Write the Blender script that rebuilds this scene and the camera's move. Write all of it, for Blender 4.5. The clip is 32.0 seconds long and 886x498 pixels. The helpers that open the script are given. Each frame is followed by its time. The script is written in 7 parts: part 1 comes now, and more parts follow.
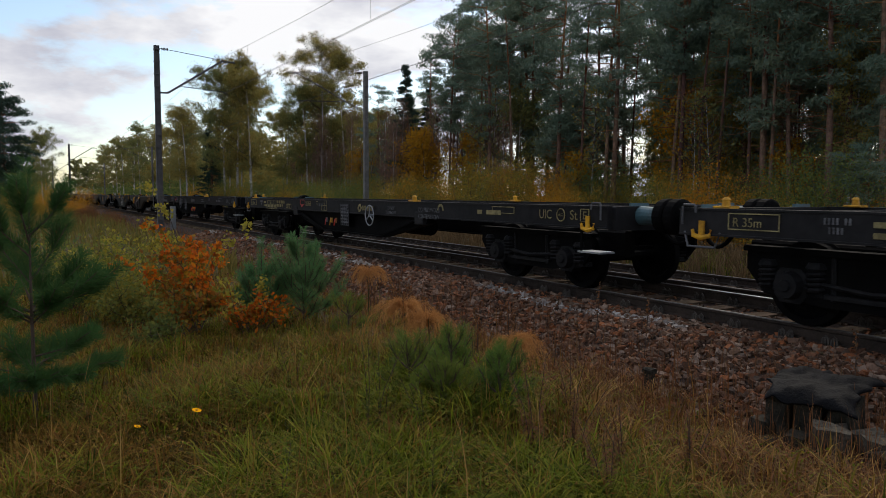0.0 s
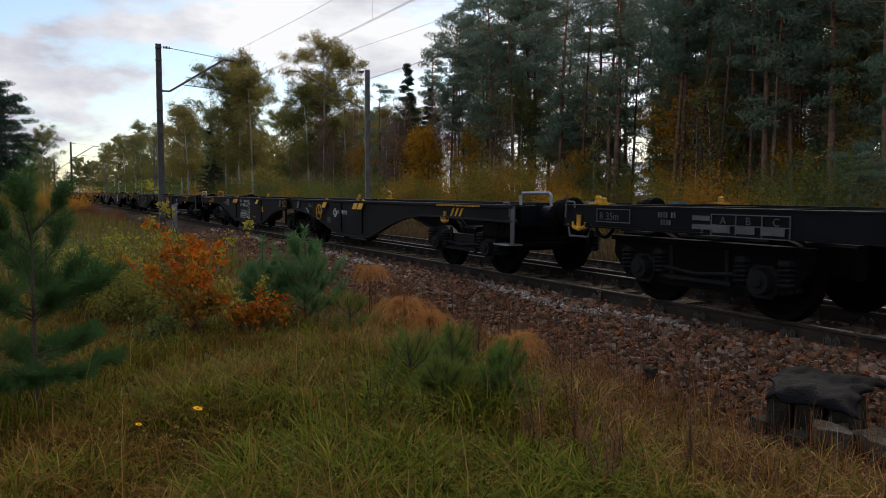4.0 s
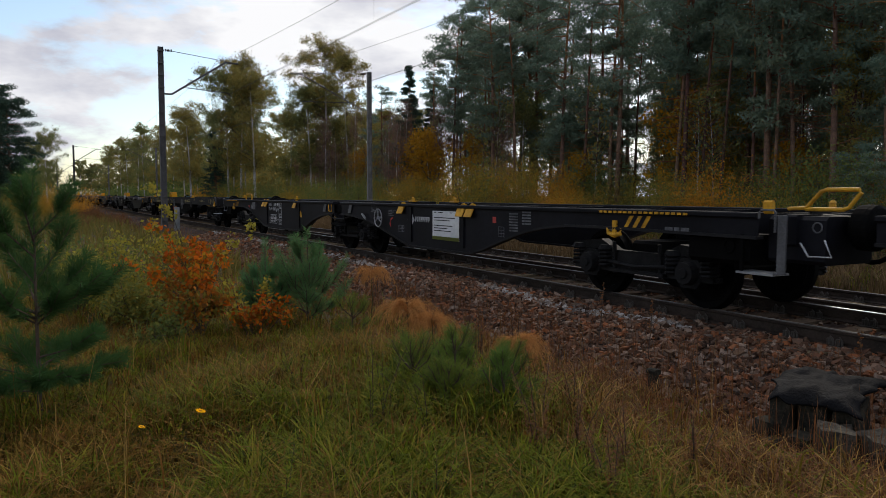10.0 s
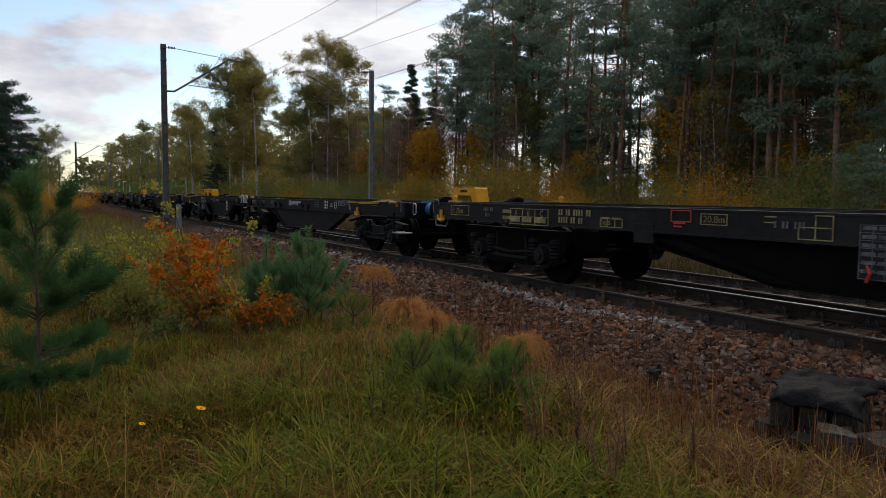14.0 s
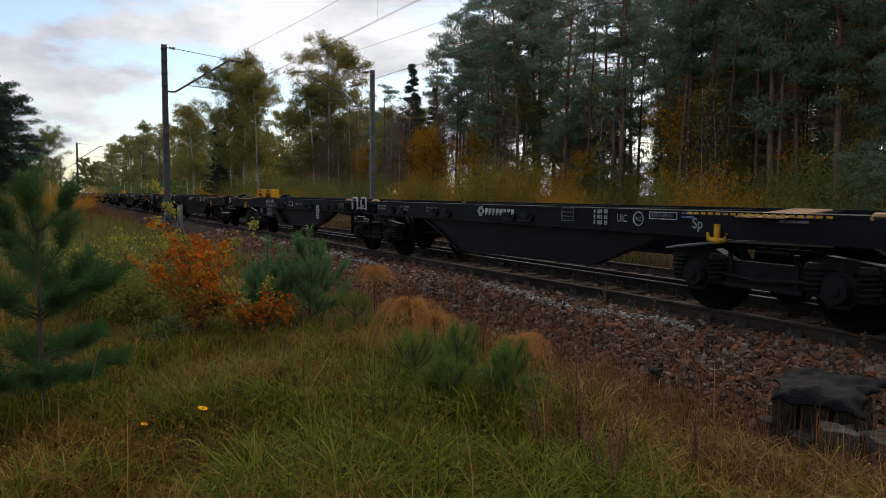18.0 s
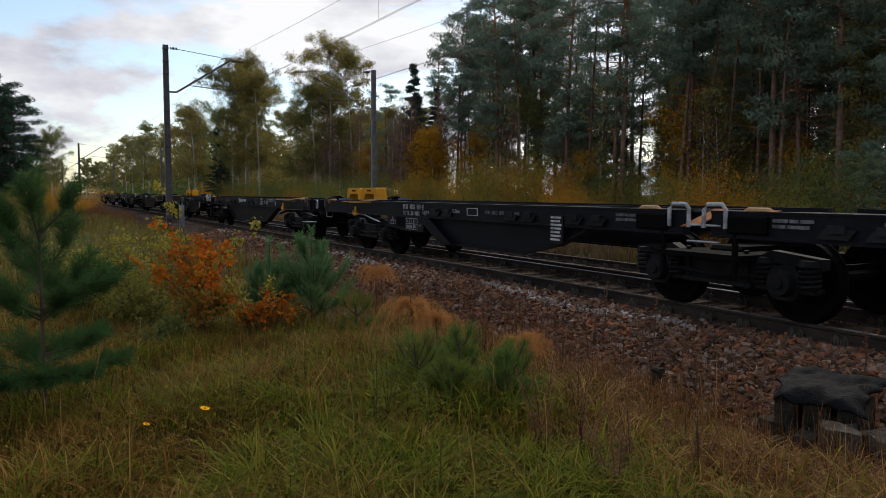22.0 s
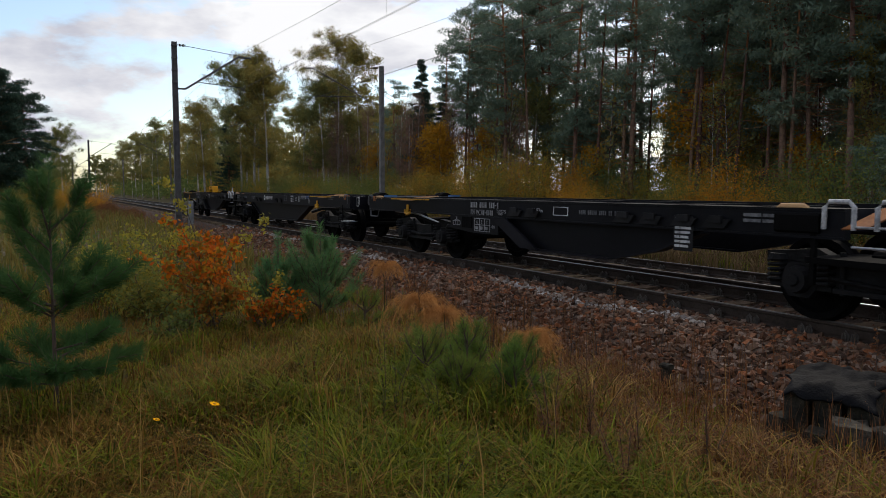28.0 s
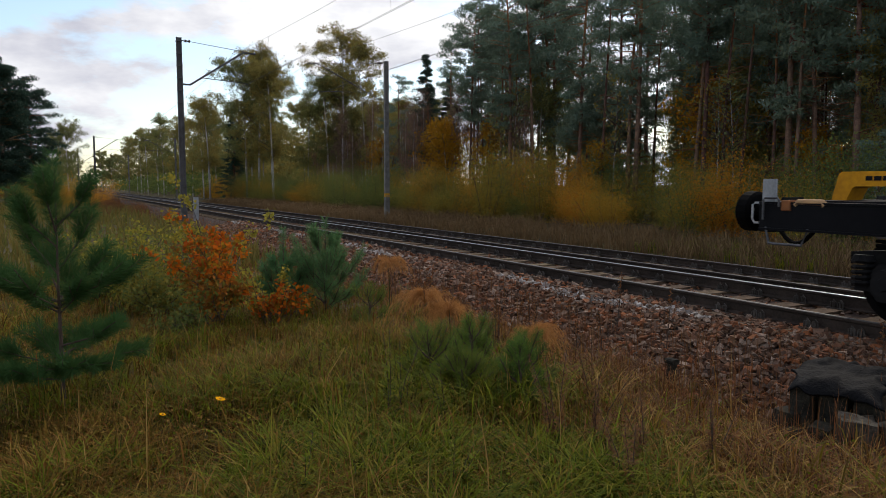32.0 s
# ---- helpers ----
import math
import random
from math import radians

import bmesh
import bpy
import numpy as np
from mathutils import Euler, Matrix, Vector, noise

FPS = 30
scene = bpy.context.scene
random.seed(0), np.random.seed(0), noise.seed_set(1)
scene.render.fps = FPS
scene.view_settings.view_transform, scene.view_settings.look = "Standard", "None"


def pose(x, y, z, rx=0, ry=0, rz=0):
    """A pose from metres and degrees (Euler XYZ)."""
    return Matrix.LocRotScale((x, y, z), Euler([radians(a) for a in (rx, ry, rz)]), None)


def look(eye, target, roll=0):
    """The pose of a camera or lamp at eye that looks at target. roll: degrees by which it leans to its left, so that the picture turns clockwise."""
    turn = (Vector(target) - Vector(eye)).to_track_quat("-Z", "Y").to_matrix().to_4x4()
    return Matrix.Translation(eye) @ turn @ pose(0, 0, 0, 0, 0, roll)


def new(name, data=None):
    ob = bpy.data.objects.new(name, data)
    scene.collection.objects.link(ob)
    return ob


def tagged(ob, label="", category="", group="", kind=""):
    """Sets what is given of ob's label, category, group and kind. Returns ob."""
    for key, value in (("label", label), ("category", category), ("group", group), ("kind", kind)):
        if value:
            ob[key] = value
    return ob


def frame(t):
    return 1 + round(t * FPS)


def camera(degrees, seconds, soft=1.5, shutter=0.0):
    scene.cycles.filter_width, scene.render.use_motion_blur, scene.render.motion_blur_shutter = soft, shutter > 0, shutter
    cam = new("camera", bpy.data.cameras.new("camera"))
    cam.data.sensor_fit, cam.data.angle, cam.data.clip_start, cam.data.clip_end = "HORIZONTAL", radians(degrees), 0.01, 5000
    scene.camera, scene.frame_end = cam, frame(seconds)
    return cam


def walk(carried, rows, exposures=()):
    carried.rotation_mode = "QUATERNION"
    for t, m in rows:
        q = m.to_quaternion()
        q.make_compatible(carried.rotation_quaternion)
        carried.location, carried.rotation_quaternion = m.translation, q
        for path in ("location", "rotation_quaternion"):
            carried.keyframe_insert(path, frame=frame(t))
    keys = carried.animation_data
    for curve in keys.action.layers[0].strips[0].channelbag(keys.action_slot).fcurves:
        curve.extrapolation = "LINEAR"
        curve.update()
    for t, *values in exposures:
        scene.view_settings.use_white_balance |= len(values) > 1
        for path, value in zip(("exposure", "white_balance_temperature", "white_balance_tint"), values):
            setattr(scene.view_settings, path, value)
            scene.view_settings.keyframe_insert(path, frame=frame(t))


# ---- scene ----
EYE = Vector((0.0, 0.0, 1.41))
PATH = (
    (0, 29.842, 4.274, 0.220),
    (0.5, 29.793, 4.282, 0.225),
    (1, 29.787, 4.290, 0.254),
    (1.5, 29.780, 4.298, 0.286),
    (2, 29.754, 4.305, 0.315),
    (2.5, 29.743, 4.318, 0.341),
    (3, 29.742, 4.338, 0.337),
    (3.5, 29.737, 4.355, 0.310),
    (5.5, 29.700, 4.380, 0.517),
    (6, 29.661, 4.375, 0.526),
    (6.5, 29.630, 4.335, 0.529),
    (7, 29.602, 4.269, 0.484),
    (7.5, 29.598, 4.233, 0.399),
    (8, 29.606, 4.224, 0.333),
    (8.5, 29.596, 4.224, 0.295),
    (9, 29.576, 4.224, 0.258),
    (9.5, 29.567, 4.219, 0.204),
    (10, 29.563, 4.223, 0.150),
    (10.5, 29.551, 4.234, 0.120),
    (11, 29.537, 4.243, 0.172),
    (11.5, 29.528, 4.250, 0.336),
    (12, 29.524, 4.257, 0.503),
    (12.5, 29.522, 4.269, 0.578),
    (13, 29.516, 4.280, 0.577),
    (13.5, 29.495, 4.285, 0.564),
    (14, 29.461, 4.291, 0.538),
    (14.5, 29.439, 4.298, 0.472),
    (16.5, 29.429, 4.282, 0.438),
    (17, 29.403, 4.308, 0.364),
    (17.5, 29.380, 4.325, 0.332),
    (18, 29.362, 4.333, 0.344),
    (18.5, 29.341, 4.338, 0.360),
    (19, 29.320, 4.343, 0.351),
    (19.5, 29.308, 4.351, 0.323),
    (20, 29.304, 4.357, 0.300),
    (20.5, 29.299, 4.363, 0.280),
    (21, 29.281, 4.364, 0.262),
    (21.5, 29.252, 4.360, 0.249),
    (22, 29.238, 4.358, 0.245),
    (22.5, 29.221, 4.360, 0.253),
    (23, 29.171, 4.363, 0.269),
    (23.5, 29.116, 4.367, 0.272),
    (24, 29.076, 4.374, 0.243),
    (24.5, 29.003, 4.381, 0.189),
    (25, 28.887, 4.389, 0.162),
    (25.5, 28.791, 4.407, 0.186),
    (27.5, 28.661, 4.500, 0.137),
    (28, 28.592, 4.677, 0.111),
    (28.5, 28.523, 4.834, 0.081),
    (29, 28.481, 4.960, 0.070),
    (29.5, 28.417, 5.013, 0.076),
    (30, 28.318, 5.024, 0.062),
    (30.5, 28.262, 5.040, 0.029),
    (31, 28.244, 5.049, 0.014),
    (31.5, 28.225, 5.050, 0.010),
    (32, 28.211, 5.050, 0.000),
)


def aim(turn, dip):
    """Direction of view: turn degrees to the right of the track's far end, dip degrees below level."""
    a, p = radians(turn), radians(dip)
    return Vector((-math.cos(a) * math.cos(p), math.sin(a) * math.cos(p), -math.sin(p)))


cam = camera(62.6, 32.0, soft=0.7, shutter=0.05)
walk(cam, [(t, look(EYE, EYE + aim(a, p), r)) for t, a, p, r in PATH], [(0.0, 0.0), (28.0, 0.02), (30.0, 0.10), (32.0, 0.12)])

# ---- world and sun ----
SUN_EL, SUN_AZ = 44.0, 125.0   # degrees; azimuth counter-clockwise from +x


def make_world():
    w = bpy.data.worlds.new("sky")
    scene.world = w
    w.use_nodes = True
    nt = w.node_tree
    nt.nodes.clear()
    N, L = nt.nodes.new, nt.links.new
    out, bg = N("ShaderNodeOutputWorld"), N("ShaderNodeBackground")
    sky = N("ShaderNodeTexSky")
    sky.sky_type, sky.sun_disc = "NISHITA", False
    sky.sun_elevation, sky.sun_rotation = radians(SUN_EL), radians(90 - SUN_AZ)
    coord, mp = N("ShaderNodeTexCoord"), N("ShaderNodeMapping")
    mp.inputs["Scale"].default_value = (1.0, 1.0, 2.6)
    mp.inputs["Location"].default_value = (0.9, 0.4, 0.75)
    L(coord.outputs["Generated"], mp.inputs["Vector"])
    n1, n2 = N("ShaderNodeTexNoise"), N("ShaderNodeTexNoise")
    for n, s, d, r in ((n1, 4.6, 7.0, 0.55), (n2, 3.6, 6.0, 0.55)):
        n.inputs["Scale"].default_value, n.inputs["Detail"].default_value, n.inputs["Roughness"].default_value = s, d, r
        L(mp.outputs["Vector"], n.inputs["Vector"])
    cover = N("ShaderNodeValToRGB")
    cover.color_ramp.elements[0].position, cover.color_ramp.elements[1].position = 0.44, 0.53
    L(n1.outputs["Fac"], cover.inputs["Fac"])
    tone = N("ShaderNodeValToRGB")
    e = tone.color_ramp.elements
    e[0].position, e[0].color = 0.44, (0.97, 0.97, 0.99, 1)
    e[1].position, e[1].color = 0.64, (0.52, 0.53, 0.62, 1)
    L(n2.outputs["Fac"], tone.inputs["Fac"])
    gain = N("ShaderNodeMix")
    gain.data_type, gain.blend_type = "RGBA", "MULTIPLY"
    gain.inputs["Factor"].default_value = 1.0
    L(sky.outputs["Color"], gain.inputs["A"])
    gain.inputs["B"].default_value = (0.17, 0.17, 0.165, 1)
    mix = N("ShaderNodeMix")
    mix.data_type = "RGBA"
    L(cover.outputs["Color"], mix.inputs["Factor"])
    L(gain.outputs["Result"], mix.inputs["A"])
    L(tone.outputs["Color"], mix.inputs["B"])
    L(mix.outputs["Result"], bg.inputs["Color"])
    bg.inputs["Strength"].default_value = 1.0
    L(bg.outputs["Background"], out.inputs["Surface"])


make_world()
sun = new("sun", bpy.data.lights.new("sun", "SUN"))
sun.data.energy, sun.data.angle, sun.data.color = 1.4, radians(16), (1.0, 0.90, 0.76)
sun.matrix_world = look((0, 0, 60), (-60 * math.cos(radians(SUN_AZ)) / math.tan(radians(SUN_EL)), -60 * math.sin(radians(SUN_AZ)) / math.tan(radians(SUN_EL)), 0))


# ---- materials ----
def mat(name, base, dark=None, rough=0.6, metal=0.0, scale=3.0, fine=40.0, bump=0.15, jitter=0.0, island=False, spec=0.5, trans=0.0, hue=0.06):
    """A two-scale noise material: base colour, a second colour in stains, fine relief, an own shade for each object or island."""
    m = bpy.data.materials.new(name)
    m.use_nodes = True
    nt = m.node_tree
    N, L = nt.nodes.new, nt.links.new
    b = nt.nodes["Principled BSDF"]
    b.inputs["Roughness"].default_value, b.inputs["Metallic"].default_value = rough, metal
    b.inputs["Specular IOR Level"].default_value = spec
    coord = N("ShaderNodeTexCoord")
    big, small = N("ShaderNodeTexNoise"), N("ShaderNodeTexNoise")
    big.inputs["Scale"].default_value, big.inputs["Detail"].default_value = scale, 4.0
    small.inputs["Scale"].default_value, small.inputs["Detail"].default_value = fine, 3.0
    for n in (big, small):
        L(coord.outputs["Object"], n.inputs["Vector"])
    ramp = N("ShaderNodeValToRGB")
    ramp.color_ramp.elements[0].position, ramp.color_ramp.elements[1].position = 0.36, 0.66
    dark = dark or tuple(c * 0.6 for c in base)
    ramp.color_ramp.elements[0].color, ramp.color_ramp.elements[1].color = (*dark, 1), (*base, 1)
    add = N("ShaderNodeMath")
    add.operation = "MULTIPLY_ADD"
    add.inputs[1].default_value = 0.45
    L(small.outputs["Fac"], add.inputs[0])
    half = N("ShaderNodeMath")
    half.operation = "MULTIPLY_ADD"
    half.inputs[1].default_value, half.inputs[2].default_value = 0.75, -0.1
    L(big.outputs["Fac"], half.inputs[0])
    L(half.outputs[0], add.inputs[2])
    L(add.outputs[0], ramp.inputs["Fac"])
    colour = ramp.outputs["Color"]
    if jitter:
        if island:
            src = N("ShaderNodeNewGeometry").outputs["Random Per Island"]
        else:
            src = N("ShaderNodeObjectInfo").outputs["Random"]
        hsv = N("ShaderNodeHueSaturation")
        for key, lo, hi in (("Value", 1 - jitter, 1 + jitter), ("Hue", 0.5 - jitter * hue, 0.5 + jitter * hue)):
            mr = N("ShaderNodeMapRange")
            mr.inputs["To Min"].default_value, mr.inputs["To Max"].default_value = lo, hi
            L(src, mr.inputs["Value"])
            L(mr.outputs["Result"], hsv.inputs[key])
        L(colour, hsv.inputs["Color"])
        colour = hsv.outputs["Color"]
    L(colour, b.inputs["Base Color"])
    if bump:
        bp = N("ShaderNodeBump")
        bp.inputs["Strength"].default_value, bp.inputs["Distance"].default_value = bump, 0.02
        L(small.outputs["Fac"], bp.inputs["Height"])
        L(bp.outputs["Normal"], b.inputs["Normal"])
    if trans:
        out = nt.nodes["Material Output"]
        tr, mx = N("ShaderNodeBsdfTranslucent"), N("ShaderNodeMixShader")
        L(colour, tr.inputs["Color"])
        mx.inputs["Fac"].default_value = trans
        L(b.outputs["BSDF"], mx.inputs[1])
        L(tr.outputs["BSDF"], mx.inputs[2])
        L(mx.outputs[0], out.inputs["Surface"])
    return m


def leafy(name, colours, trans=0.3, own=0.45, gloss=0.08):
    """Foliage: each leaf takes its own colour from a ramp, and each plant its own shade."""
    m = bpy.data.materials.new(name)
    m.use_nodes = True
    nt = m.node_tree
    N, L = nt.nodes.new, nt.links.new
    b = nt.nodes["Principled BSDF"]
    b.inputs["Roughness"].default_value, b.inputs["Specular IOR Level"].default_value = 0.7 - gloss * 0.6, gloss
    geo, info = N("ShaderNodeNewGeometry"), N("ShaderNodeObjectInfo")
    ramp = N("ShaderNodeValToRGB")
    el = ramp.color_ramp.elements
    while len(el) < len(colours):
        el.new(0.5)
    for i, c in enumerate(colours):
        el[i].position, el[i].color = i / (len(colours) - 1), (*c, 1)
    mixv = N("ShaderNodeMath")
    mixv.operation = "MULTIPLY_ADD"
    mixv.inputs[1].default_value = 1.0 - own
    L(geo.outputs["Random Per Island"], mixv.inputs[0])
    half = N("ShaderNodeMath")
    half.operation = "MULTIPLY"
    half.inputs[1].default_value = own
    L(info.outputs["Random"], half.inputs[0])
    L(half.outputs[0], mixv.inputs[2])
    L(mixv.outputs[0], ramp.inputs["Fac"])
    L(ramp.outputs["Color"], b.inputs["Base Color"])
    tr, mx = N("ShaderNodeBsdfTranslucent"), N("ShaderNodeMixShader")
    L(ramp.outputs["Color"], tr.inputs["Color"])
    mx.inputs["Fac"].default_value = trans
    L(b.outputs["BSDF"], mx.inputs[1])
    L(tr.outputs["BSDF"], mx.inputs[2])
    L(mx.outputs[0], nt.nodes["Material Output"].inputs["Surface"])
    return m


def pebbly(name, colours):
    """Crushed stone: each piece takes its own colour, dusty and mottled at a fine scale."""
    m = leafy(name, colours, 0.0, 0.0)
    nt = m.node_tree
    N, L = nt.nodes.new, nt.links.new
    b = nt.nodes["Principled BSDF"]
    b.inputs["Roughness"].default_value, b.inputs["Specular IOR Level"].default_value = 0.9, 0.15
    coord, n = N("ShaderNodeTexCoord"), N("ShaderNodeTexNoise")
    n.inputs["Scale"].default_value, n.inputs["Detail"].default_value = 55.0, 4.0
    L(coord.outputs["Object"], n.inputs["Vector"])
    mr = N("ShaderNodeMapRange")
    mr.inputs["To Min"].default_value, mr.inputs["To Max"].default_value = 0.55, 1.45
    L(n.outputs["Fac"], mr.inputs["Value"])
    hsv = N("ShaderNodeHueSaturation")
    L(mr.outputs["Result"], hsv.inputs["Value"])
    L(b.inputs["Base Color"].links[0].from_socket, hsv.inputs["Color"])
    L(hsv.outputs["Color"], b.inputs["Base Color"])
    bp = N("ShaderNodeBump")
    bp.inputs["Strength"].default_value, bp.inputs["Distance"].default_value = 0.4, 0.01
    L(n.outputs["Fac"], bp.inputs["Height"])
    L(bp.outputs["Normal"], b.inputs["Normal"])
    return m


BLACK = mat("wagon_black_paint", (0.0085, 0.0085, 0.0115), (0.0045, 0.0045, 0.006), spec=0.07, rough=0.5, scale=1.3, fine=14, bump=0.05, jitter=0.25)
GREYPAINT = mat("wagon_faded_grey_paint", (0.021, 0.020, 0.021), (0.010, 0.010, 0.011), spec=0.08, rough=0.6, scale=1.0, fine=10, bump=0.06, jitter=0.2)
# near-black for wheels, couplings and most of the underframe
BLACKSTEEL = mat("near_black_steel", (0.0045, 0.0042, 0.0043), (0.002, 0.002, 0.002), spec=0.04, rough=0.75, scale=4, fine=30, bump=0.2)
# a little lighter, for bogie frames, axleboxes and springs
CASTSTEEL = mat("dark_cast_steel", (0.013, 0.0125, 0.0135), (0.005, 0.005, 0.0055), spec=0.10, rough=0.6, scale=6, fine=30, bump=0.2)
WHITE = mat("white_marking_paint", (0.50, 0.50, 0.51), (0.20, 0.20, 0.21), spec=0.12, rough=0.6, bump=0.0, scale=5, fine=30)
BLUEPRINT = mat("worn_pale_blue_marking_paint", (0.16, 0.22, 0.42), (0.06, 0.09, 0.18), spec=0.12, rough=0.7, bump=0.0, scale=5, fine=25)
PALEGREY = mat("greyed_white_marking_paint", (0.30, 0.30, 0.31), (0.13, 0.13, 0.14), spec=0.12, rough=0.65, bump=0.0, scale=5, fine=28)
DULLWHITE = mat("worn_white_marking_paint", (0.15, 0.15, 0.16), (0.05, 0.05, 0.055), spec=0.12, rough=0.7, bump=0.0, scale=5, fine=25)
BOARDWHITE = mat("white_notice_board", (0.60, 0.60, 0.61), (0.45, 0.45, 0.46), rough=0.5, bump=0.0, fine=25)
STEELGREY = mat("worn_grey_steel", (0.10, 0.10, 0.11), (0.05, 0.05, 0.055), rough=0.55, metal=0.3, bump=0.05)
CREAM = mat("worn_cream_marking_paint", (0.30, 0.25, 0.12), (0.12, 0.10, 0.05), spec=0.12, rough=0.7, bump=0.0, scale=5, fine=30)
YELLOW = mat("yellow_paint", (0.60, 0.31, 0.02), (0.30, 0.15, 0.02), spec=0.12, rough=0.5, scale=3, fine=20, bump=0.05)
ORANGE = mat("trestle_yellow_paint", (0.60, 0.27, 0.004), (0.40, 0.17, 0.004), rough=0.6, spec=0.2, scale=2, fine=18, bump=0.05)
RED = mat("red_paint", (0.45, 0.03, 0.02), rough=0.5, bump=0.05)
BLUE = mat("blue_paint", (0.03, 0.13, 0.30), (0.02, 0.07, 0.16), rough=0.45, bump=0.05)
TEAL = mat("dull_teal_paint", (0.05, 0.11, 0.13), (0.03, 0.05, 0.06), rough=0.5, bump=0.08)
TAN = mat("tan_striped_plate_paint", (0.42, 0.25, 0.12), (0.28, 0.17, 0.09), spec=0.12, rough=0.7, bump=0.1)
RUSTPLATE = mat("rusty_orange_plate", (0.34, 0.135, 0.05), (0.20, 0.08, 0.035), spec=0.1, rough=0.7, scale=3, fine=20, bump=0.1)
BROWN = mat("brown_board", (0.26, 0.125, 0.042), (0.18, 0.085, 0.03), spec=0.12, rough=0.6, scale=2, fine=30, bump=0.05)
GALV = mat("galvanised_steel", (0.32, 0.33, 0.35), (0.2, 0.21, 0.23), rough=0.45, metal=0.6, bump=0.05)
RAILSTEEL = mat("rusty_rail_steel", (0.050, 0.036, 0.029), (0.020, 0.015, 0.012), spec=0.12, rough=0.75, scale=2.5, fine=40, bump=0.2)
CLIPSTEEL = mat("grey_rusted_clip_steel", (0.075, 0.064, 0.056), (0.032, 0.026, 0.022), spec=0.2, rough=0.6, scale=6, fine=50, bump=0.2)
RAILTOP = mat("polished_rail_head", (0.40, 0.40, 0.42), (0.26, 0.26, 0.28), rough=0.28, metal=0.9, scale=1.2, fine=60, bump=0.03)
RAILDULL = mat("dull_rail_head", (0.11, 0.10, 0.10), (0.06, 0.055, 0.05), rough=0.45, metal=0.4, scale=1.2, fine=60, bump=0.05)
BRASSY = mat("dull_brass", (0.22, 0.15, 0.03), (0.12, 0.08, 0.02), rough=0.5, bump=0.05)
WOOD = mat("weathered_sleeper_wood", (0.18, 0.128, 0.082), (0.065, 0.047, 0.032), spec=0.08, rough=0.9, scale=5, fine=50, bump=0.4, jitter=0.25)
STONE = pebbly("crushed_granite", ((0.034, 0.020, 0.014), (0.125, 0.056, 0.031), (0.066, 0.040, 0.028), (0.16, 0.096, 0.062), (0.25, 0.088, 0.036), (0.078, 0.056, 0.043), (0.27, 0.19, 0.145), (0.11, 0.054, 0.032)))
PALESTONE = pebbly("pale_dusty_stone", ((0.16, 0.135, 0.12), (0.30, 0.27, 0.25), (0.22, 0.19, 0.17), (0.42, 0.39, 0.37), (0.20, 0.15, 0.12)))
BALLAST = mat("ballast_bed", (0.075, 0.050, 0.040), (0.032, 0.022, 0.018), spec=0.12, rough=0.95, scale=5, fine=28, bump=0.9)
SOIL = mat("grassy_soil", (0.085, 0.070, 0.030), (0.040, 0.032, 0.015), spec=0.12, rough=0.95, scale=0.6, fine=9, bump=0.6)
MOSSY = mat("mossy_dark_concrete", (0.060, 0.052, 0.038), (0.016, 0.015, 0.012), spec=0.12, rough=0.95, scale=5, fine=35, bump=0.5)
CONCRETE = mat("weathered_concrete", (0.22, 0.21, 0.20), (0.12, 0.115, 0.11), spec=0.12, rough=0.9, scale=3, fine=35, bump=0.3)
MASTSTEEL = mat("weathered_mast_steel", (0.10, 0.095, 0.10), (0.055, 0.05, 0.05), rough=0.7, scale=2, fine=25, bump=0.15)
WIRE = mat("dark_wire", (0.05, 0.05, 0.055), rough=0.6, bump=0.0)
CHALKY = mat("weathered_pale_concrete", (0.085, 0.074, 0.058), (0.022, 0.019, 0.015), spec=0.12, rough=0.95, scale=7, fine=40, bump=0.6)
TARFELT = mat("black_roofing_felt", (0.0065, 0.0065, 0.008), (0.003, 0.003, 0.0035), spec=0.08, rough=0.7, scale=6, fine=50, bump=0.4)
BARK = mat("red_brown_pine_bark", (0.185, 0.108, 0.078), (0.080, 0.048, 0.038), spec=0.12, rough=0.95, scale=5, fine=22, bump=0.7, jitter=0.35)
REDBARK = mat("orange_upper_pine_bark", (0.30, 0.135, 0.065), (0.15, 0.07, 0.036), spec=0.12, rough=0.9, scale=4, fine=22, bump=0.5, jitter=0.3)
BIRCHBARK = mat("white_birch_bark", (0.52, 0.50, 0.47), (0.16, 0.145, 0.13), rough=0.8, scale=7, fine=20, bump=0.3, jitter=0.25)
TWIG = mat("brown_twigs", (0.085, 0.055, 0.038), rough=0.9, bump=0.2)
NEEDLE = leafy("pine_needles", ((0.086, 0.136, 0.106), (0.122, 0.179, 0.131), (0.154, 0.204, 0.140), (0.186, 0.208, 0.122)), 0.5, 0.45, 0.4)
SAPNEEDLE = leafy("young_pine_needles", ((0.026, 0.070, 0.020), (0.040, 0.098, 0.029), (0.060, 0.118, 0.034), (0.10, 0.125, 0.036)), 0.4)
BLUENEEDLE = leafy("blue_green_pine_needles", ((0.060, 0.118, 0.024), (0.088, 0.152, 0.032), (0.125, 0.172, 0.034), (0.17, 0.172, 0.034)), 0.4)
PINEGREEN = leafy("green_young_pine_needles", ((0.055, 0.135, 0.058), (0.075, 0.175, 0.072), (0.10, 0.195, 0.075), (0.15, 0.20, 0.065)), 0.45)
# darker needle colour, on the spruces and the field pines
DARKNEEDLE = leafy("dark_conifer_needles", ((0.028, 0.056, 0.042), (0.042, 0.074, 0.052), (0.058, 0.090, 0.060)), 0.35)
BIRCHLEAF = leafy("thinning_birch_leaves", ((0.12, 0.155, 0.07), (0.17, 0.19, 0.075), (0.24, 0.21, 0.065), (0.33, 0.22, 0.05)), 0.55)
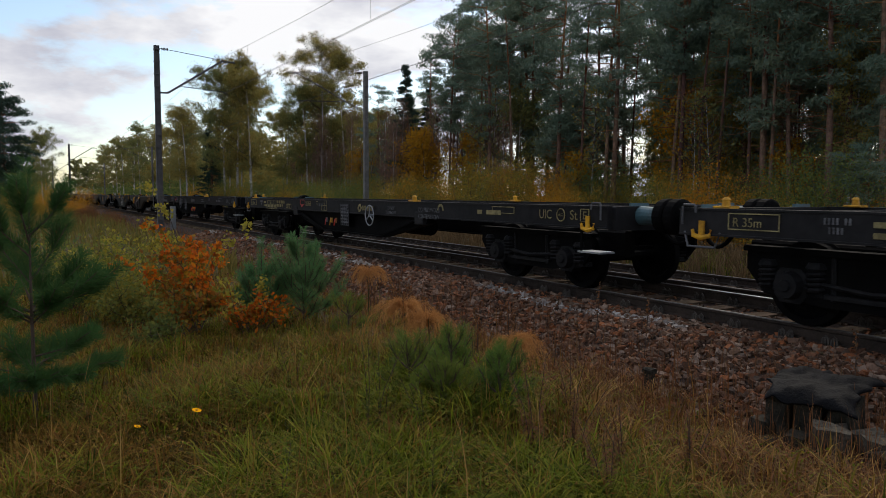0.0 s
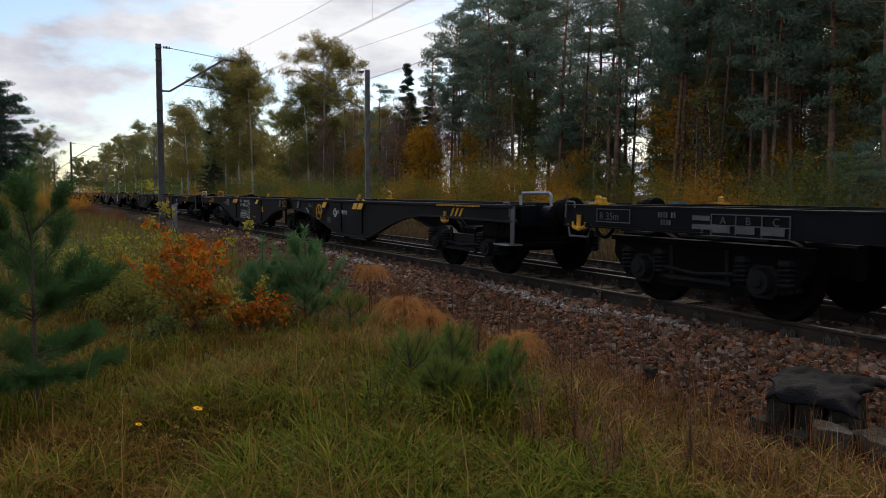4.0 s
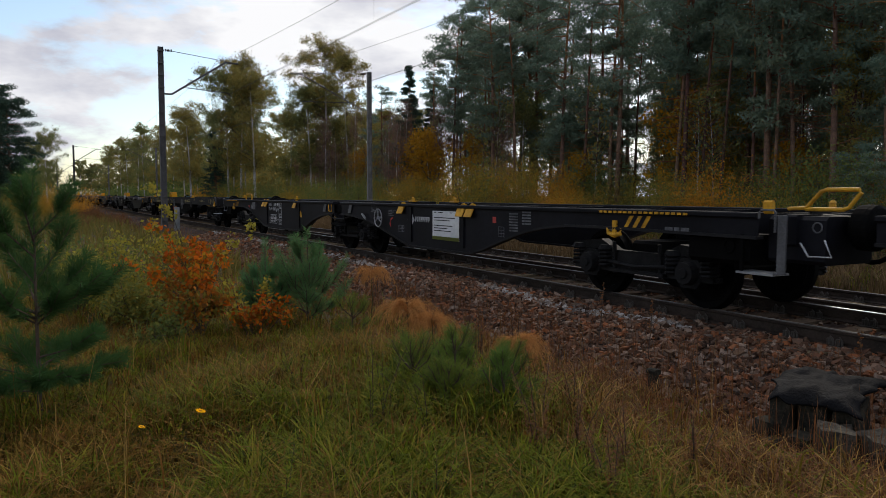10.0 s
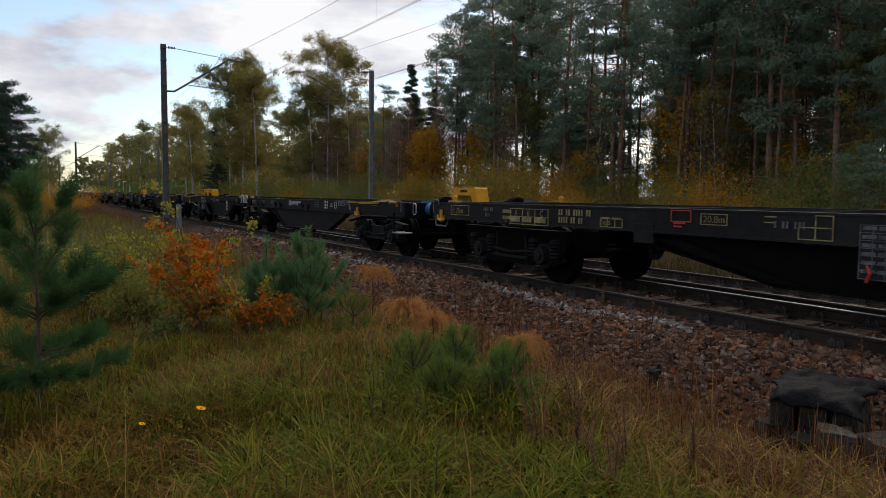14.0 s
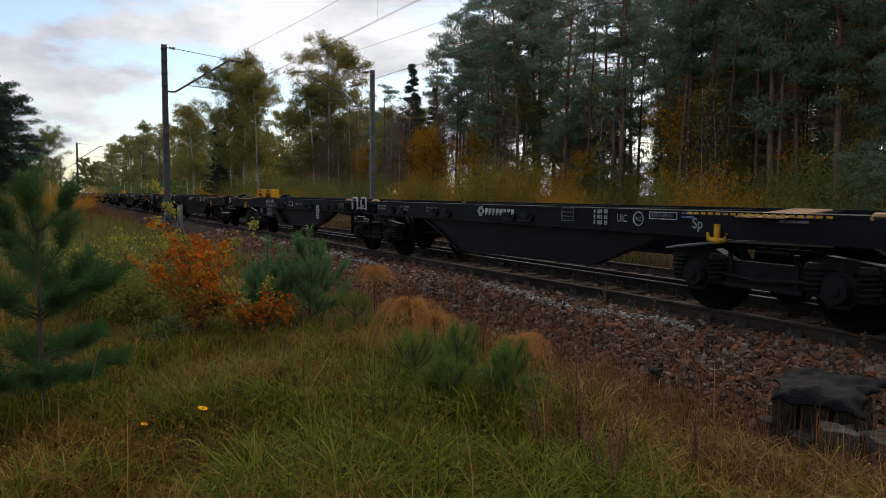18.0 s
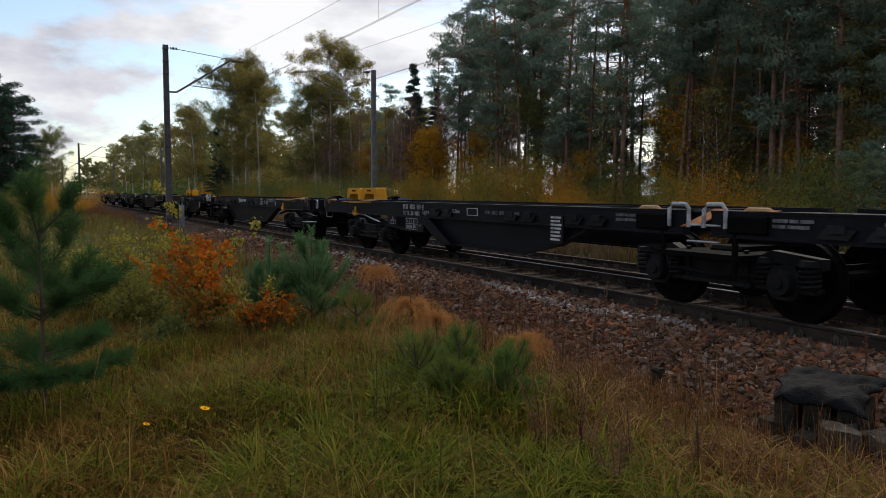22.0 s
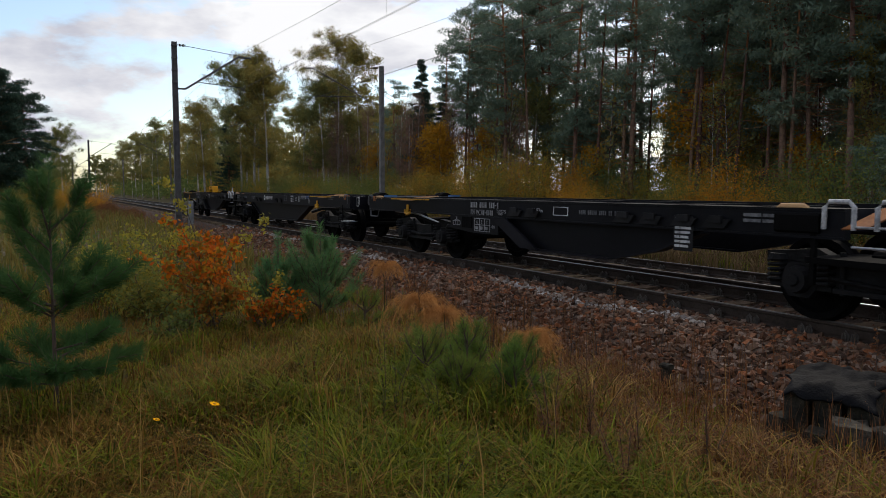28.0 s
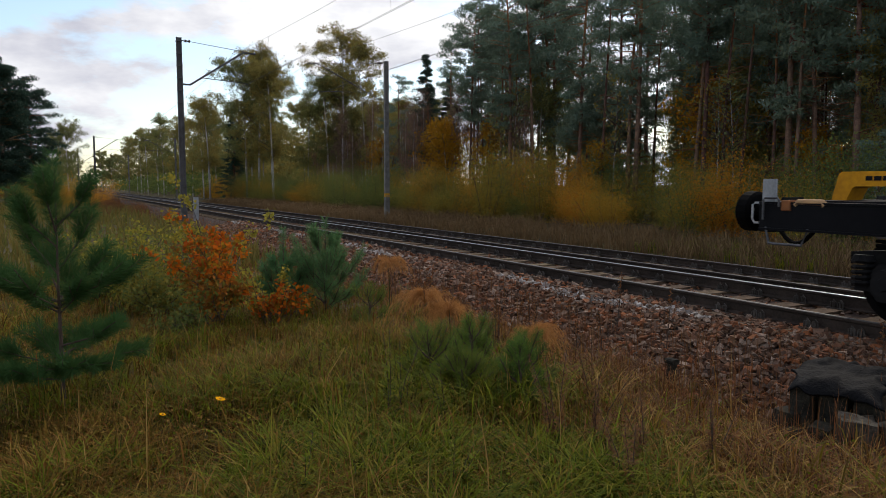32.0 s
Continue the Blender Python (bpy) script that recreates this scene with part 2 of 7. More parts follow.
SHRUBLEAF = leafy("autumn_shrub_leaves", ((0.14, 0.165, 0.04), (0.26, 0.215, 0.04), (0.44, 0.26, 0.035), (0.58, 0.26, 0.025), (0.54, 0.19, 0.02)), 0.5, 0.65)
GREENLEAF = leafy("dull_green_shrub_leaves", ((0.070, 0.105, 0.036), (0.115, 0.15, 0.045), (0.18, 0.185, 0.045), (0.28, 0.22, 0.04)), 0.5)
OAKLEAF = leafy("orange_oak_leaves", ((0.50, 0.10, 0.010), (0.60, 0.18, 0.012), (0.36, 0.070, 0.010), (0.17, 0.11, 0.018), (0.42, 0.22, 0.018)), 0.45, 0.0)
SAPLEAF = leafy("yellow_green_sapling_leaves", ((0.10, 0.13, 0.03), (0.20, 0.20, 0.04), (0.32, 0.26, 0.035), (0.42, 0.33, 0.06)), 0.4)
GRASS = leafy("autumn_grass", ((0.042, 0.030, 0.005), (0.115, 0.076, 0.010), (0.29, 0.18, 0.036), (0.18, 0.072, 0.016), (0.062, 0.042, 0.006), (0.20, 0.155, 0.021)), 0.4, 0.0)
GREENGRASS = leafy("fresh_green_grass", ((0.026, 0.040, 0.004), (0.085, 0.118, 0.008), (0.20, 0.235, 0.016), (0.050, 0.070, 0.006), (0.28, 0.235, 0.025), (0.115, 0.150, 0.009)), 0.45, 0.0)
DRYGRASS = leafy("dry_tan_grass", ((0.17, 0.078, 0.018), (0.27, 0.135, 0.030), (0.40, 0.25, 0.075), (0.21, 0.082, 0.020)), 0.3, 0.0)
GOLDLEAF = leafy("golden_leaves", ((0.22, 0.15, 0.02), (0.34, 0.19, 0.015), (0.42, 0.20, 0.014), (0.26, 0.12, 0.015)), 0.45)
PINKTWIG = leafy("reddish_bare_twigs", ((0.16, 0.095, 0.07), (0.22, 0.13, 0.10), (0.12, 0.07, 0.05)), 0.2)
FIELDGRASS = leafy("olive_field_grass", ((0.105, 0.105, 0.026), (0.15, 0.13, 0.034), (0.21, 0.145, 0.042), (0.13, 0.135, 0.03)), 0.3, 0.0)
EDGEGRASS = leafy("reedy_brown_grass", ((0.10, 0.065, 0.032), (0.15, 0.095, 0.045), (0.19, 0.12, 0.06), (0.11, 0.06, 0.03)), 0.3)
RUSTWEED = leafy("rust_brown_weeds", ((0.14, 0.060, 0.024), (0.22, 0.090, 0.034), (0.085, 0.038, 0.020), (0.18, 0.105, 0.045)), 0.25, 0.0)
STALKGREEN = mat("green_brown_stalk", (0.075, 0.085, 0.025), (0.05, 0.04, 0.018), spec=0.1, rough=0.8, bump=0.1)
OAKMIX = leafy("turning_oak_leaves", ((0.10, 0.12, 0.025), (0.22, 0.17, 0.03), (0.30, 0.13, 0.02), (0.16, 0.075, 0.02), (0.42, 0.14, 0.015)), 0.45, 0.0)
FEATHER = leafy("feathery_rust_orange_plume", ((0.42, 0.19, 0.06), (0.54, 0.27, 0.09), (0.32, 0.13, 0.04)), 0.4, 0.0)
PETAL = mat("yellow_petals", (0.85, 0.42, 0.003), (0.75, 0.34, 0.003), spec=0.05, rough=0.9, bump=0.0)


# ---- mesh building ----
class Geo:
    """Collects vertices and faces of one mesh."""

    def __init__(self):
        self.v, self.f = [], []

    def add(self, verts, faces):
        k = len(self.v)
        self.v.extend(verts)
        self.f.extend([tuple(i + k for i in face) for face in faces])
        return self

    def box(self, x0, x1, y0, y1, z0, z1, c=0.0):
        """A box with its long edges chamfered by c."""
        if c <= 0:
            vs = [(x, y, z) for x in (x0, x1) for y in (y0, y1) for z in (z0, z1)]
            return self.add(vs, [(0, 1, 3, 2), (4, 6, 7, 5), (0, 4, 5, 1), (2, 3, 7, 6), (0, 2, 6, 4), (1, 5, 7, 3)])
        ring = [(y0 + c, z0), (y1 - c, z0), (y1, z0 + c), (y1, z1 - c), (y1 - c, z1), (y0 + c, z1), (y0, z1 - c), (y0, z0 + c)]
        return self.prism_x(ring, x0, x1)

    def prism_x(self, ring, x0, x1):
        n = len(ring)
        vs = [(x0, y, z) for y, z in ring] + [(x1, y, z) for y, z in ring]
        fs = [tuple(reversed(range(n))), tuple(range(n, 2 * n))]
        fs += [(i, (i + 1) % n, n + (i + 1) % n, n + i) for i in range(n)]
        return self.add(vs, fs)

    def prism_y(self, ring, y0, y1):
        """A plate with an outline in x and z."""
        n = len(ring)
        vs = [(x, y0, z) for x, z in ring] + [(x, y1, z) for x, z in ring]
        fs = [tuple(range(n)), tuple(reversed(range(n, 2 * n)))]
        fs += [((i + 1) % n, i, n + i, n + (i + 1) % n) for i in range(n)]
        return self.add(vs, fs)

    def cyl(self, p, q, r0, r1=None, n=12):
        return self.tube([p, q], [r0, r0 if r1 is None else r1], n)

    def tube(self, pts, rad, n=8, caps=True):
        pts = [Vector(p) for p in pts]
        rad = rad if isinstance(rad, (list, tuple)) else [rad] * len(pts)
        vs, fs = [], []
        for i, p in enumerate(pts):
            d = (pts[min(i + 1, len(pts) - 1)] - pts[max(i - 1, 0)]).normalized()
            a = d.cross(Vector((0, 0, 1)) if abs(d.z) < 0.9 else Vector((1, 0, 0))).normalized()
            b = d.cross(a)
            for k in range(n):
                w = 2 * math.pi * k / n
                vs.append(tuple(p + (a * math.cos(w) + b * math.sin(w)) * rad[i]))
        for i in range(len(pts) - 1):
            for k in range(n):
                j = (k + 1) % n
                fs.append((i * n + k, i * n + j, (i + 1) * n + j, (i + 1) * n + k))
        if caps:
            fs.append(tuple(reversed(range(n))))
            fs.append(tuple(range((len(pts) - 1) * n, len(pts) * n)))
        return self.add(vs, fs)

    def ring_wheel(self, c, r, t, n=28):
        """A round rim in the plane of x and z."""
        m = 6
        vs, fs = [], []
        for i in range(n):
            a = 2 * math.pi * i / n
            for k in range(m):
                b = 2 * math.pi * k / m
                q = r + t * math.cos(b)
                vs.append((c[0] + q * math.cos(a), c[1] + t * math.sin(b), c[2] + q * math.sin(a)))
        for i in range(n):
            for k in range(m):
                fs.append((i * m + k, i * m + (k + 1) % m, ((i + 1) % n) * m + (k + 1) % m, ((i + 1) % n) * m + k))
        return self.add(vs, fs)

    def mesh(self, name, material, smooth=False):
        me = bpy.data.meshes.new(name)
        me.from_pydata(self.v, [], self.f)
        me.materials.append(material)
        if smooth:
            me.polygons.foreach_set("use_smooth", [True] * len(me.polygons))
        me.update()
        return me


def part(name, geo, material, parent=None, label="", at=None, smooth=False):
    """One mesh object, under a thing or a part."""
    me = geo if isinstance(geo, bpy.types.Mesh) else geo.mesh(name, material, smooth)
    ob = new(name, me)
    if parent is not None:
        ob.parent = parent
    if at is not None:
        ob.matrix_basis = at
    return tagged(ob, label)


def quads(centres, u, w, name, material):
    """A mesh of loose leaves: centres and two half-axes, one row a leaf."""
    n = len(centres)
    v = np.empty((n, 4, 3))
    v[:, 0], v[:, 1], v[:, 2], v[:, 3] = centres - u, centres + w, centres + u, centres - w
    me = bpy.data.meshes.new(name)
    me.vertices.add(4 * n)
    me.vertices.foreach_set("co", v.reshape(-1))
    me.loops.add(4 * n)
    me.loops.foreach_set("vertex_index", np.arange(4 * n))
    me.polygons.add(n)
    me.polygons.foreach_set("loop_start", np.arange(0, 4 * n, 4))
    me.materials.append(material)
    me.update(calc_edges=True)
    return me


def unit(rng, n):
    d = rng.normal(size=(n, 3))
    return d / np.linalg.norm(d, axis=1)[:, None]


BED_LINE = ((4.75, -0.62), (5.1, -0.56), (6.55, -0.24), (7.2, -0.21), (14.0, -0.6))


def ground_z(x, y):
    """Height of the soil: flat by the camera, a ditch-like dip at the foot of the ballast, lower beyond the second track."""
    base = -0.42 + 0.05 * math.sin(0.9 * x + 0.5) * math.sin(0.8 * y) + 0.03 * math.sin(2.3 * x + 1.7 * y)
    if y > 3.6:
        k = min(1.0, (y - 3.6) / 1.6)
        base += -0.12 * k * k * (3 - 2 * k)
    if y > 14.0:
        k = min(1.0, (y - 14.0) / 5.0)
        base += -0.15 * (1 - k)
    return base


def grass_patch(name, spots, blades, height, lean, width, material, label, seed):
    """One mesh of grass blades, each an arching three-piece ribbon standing on the ground."""
    rng = np.random.default_rng(seed)
    sp = np.repeat(np.array(spots), blades, 0)
    n = len(sp)
    off = rng.normal(size=(n, 2)) * np.where(rng.random((n, 1)) < 0.55, 0.035, 0.10)
    b = sp[:, :2] + off
    z = np.array([ground_z(p[0], p[1]) for p in b]) - 0.01
    z = np.where(b[:, 1] > 5.1, np.where(b[:, 1] < 14.0, np.interp(b[:, 1], [p[0] for p in BED_LINE], [p[1] for p in BED_LINE]), z), z)
    h = height * sp[:, 2] * (0.45 + 0.8 * rng.random(n))
    swirl = 2.6 * np.sin(1.9 * b[:, 0] + 1.1 * b[:, 1] + seed) + 2.2 * np.sin(2.7 * b[:, 1] - 0.8 * b[:, 0])
    out = np.arctan2(off[:, 1], off[:, 0]) + rng.normal(size=n) * 0.5
    a = np.where(rng.random(n) < 0.5, out, swirl + rng.normal(size=n) * 1.6)
    l = lean * h * (0.15 + 0.85 * rng.random(n))
    d = np.stack([np.cos(a), np.sin(a)], 1)
    w = np.stack([-np.sin(a), np.cos(a)], 1) * (width * (0.7 + 0.6 * rng.random(n)))[:, None]
    rows = []
    for k, up, out, wd in ((0, 0.0, 0.0, 0.8), (1, 0.50, 0.14, 1.0), (2, 0.86, 0.50, 0.75)):
        c = b + d * (l * out)[:, None]
        zz = z + h * up * (1 - 0.12 * lean * (k == 2))
        rows += [np.column_stack([c - w * wd, zz]), np.column_stack([c + w * wd, zz])]
    tip = np.column_stack([b + d * l[:, None], z + h * (1.0 - 0.28 * lean * rng.random(n))])
    v = np.stack(rows + [tip], 1).reshape(-1, 3)
    base = 7 * np.arange(n)[:, None]
    q1, q2, t3 = base + np.array([0, 1, 3, 2]), base + np.array([2, 3, 5, 4]), base + np.array([4, 5, 6])
    loops = np.hstack([q1, q2, t3]).reshape(-1)
    start = (11 * np.arange(n)[:, None] + np.array([0, 4, 8])).reshape(-1)
    me = bpy.data.meshes.new(name)
    me.vertices.add(len(v))
    me.vertices.foreach_set("co", v.reshape(-1))
    me.loops.add(len(loops))
    me.loops.foreach_set("vertex_index", loops)
    me.polygons.add(3 * n)
    me.polygons.foreach_set("loop_start", start)
    me.materials.append(material)
    me.update(calc_edges=True)
    return tagged(new(name, me), label, "grass", kind="stuff")


# ---- ground, ballast and tracks ----
Y1, Y2, Z2, GAUGE = 8.15, 12.15, -0.30, 1.5    # track centres, level of the second track, rail to rail


def stretch_axis(lo, hi, near, step, grow):
    """Grid lines from lo to hi, fine round near and wider with distance."""
    out, d, s = [near], 0.0, step
    while near + d < hi or near - d > lo:
        d += s
        s *= grow
        if near + d < hi:
            out.append(near + d)
        if near - d > lo:
            out.insert(0, near - d)
    return [lo] + out + [hi]


def make_ground():
    xs, ys = stretch_axis(-1500, 600, -8, 0.35, 1.035), stretch_axis(-900, 1100, 4, 0.35, 1.035)
    g = Geo()
    vs = [(x, y, ground_z(x, y) if -0.5 < y < 40 or abs(y) < 60 else -0.45) for x in xs for y in ys]
    n = len(ys)
    fs = [(i * n + j, (i + 1) * n + j, (i + 1) * n + j + 1, i * n + j + 1) for i in range(len(xs) - 1) for j in range(n - 1)]
    g.add(vs, fs)
    tagged(part("ground", g, SOIL, smooth=True), "dull brown-green autumn soil under grass and weeds", "ground", kind="structure")


BED = ((4.75, -0.62), (5.1, -0.55), (6.55, -0.215), (7.2, -0.19), (9.2, -0.19), (10.0, -0.26), (10.75, -0.47), (13.3, -0.49), (13.9, -0.55), (15.0, -0.80))


def bed_z(y):
    for (a, za), (b, zb) in zip(BED, BED[1:]):
        if a <= y <= b:
            return za + (zb - za) * (y - a) / (b - a)
    return -0.7


def make_ballast():
    xs = [-320 + 4 * i for i in range(72)] + [-32 + 0.3 * i for i in range(135)] + [8.5 + 5 * i for i in range(12)]
    ys = [4.75 + 0.15 * i for i in range(69)]
    g = Geo()
    rng = np.random.default_rng(3)
    vs = [(x, y, bed_z(y) + (0.03 * rng.random() if -32 < x < 9 else 0) - 0.03) for x in xs for y in ys]
    n = len(ys)
    g.add(vs, [(i * n + j, (i + 1) * n + j, (i + 1) * n + j + 1, i * n + j + 1) for i in range(len(xs) - 1) for j in range(n - 1)])
    bed = tagged(part("ballast_bed", g, BALLAST), "brown crushed-stone ballast bed under two railway tracks", "ballast", kind="structure")
    # loose stones on the shoulder and between the rails
    cube = np.array([(x, y, z) for x in (-1, 1) for y in (-1, 1) for z in (-1, 1)], float)
    faces = np.array([(0, 1, 3, 2), (4, 6, 7, 5), (0, 4, 5, 1), (2, 3, 7, 6), (0, 2, 6, 4), (1, 5, 7, 3)])

    def stones(name, spots, material, label):
        n = len(spots)
        sp = np.array(spots)
        v = np.repeat(cube[None], n, 0) * rng.uniform(0.28, 1.0, (n, 8, 3))
        v *= (sp[:, 3, None] * rng.uniform(0.6, 1.2, (n, 3)) * np.array([1.15, 0.95, 0.62]))[:, None, :]
        q = unit(rng, n) + np.array([0, 0, 1.6])
        q /= np.linalg.norm(q, axis=1)[:, None]
        t = rng.uniform(0, 6.28, n)[:, None, None]
        k = q[:, None, :]
        v = v * np.cos(t) + np.cross(np.broadcast_to(k, v.shape), v) * np.sin(t) + k * (v * k).sum(2, keepdims=True) * (1 - np.cos(t))
        v += sp[:, None, :3]
        me = bpy.data.meshes.new(name)
        me.from_pydata(v.reshape(-1, 3).tolist(), [], (faces[None] + 8 * np.arange(n)[:, None, None]).reshape(-1, 4).tolist())
        me.materials.append(material)
        tagged(new(name, me), label, "stones", kind="stuff")

    spots, pale = [], []
    for _ in range(36000):
        x = 0.5 - 32.0 * rng.random() ** 2.1
        y = 5.05 + 2.25 * rng.random() + 0.1 * rng.normal()
        r = (0.020 + 0.038 * rng.random() ** 1.5) * (1.0 if x > -9 else 1.25 if x > -15 else 1.6)
        p = (x, y, bed_z(y) + rng.uniform(-0.012, 0.03), r)
        band = abs(y - (6.75 + 0.12 * math.sin(x * 1.7))) < 0.13 and math.sin(x * 0.8 + 2) > -0.3
        (pale if band and rng.random() < 0.6 else spots).append(p)
    for _ in range(8000):
        x = 1.0 - 40.0 * rng.random() ** 1.5
        y = rng.uniform(7.5, 10.9)
        spots.append((x, y, bed_z(y) - 0.01, rng.uniform(0.02, 0.045)))
    stones("ballast_stones", spots, STONE, "angular reddish-brown crushed ballast stones heaped beside the rails")
    stones("pale_ballast_stones", pale, PALESTONE, "pale dusty ballast stones along the sleeper ends")
    return bed


RAIL = ((-0.07, -0.172), (0.07, -0.172), (0.07, -0.155), (0.012, -0.135), (0.010, -0.045), (0.036, -0.032), (0.036, -0.006))


def make_tracks(bed):
    ring = [(y, z) for y, z in RAIL] + [(-y, z) for y, z in reversed(RAIL[2:])]
    head = [(-0.024, -0.005), (0.024, -0.005), (0.021, 0.001), (0.012, 0.004), (-0.012, 0.004), (-0.021, 0.001)]
    for yc, zc, name, top in ((Y1, 0.0, "near", RAILTOP), (Y2, Z2, "far", RAILDULL)):
        track = tagged(new("track"), "rusty steel rails clipped to wooden sleepers", "railway track", "tracks", "structure")
        for k, s in enumerate((-1, 1)):
            y = yc + s * GAUGE / 2
            rail = part("rail", Geo().prism_x([(y + a, zc + b) for a, b in ring], -330, 70), RAILSTEEL, track)
            worn = top if s > 0 else RAILDULL
            part("rail_head", Geo().prism_x([(y + a, zc + b) for a, b in head], -330, 70), worn, rail, "rail head worn bright by wheels")
        sl = Geo().prism_x([(yc - 1.3, zc - 0.33), (yc + 1.3, zc - 0.33), (yc + 1.3, zc - 0.19), (yc + 1.27, zc - 0.175), (yc - 1.27, zc - 0.175), (yc - 1.3, zc - 0.19)], -0.13, 0.13).mesh("sleeper", WOOD)
        clip = Geo()
        for s in (-1, 1):
            for e in (-1, 1):
                y = yc + s * GAUGE / 2 + e * 0.085
                for dx in (-0.05, 0.05):
                    clip.tube([(dx - 0.034, y, zc - 0.165), (dx - 0.030, y, zc - 0.095), (dx, y, zc - 0.066), (dx + 0.030, y, zc - 0.095), (dx + 0.034, y, zc - 0.165)], 0.013, 5)
                    clip.cyl((dx, y, zc - 0.165), (dx, y, zc - 0.085), 0.017, n=6)
                clip.box(-0.12, 0.12, y - 0.05, y + 0.05, zc - 0.176, zc - 0.160)
        clip = clip.mesh("rail_clip", CLIPSTEEL)
        count = 150 if name == "near" else 110
        for i in range(count):
            x = 4.2 - 0.62 * i + 0.02 * math.sin(i * 7.1)
            s = part("sleeper", sl, WOOD, track, at=pose(x, 0, 0, 0, 0, 0.5 * math.sin(i * 3.3)))
            if i < 60:
                part("rail_clip", clip, RAILSTEEL, s)
        rest = Geo()
        for i in range(count, 420):
            x = 4.2 - 0.62 * i
            rest.box(x - 0.13, x + 0.13, yc - 1.3, yc + 1.3, zc - 0.3, zc - 0.175)
        tagged(part("far_sleepers", rest, WOOD, track), kind="stuff")


make_ground()
bed = make_ballast()
make_tracks(bed)


# ---- overhead line ----
def mast(x, y, top, side, long_arm):
    """A steel mast on a concrete foot; side is the way its arm points across the track."""
    m = tagged(new("overhead_line_mast"), "weathered steel overhead line mast with a raked tube arm", "mast", "overhead line masts")
    m.matrix_basis = pose(x, y, 0)
    z0 = -0.75
    g = Geo()
    for s in (-1, 1):
        g.prism_x([(s * 0.13 - 0.012, z0), (s * 0.13 + 0.012, z0), (s * 0.10 + 0.012, top), (s * 0.10 - 0.012, top)], -0.09, 0.09)
    g.prism_x([(-0.12, z0), (0.12, z0), (0.095, top), (-0.095, top)], -0.012, 0.012)
    part("post", g, MASTSTEEL if long_arm else CONCRETE, m)
    for z in np.arange(z0 + 0.4, top, 0.55):
        part("batten", Geo().box(-0.10, 0.10, -0.128, 0.128, z, z + 0.05), MASTSTEEL if long_arm else CONCRETE, m)
    part("footing", Geo().box(-0.35, 0.35, -0.35, 0.35, z0 - 0.4, z0 + 0.22, 0.05), CONCRETE, m)
    reach = 3.5 if long_arm else y - 12.1
    za, zb = top - 2.1, top - 0.45
    arm = Geo().tube([(0, side * 0.1, za), (0, side * 0.45, za), (0, side * (reach - 0.6), zb), (0, side * reach, zb - 0.02)], 0.045 if long_arm else 0.028, 8)
    part("raked_arm", arm, MASTSTEEL, m)
    part("top_stay", Geo().tube([(0, side * 0.05, top - 0.12), (0, side * 0.55, top - 0.16), (0, side * (reach - 0.3), zb + 0.02)], 0.014, 6), WIRE, m)
    ins = Geo()
    for k in range(5):
        ins.cyl((0, side * (0.22 + 0.06 * k), top - 0.14), (0, side * (0.25 + 0.06 * k), top - 0.14), 0.06, n=10)
    part("insulator", ins, TWIG, m)
    part("registration_arm", Geo().tube([(0, side * 0.9, za + 0.35), (0, side * (reach - 0.5), za + 0.22), (0, side * (reach - 0.35), za + 0.05)], 0.02, 6), WIRE, m)
    band = Geo()
    band.box(-0.095, 0.095, -0.145, 0.145, 0.72, 0.92)
    if not long_arm:
        part("yellow_band", band, YELLOW, m, "yellow paint band")
    return m


MASTS = ((-35.6, 5.42, 8.1, 1, True), (-37.6, 16.6, 8.2, -1, False), (-114, 5.6, 8.2, 1, True), (-114, 16.4, 8.2, -1, False),
         (-183, 5.6, 8.2, 1, True), (-183, 16.0, 8.2, -1, False), (38, 5.3, 8.2, 1, True), (36, 16.6, 8.2, -1, False))
for row in MASTS:
    mast(*row)


def wires():
    for y in (Y1, Y2):
        side = 1 if y < 10 else -1
        stations = sorted([-260, -183, -114, -36.5, 37], reverse=True)
        mess, cont, drops = Geo(), [], []
        for a, b in zip(stations, stations[1:]):
            pts = []
            for i in range(13):
                k = i / 12
                pts.append((a + (b - a) * k, y, 7.75 - 0.9 * 4 * k * (1 - k)))
            mess.tube(pts, 0.006, 5)
            for dy in (-0.03, 0.03):
                cont.append(Geo().tube([(a, y + dy, 6.0), (b, y + dy, 6.0)], 0.0055, 5))
            for i in range(1, 12, 2):
                drops.append(Geo().cyl((pts[i][0], y, 6.0), pts[i], 0.003, n=4))
        w = tagged(new("overhead_wires"), "thin dark overhead line wires above the track", "wires", "overhead wires")
        part("messenger_wire", mess, WIRE, w)
        for c in cont:
            part("contact_wire", c, WIRE, w)
        for d in drops:
            part("dropper", d, WIRE, w)


wires()


# ---- the train ----
SPEED = 9.2366
SIDE = 1.45
DECK = 1.17


def lettering(text, size, material, parent, x, z, y=None, name="marking", width=None):
    """Painted letters on the wagon's side, 3 mm proud."""
    c = bpy.data.curves.new(name, "FONT")
    c.body, c.size, c.extrude, c.align_x = text, size, 0.001, "LEFT"
    tmp = new("tmp", c)
    bpy.context.view_layer.update()
    me = bpy.data.meshes.new_from_object(tmp.evaluated_get(bpy.context.evaluated_depsgraph_get()))
    bpy.data.objects.remove(tmp)
    bpy.data.curves.remove(c)
    me.materials.clear()
    me.materials.append(material)
    ob = new(name, me)
    ob.parent = parent
    s = 1.0 if width is None else width / max(0.01, me.vertices and max(v.co.x for v in me.vertices) or 1.0)
    ob.matrix_basis = pose(x, (-SIDE if y is None else y) - 0.004, z, 90, 0, 0) @ Matrix.Diagonal((s, 1, 1, 1))
    return ob


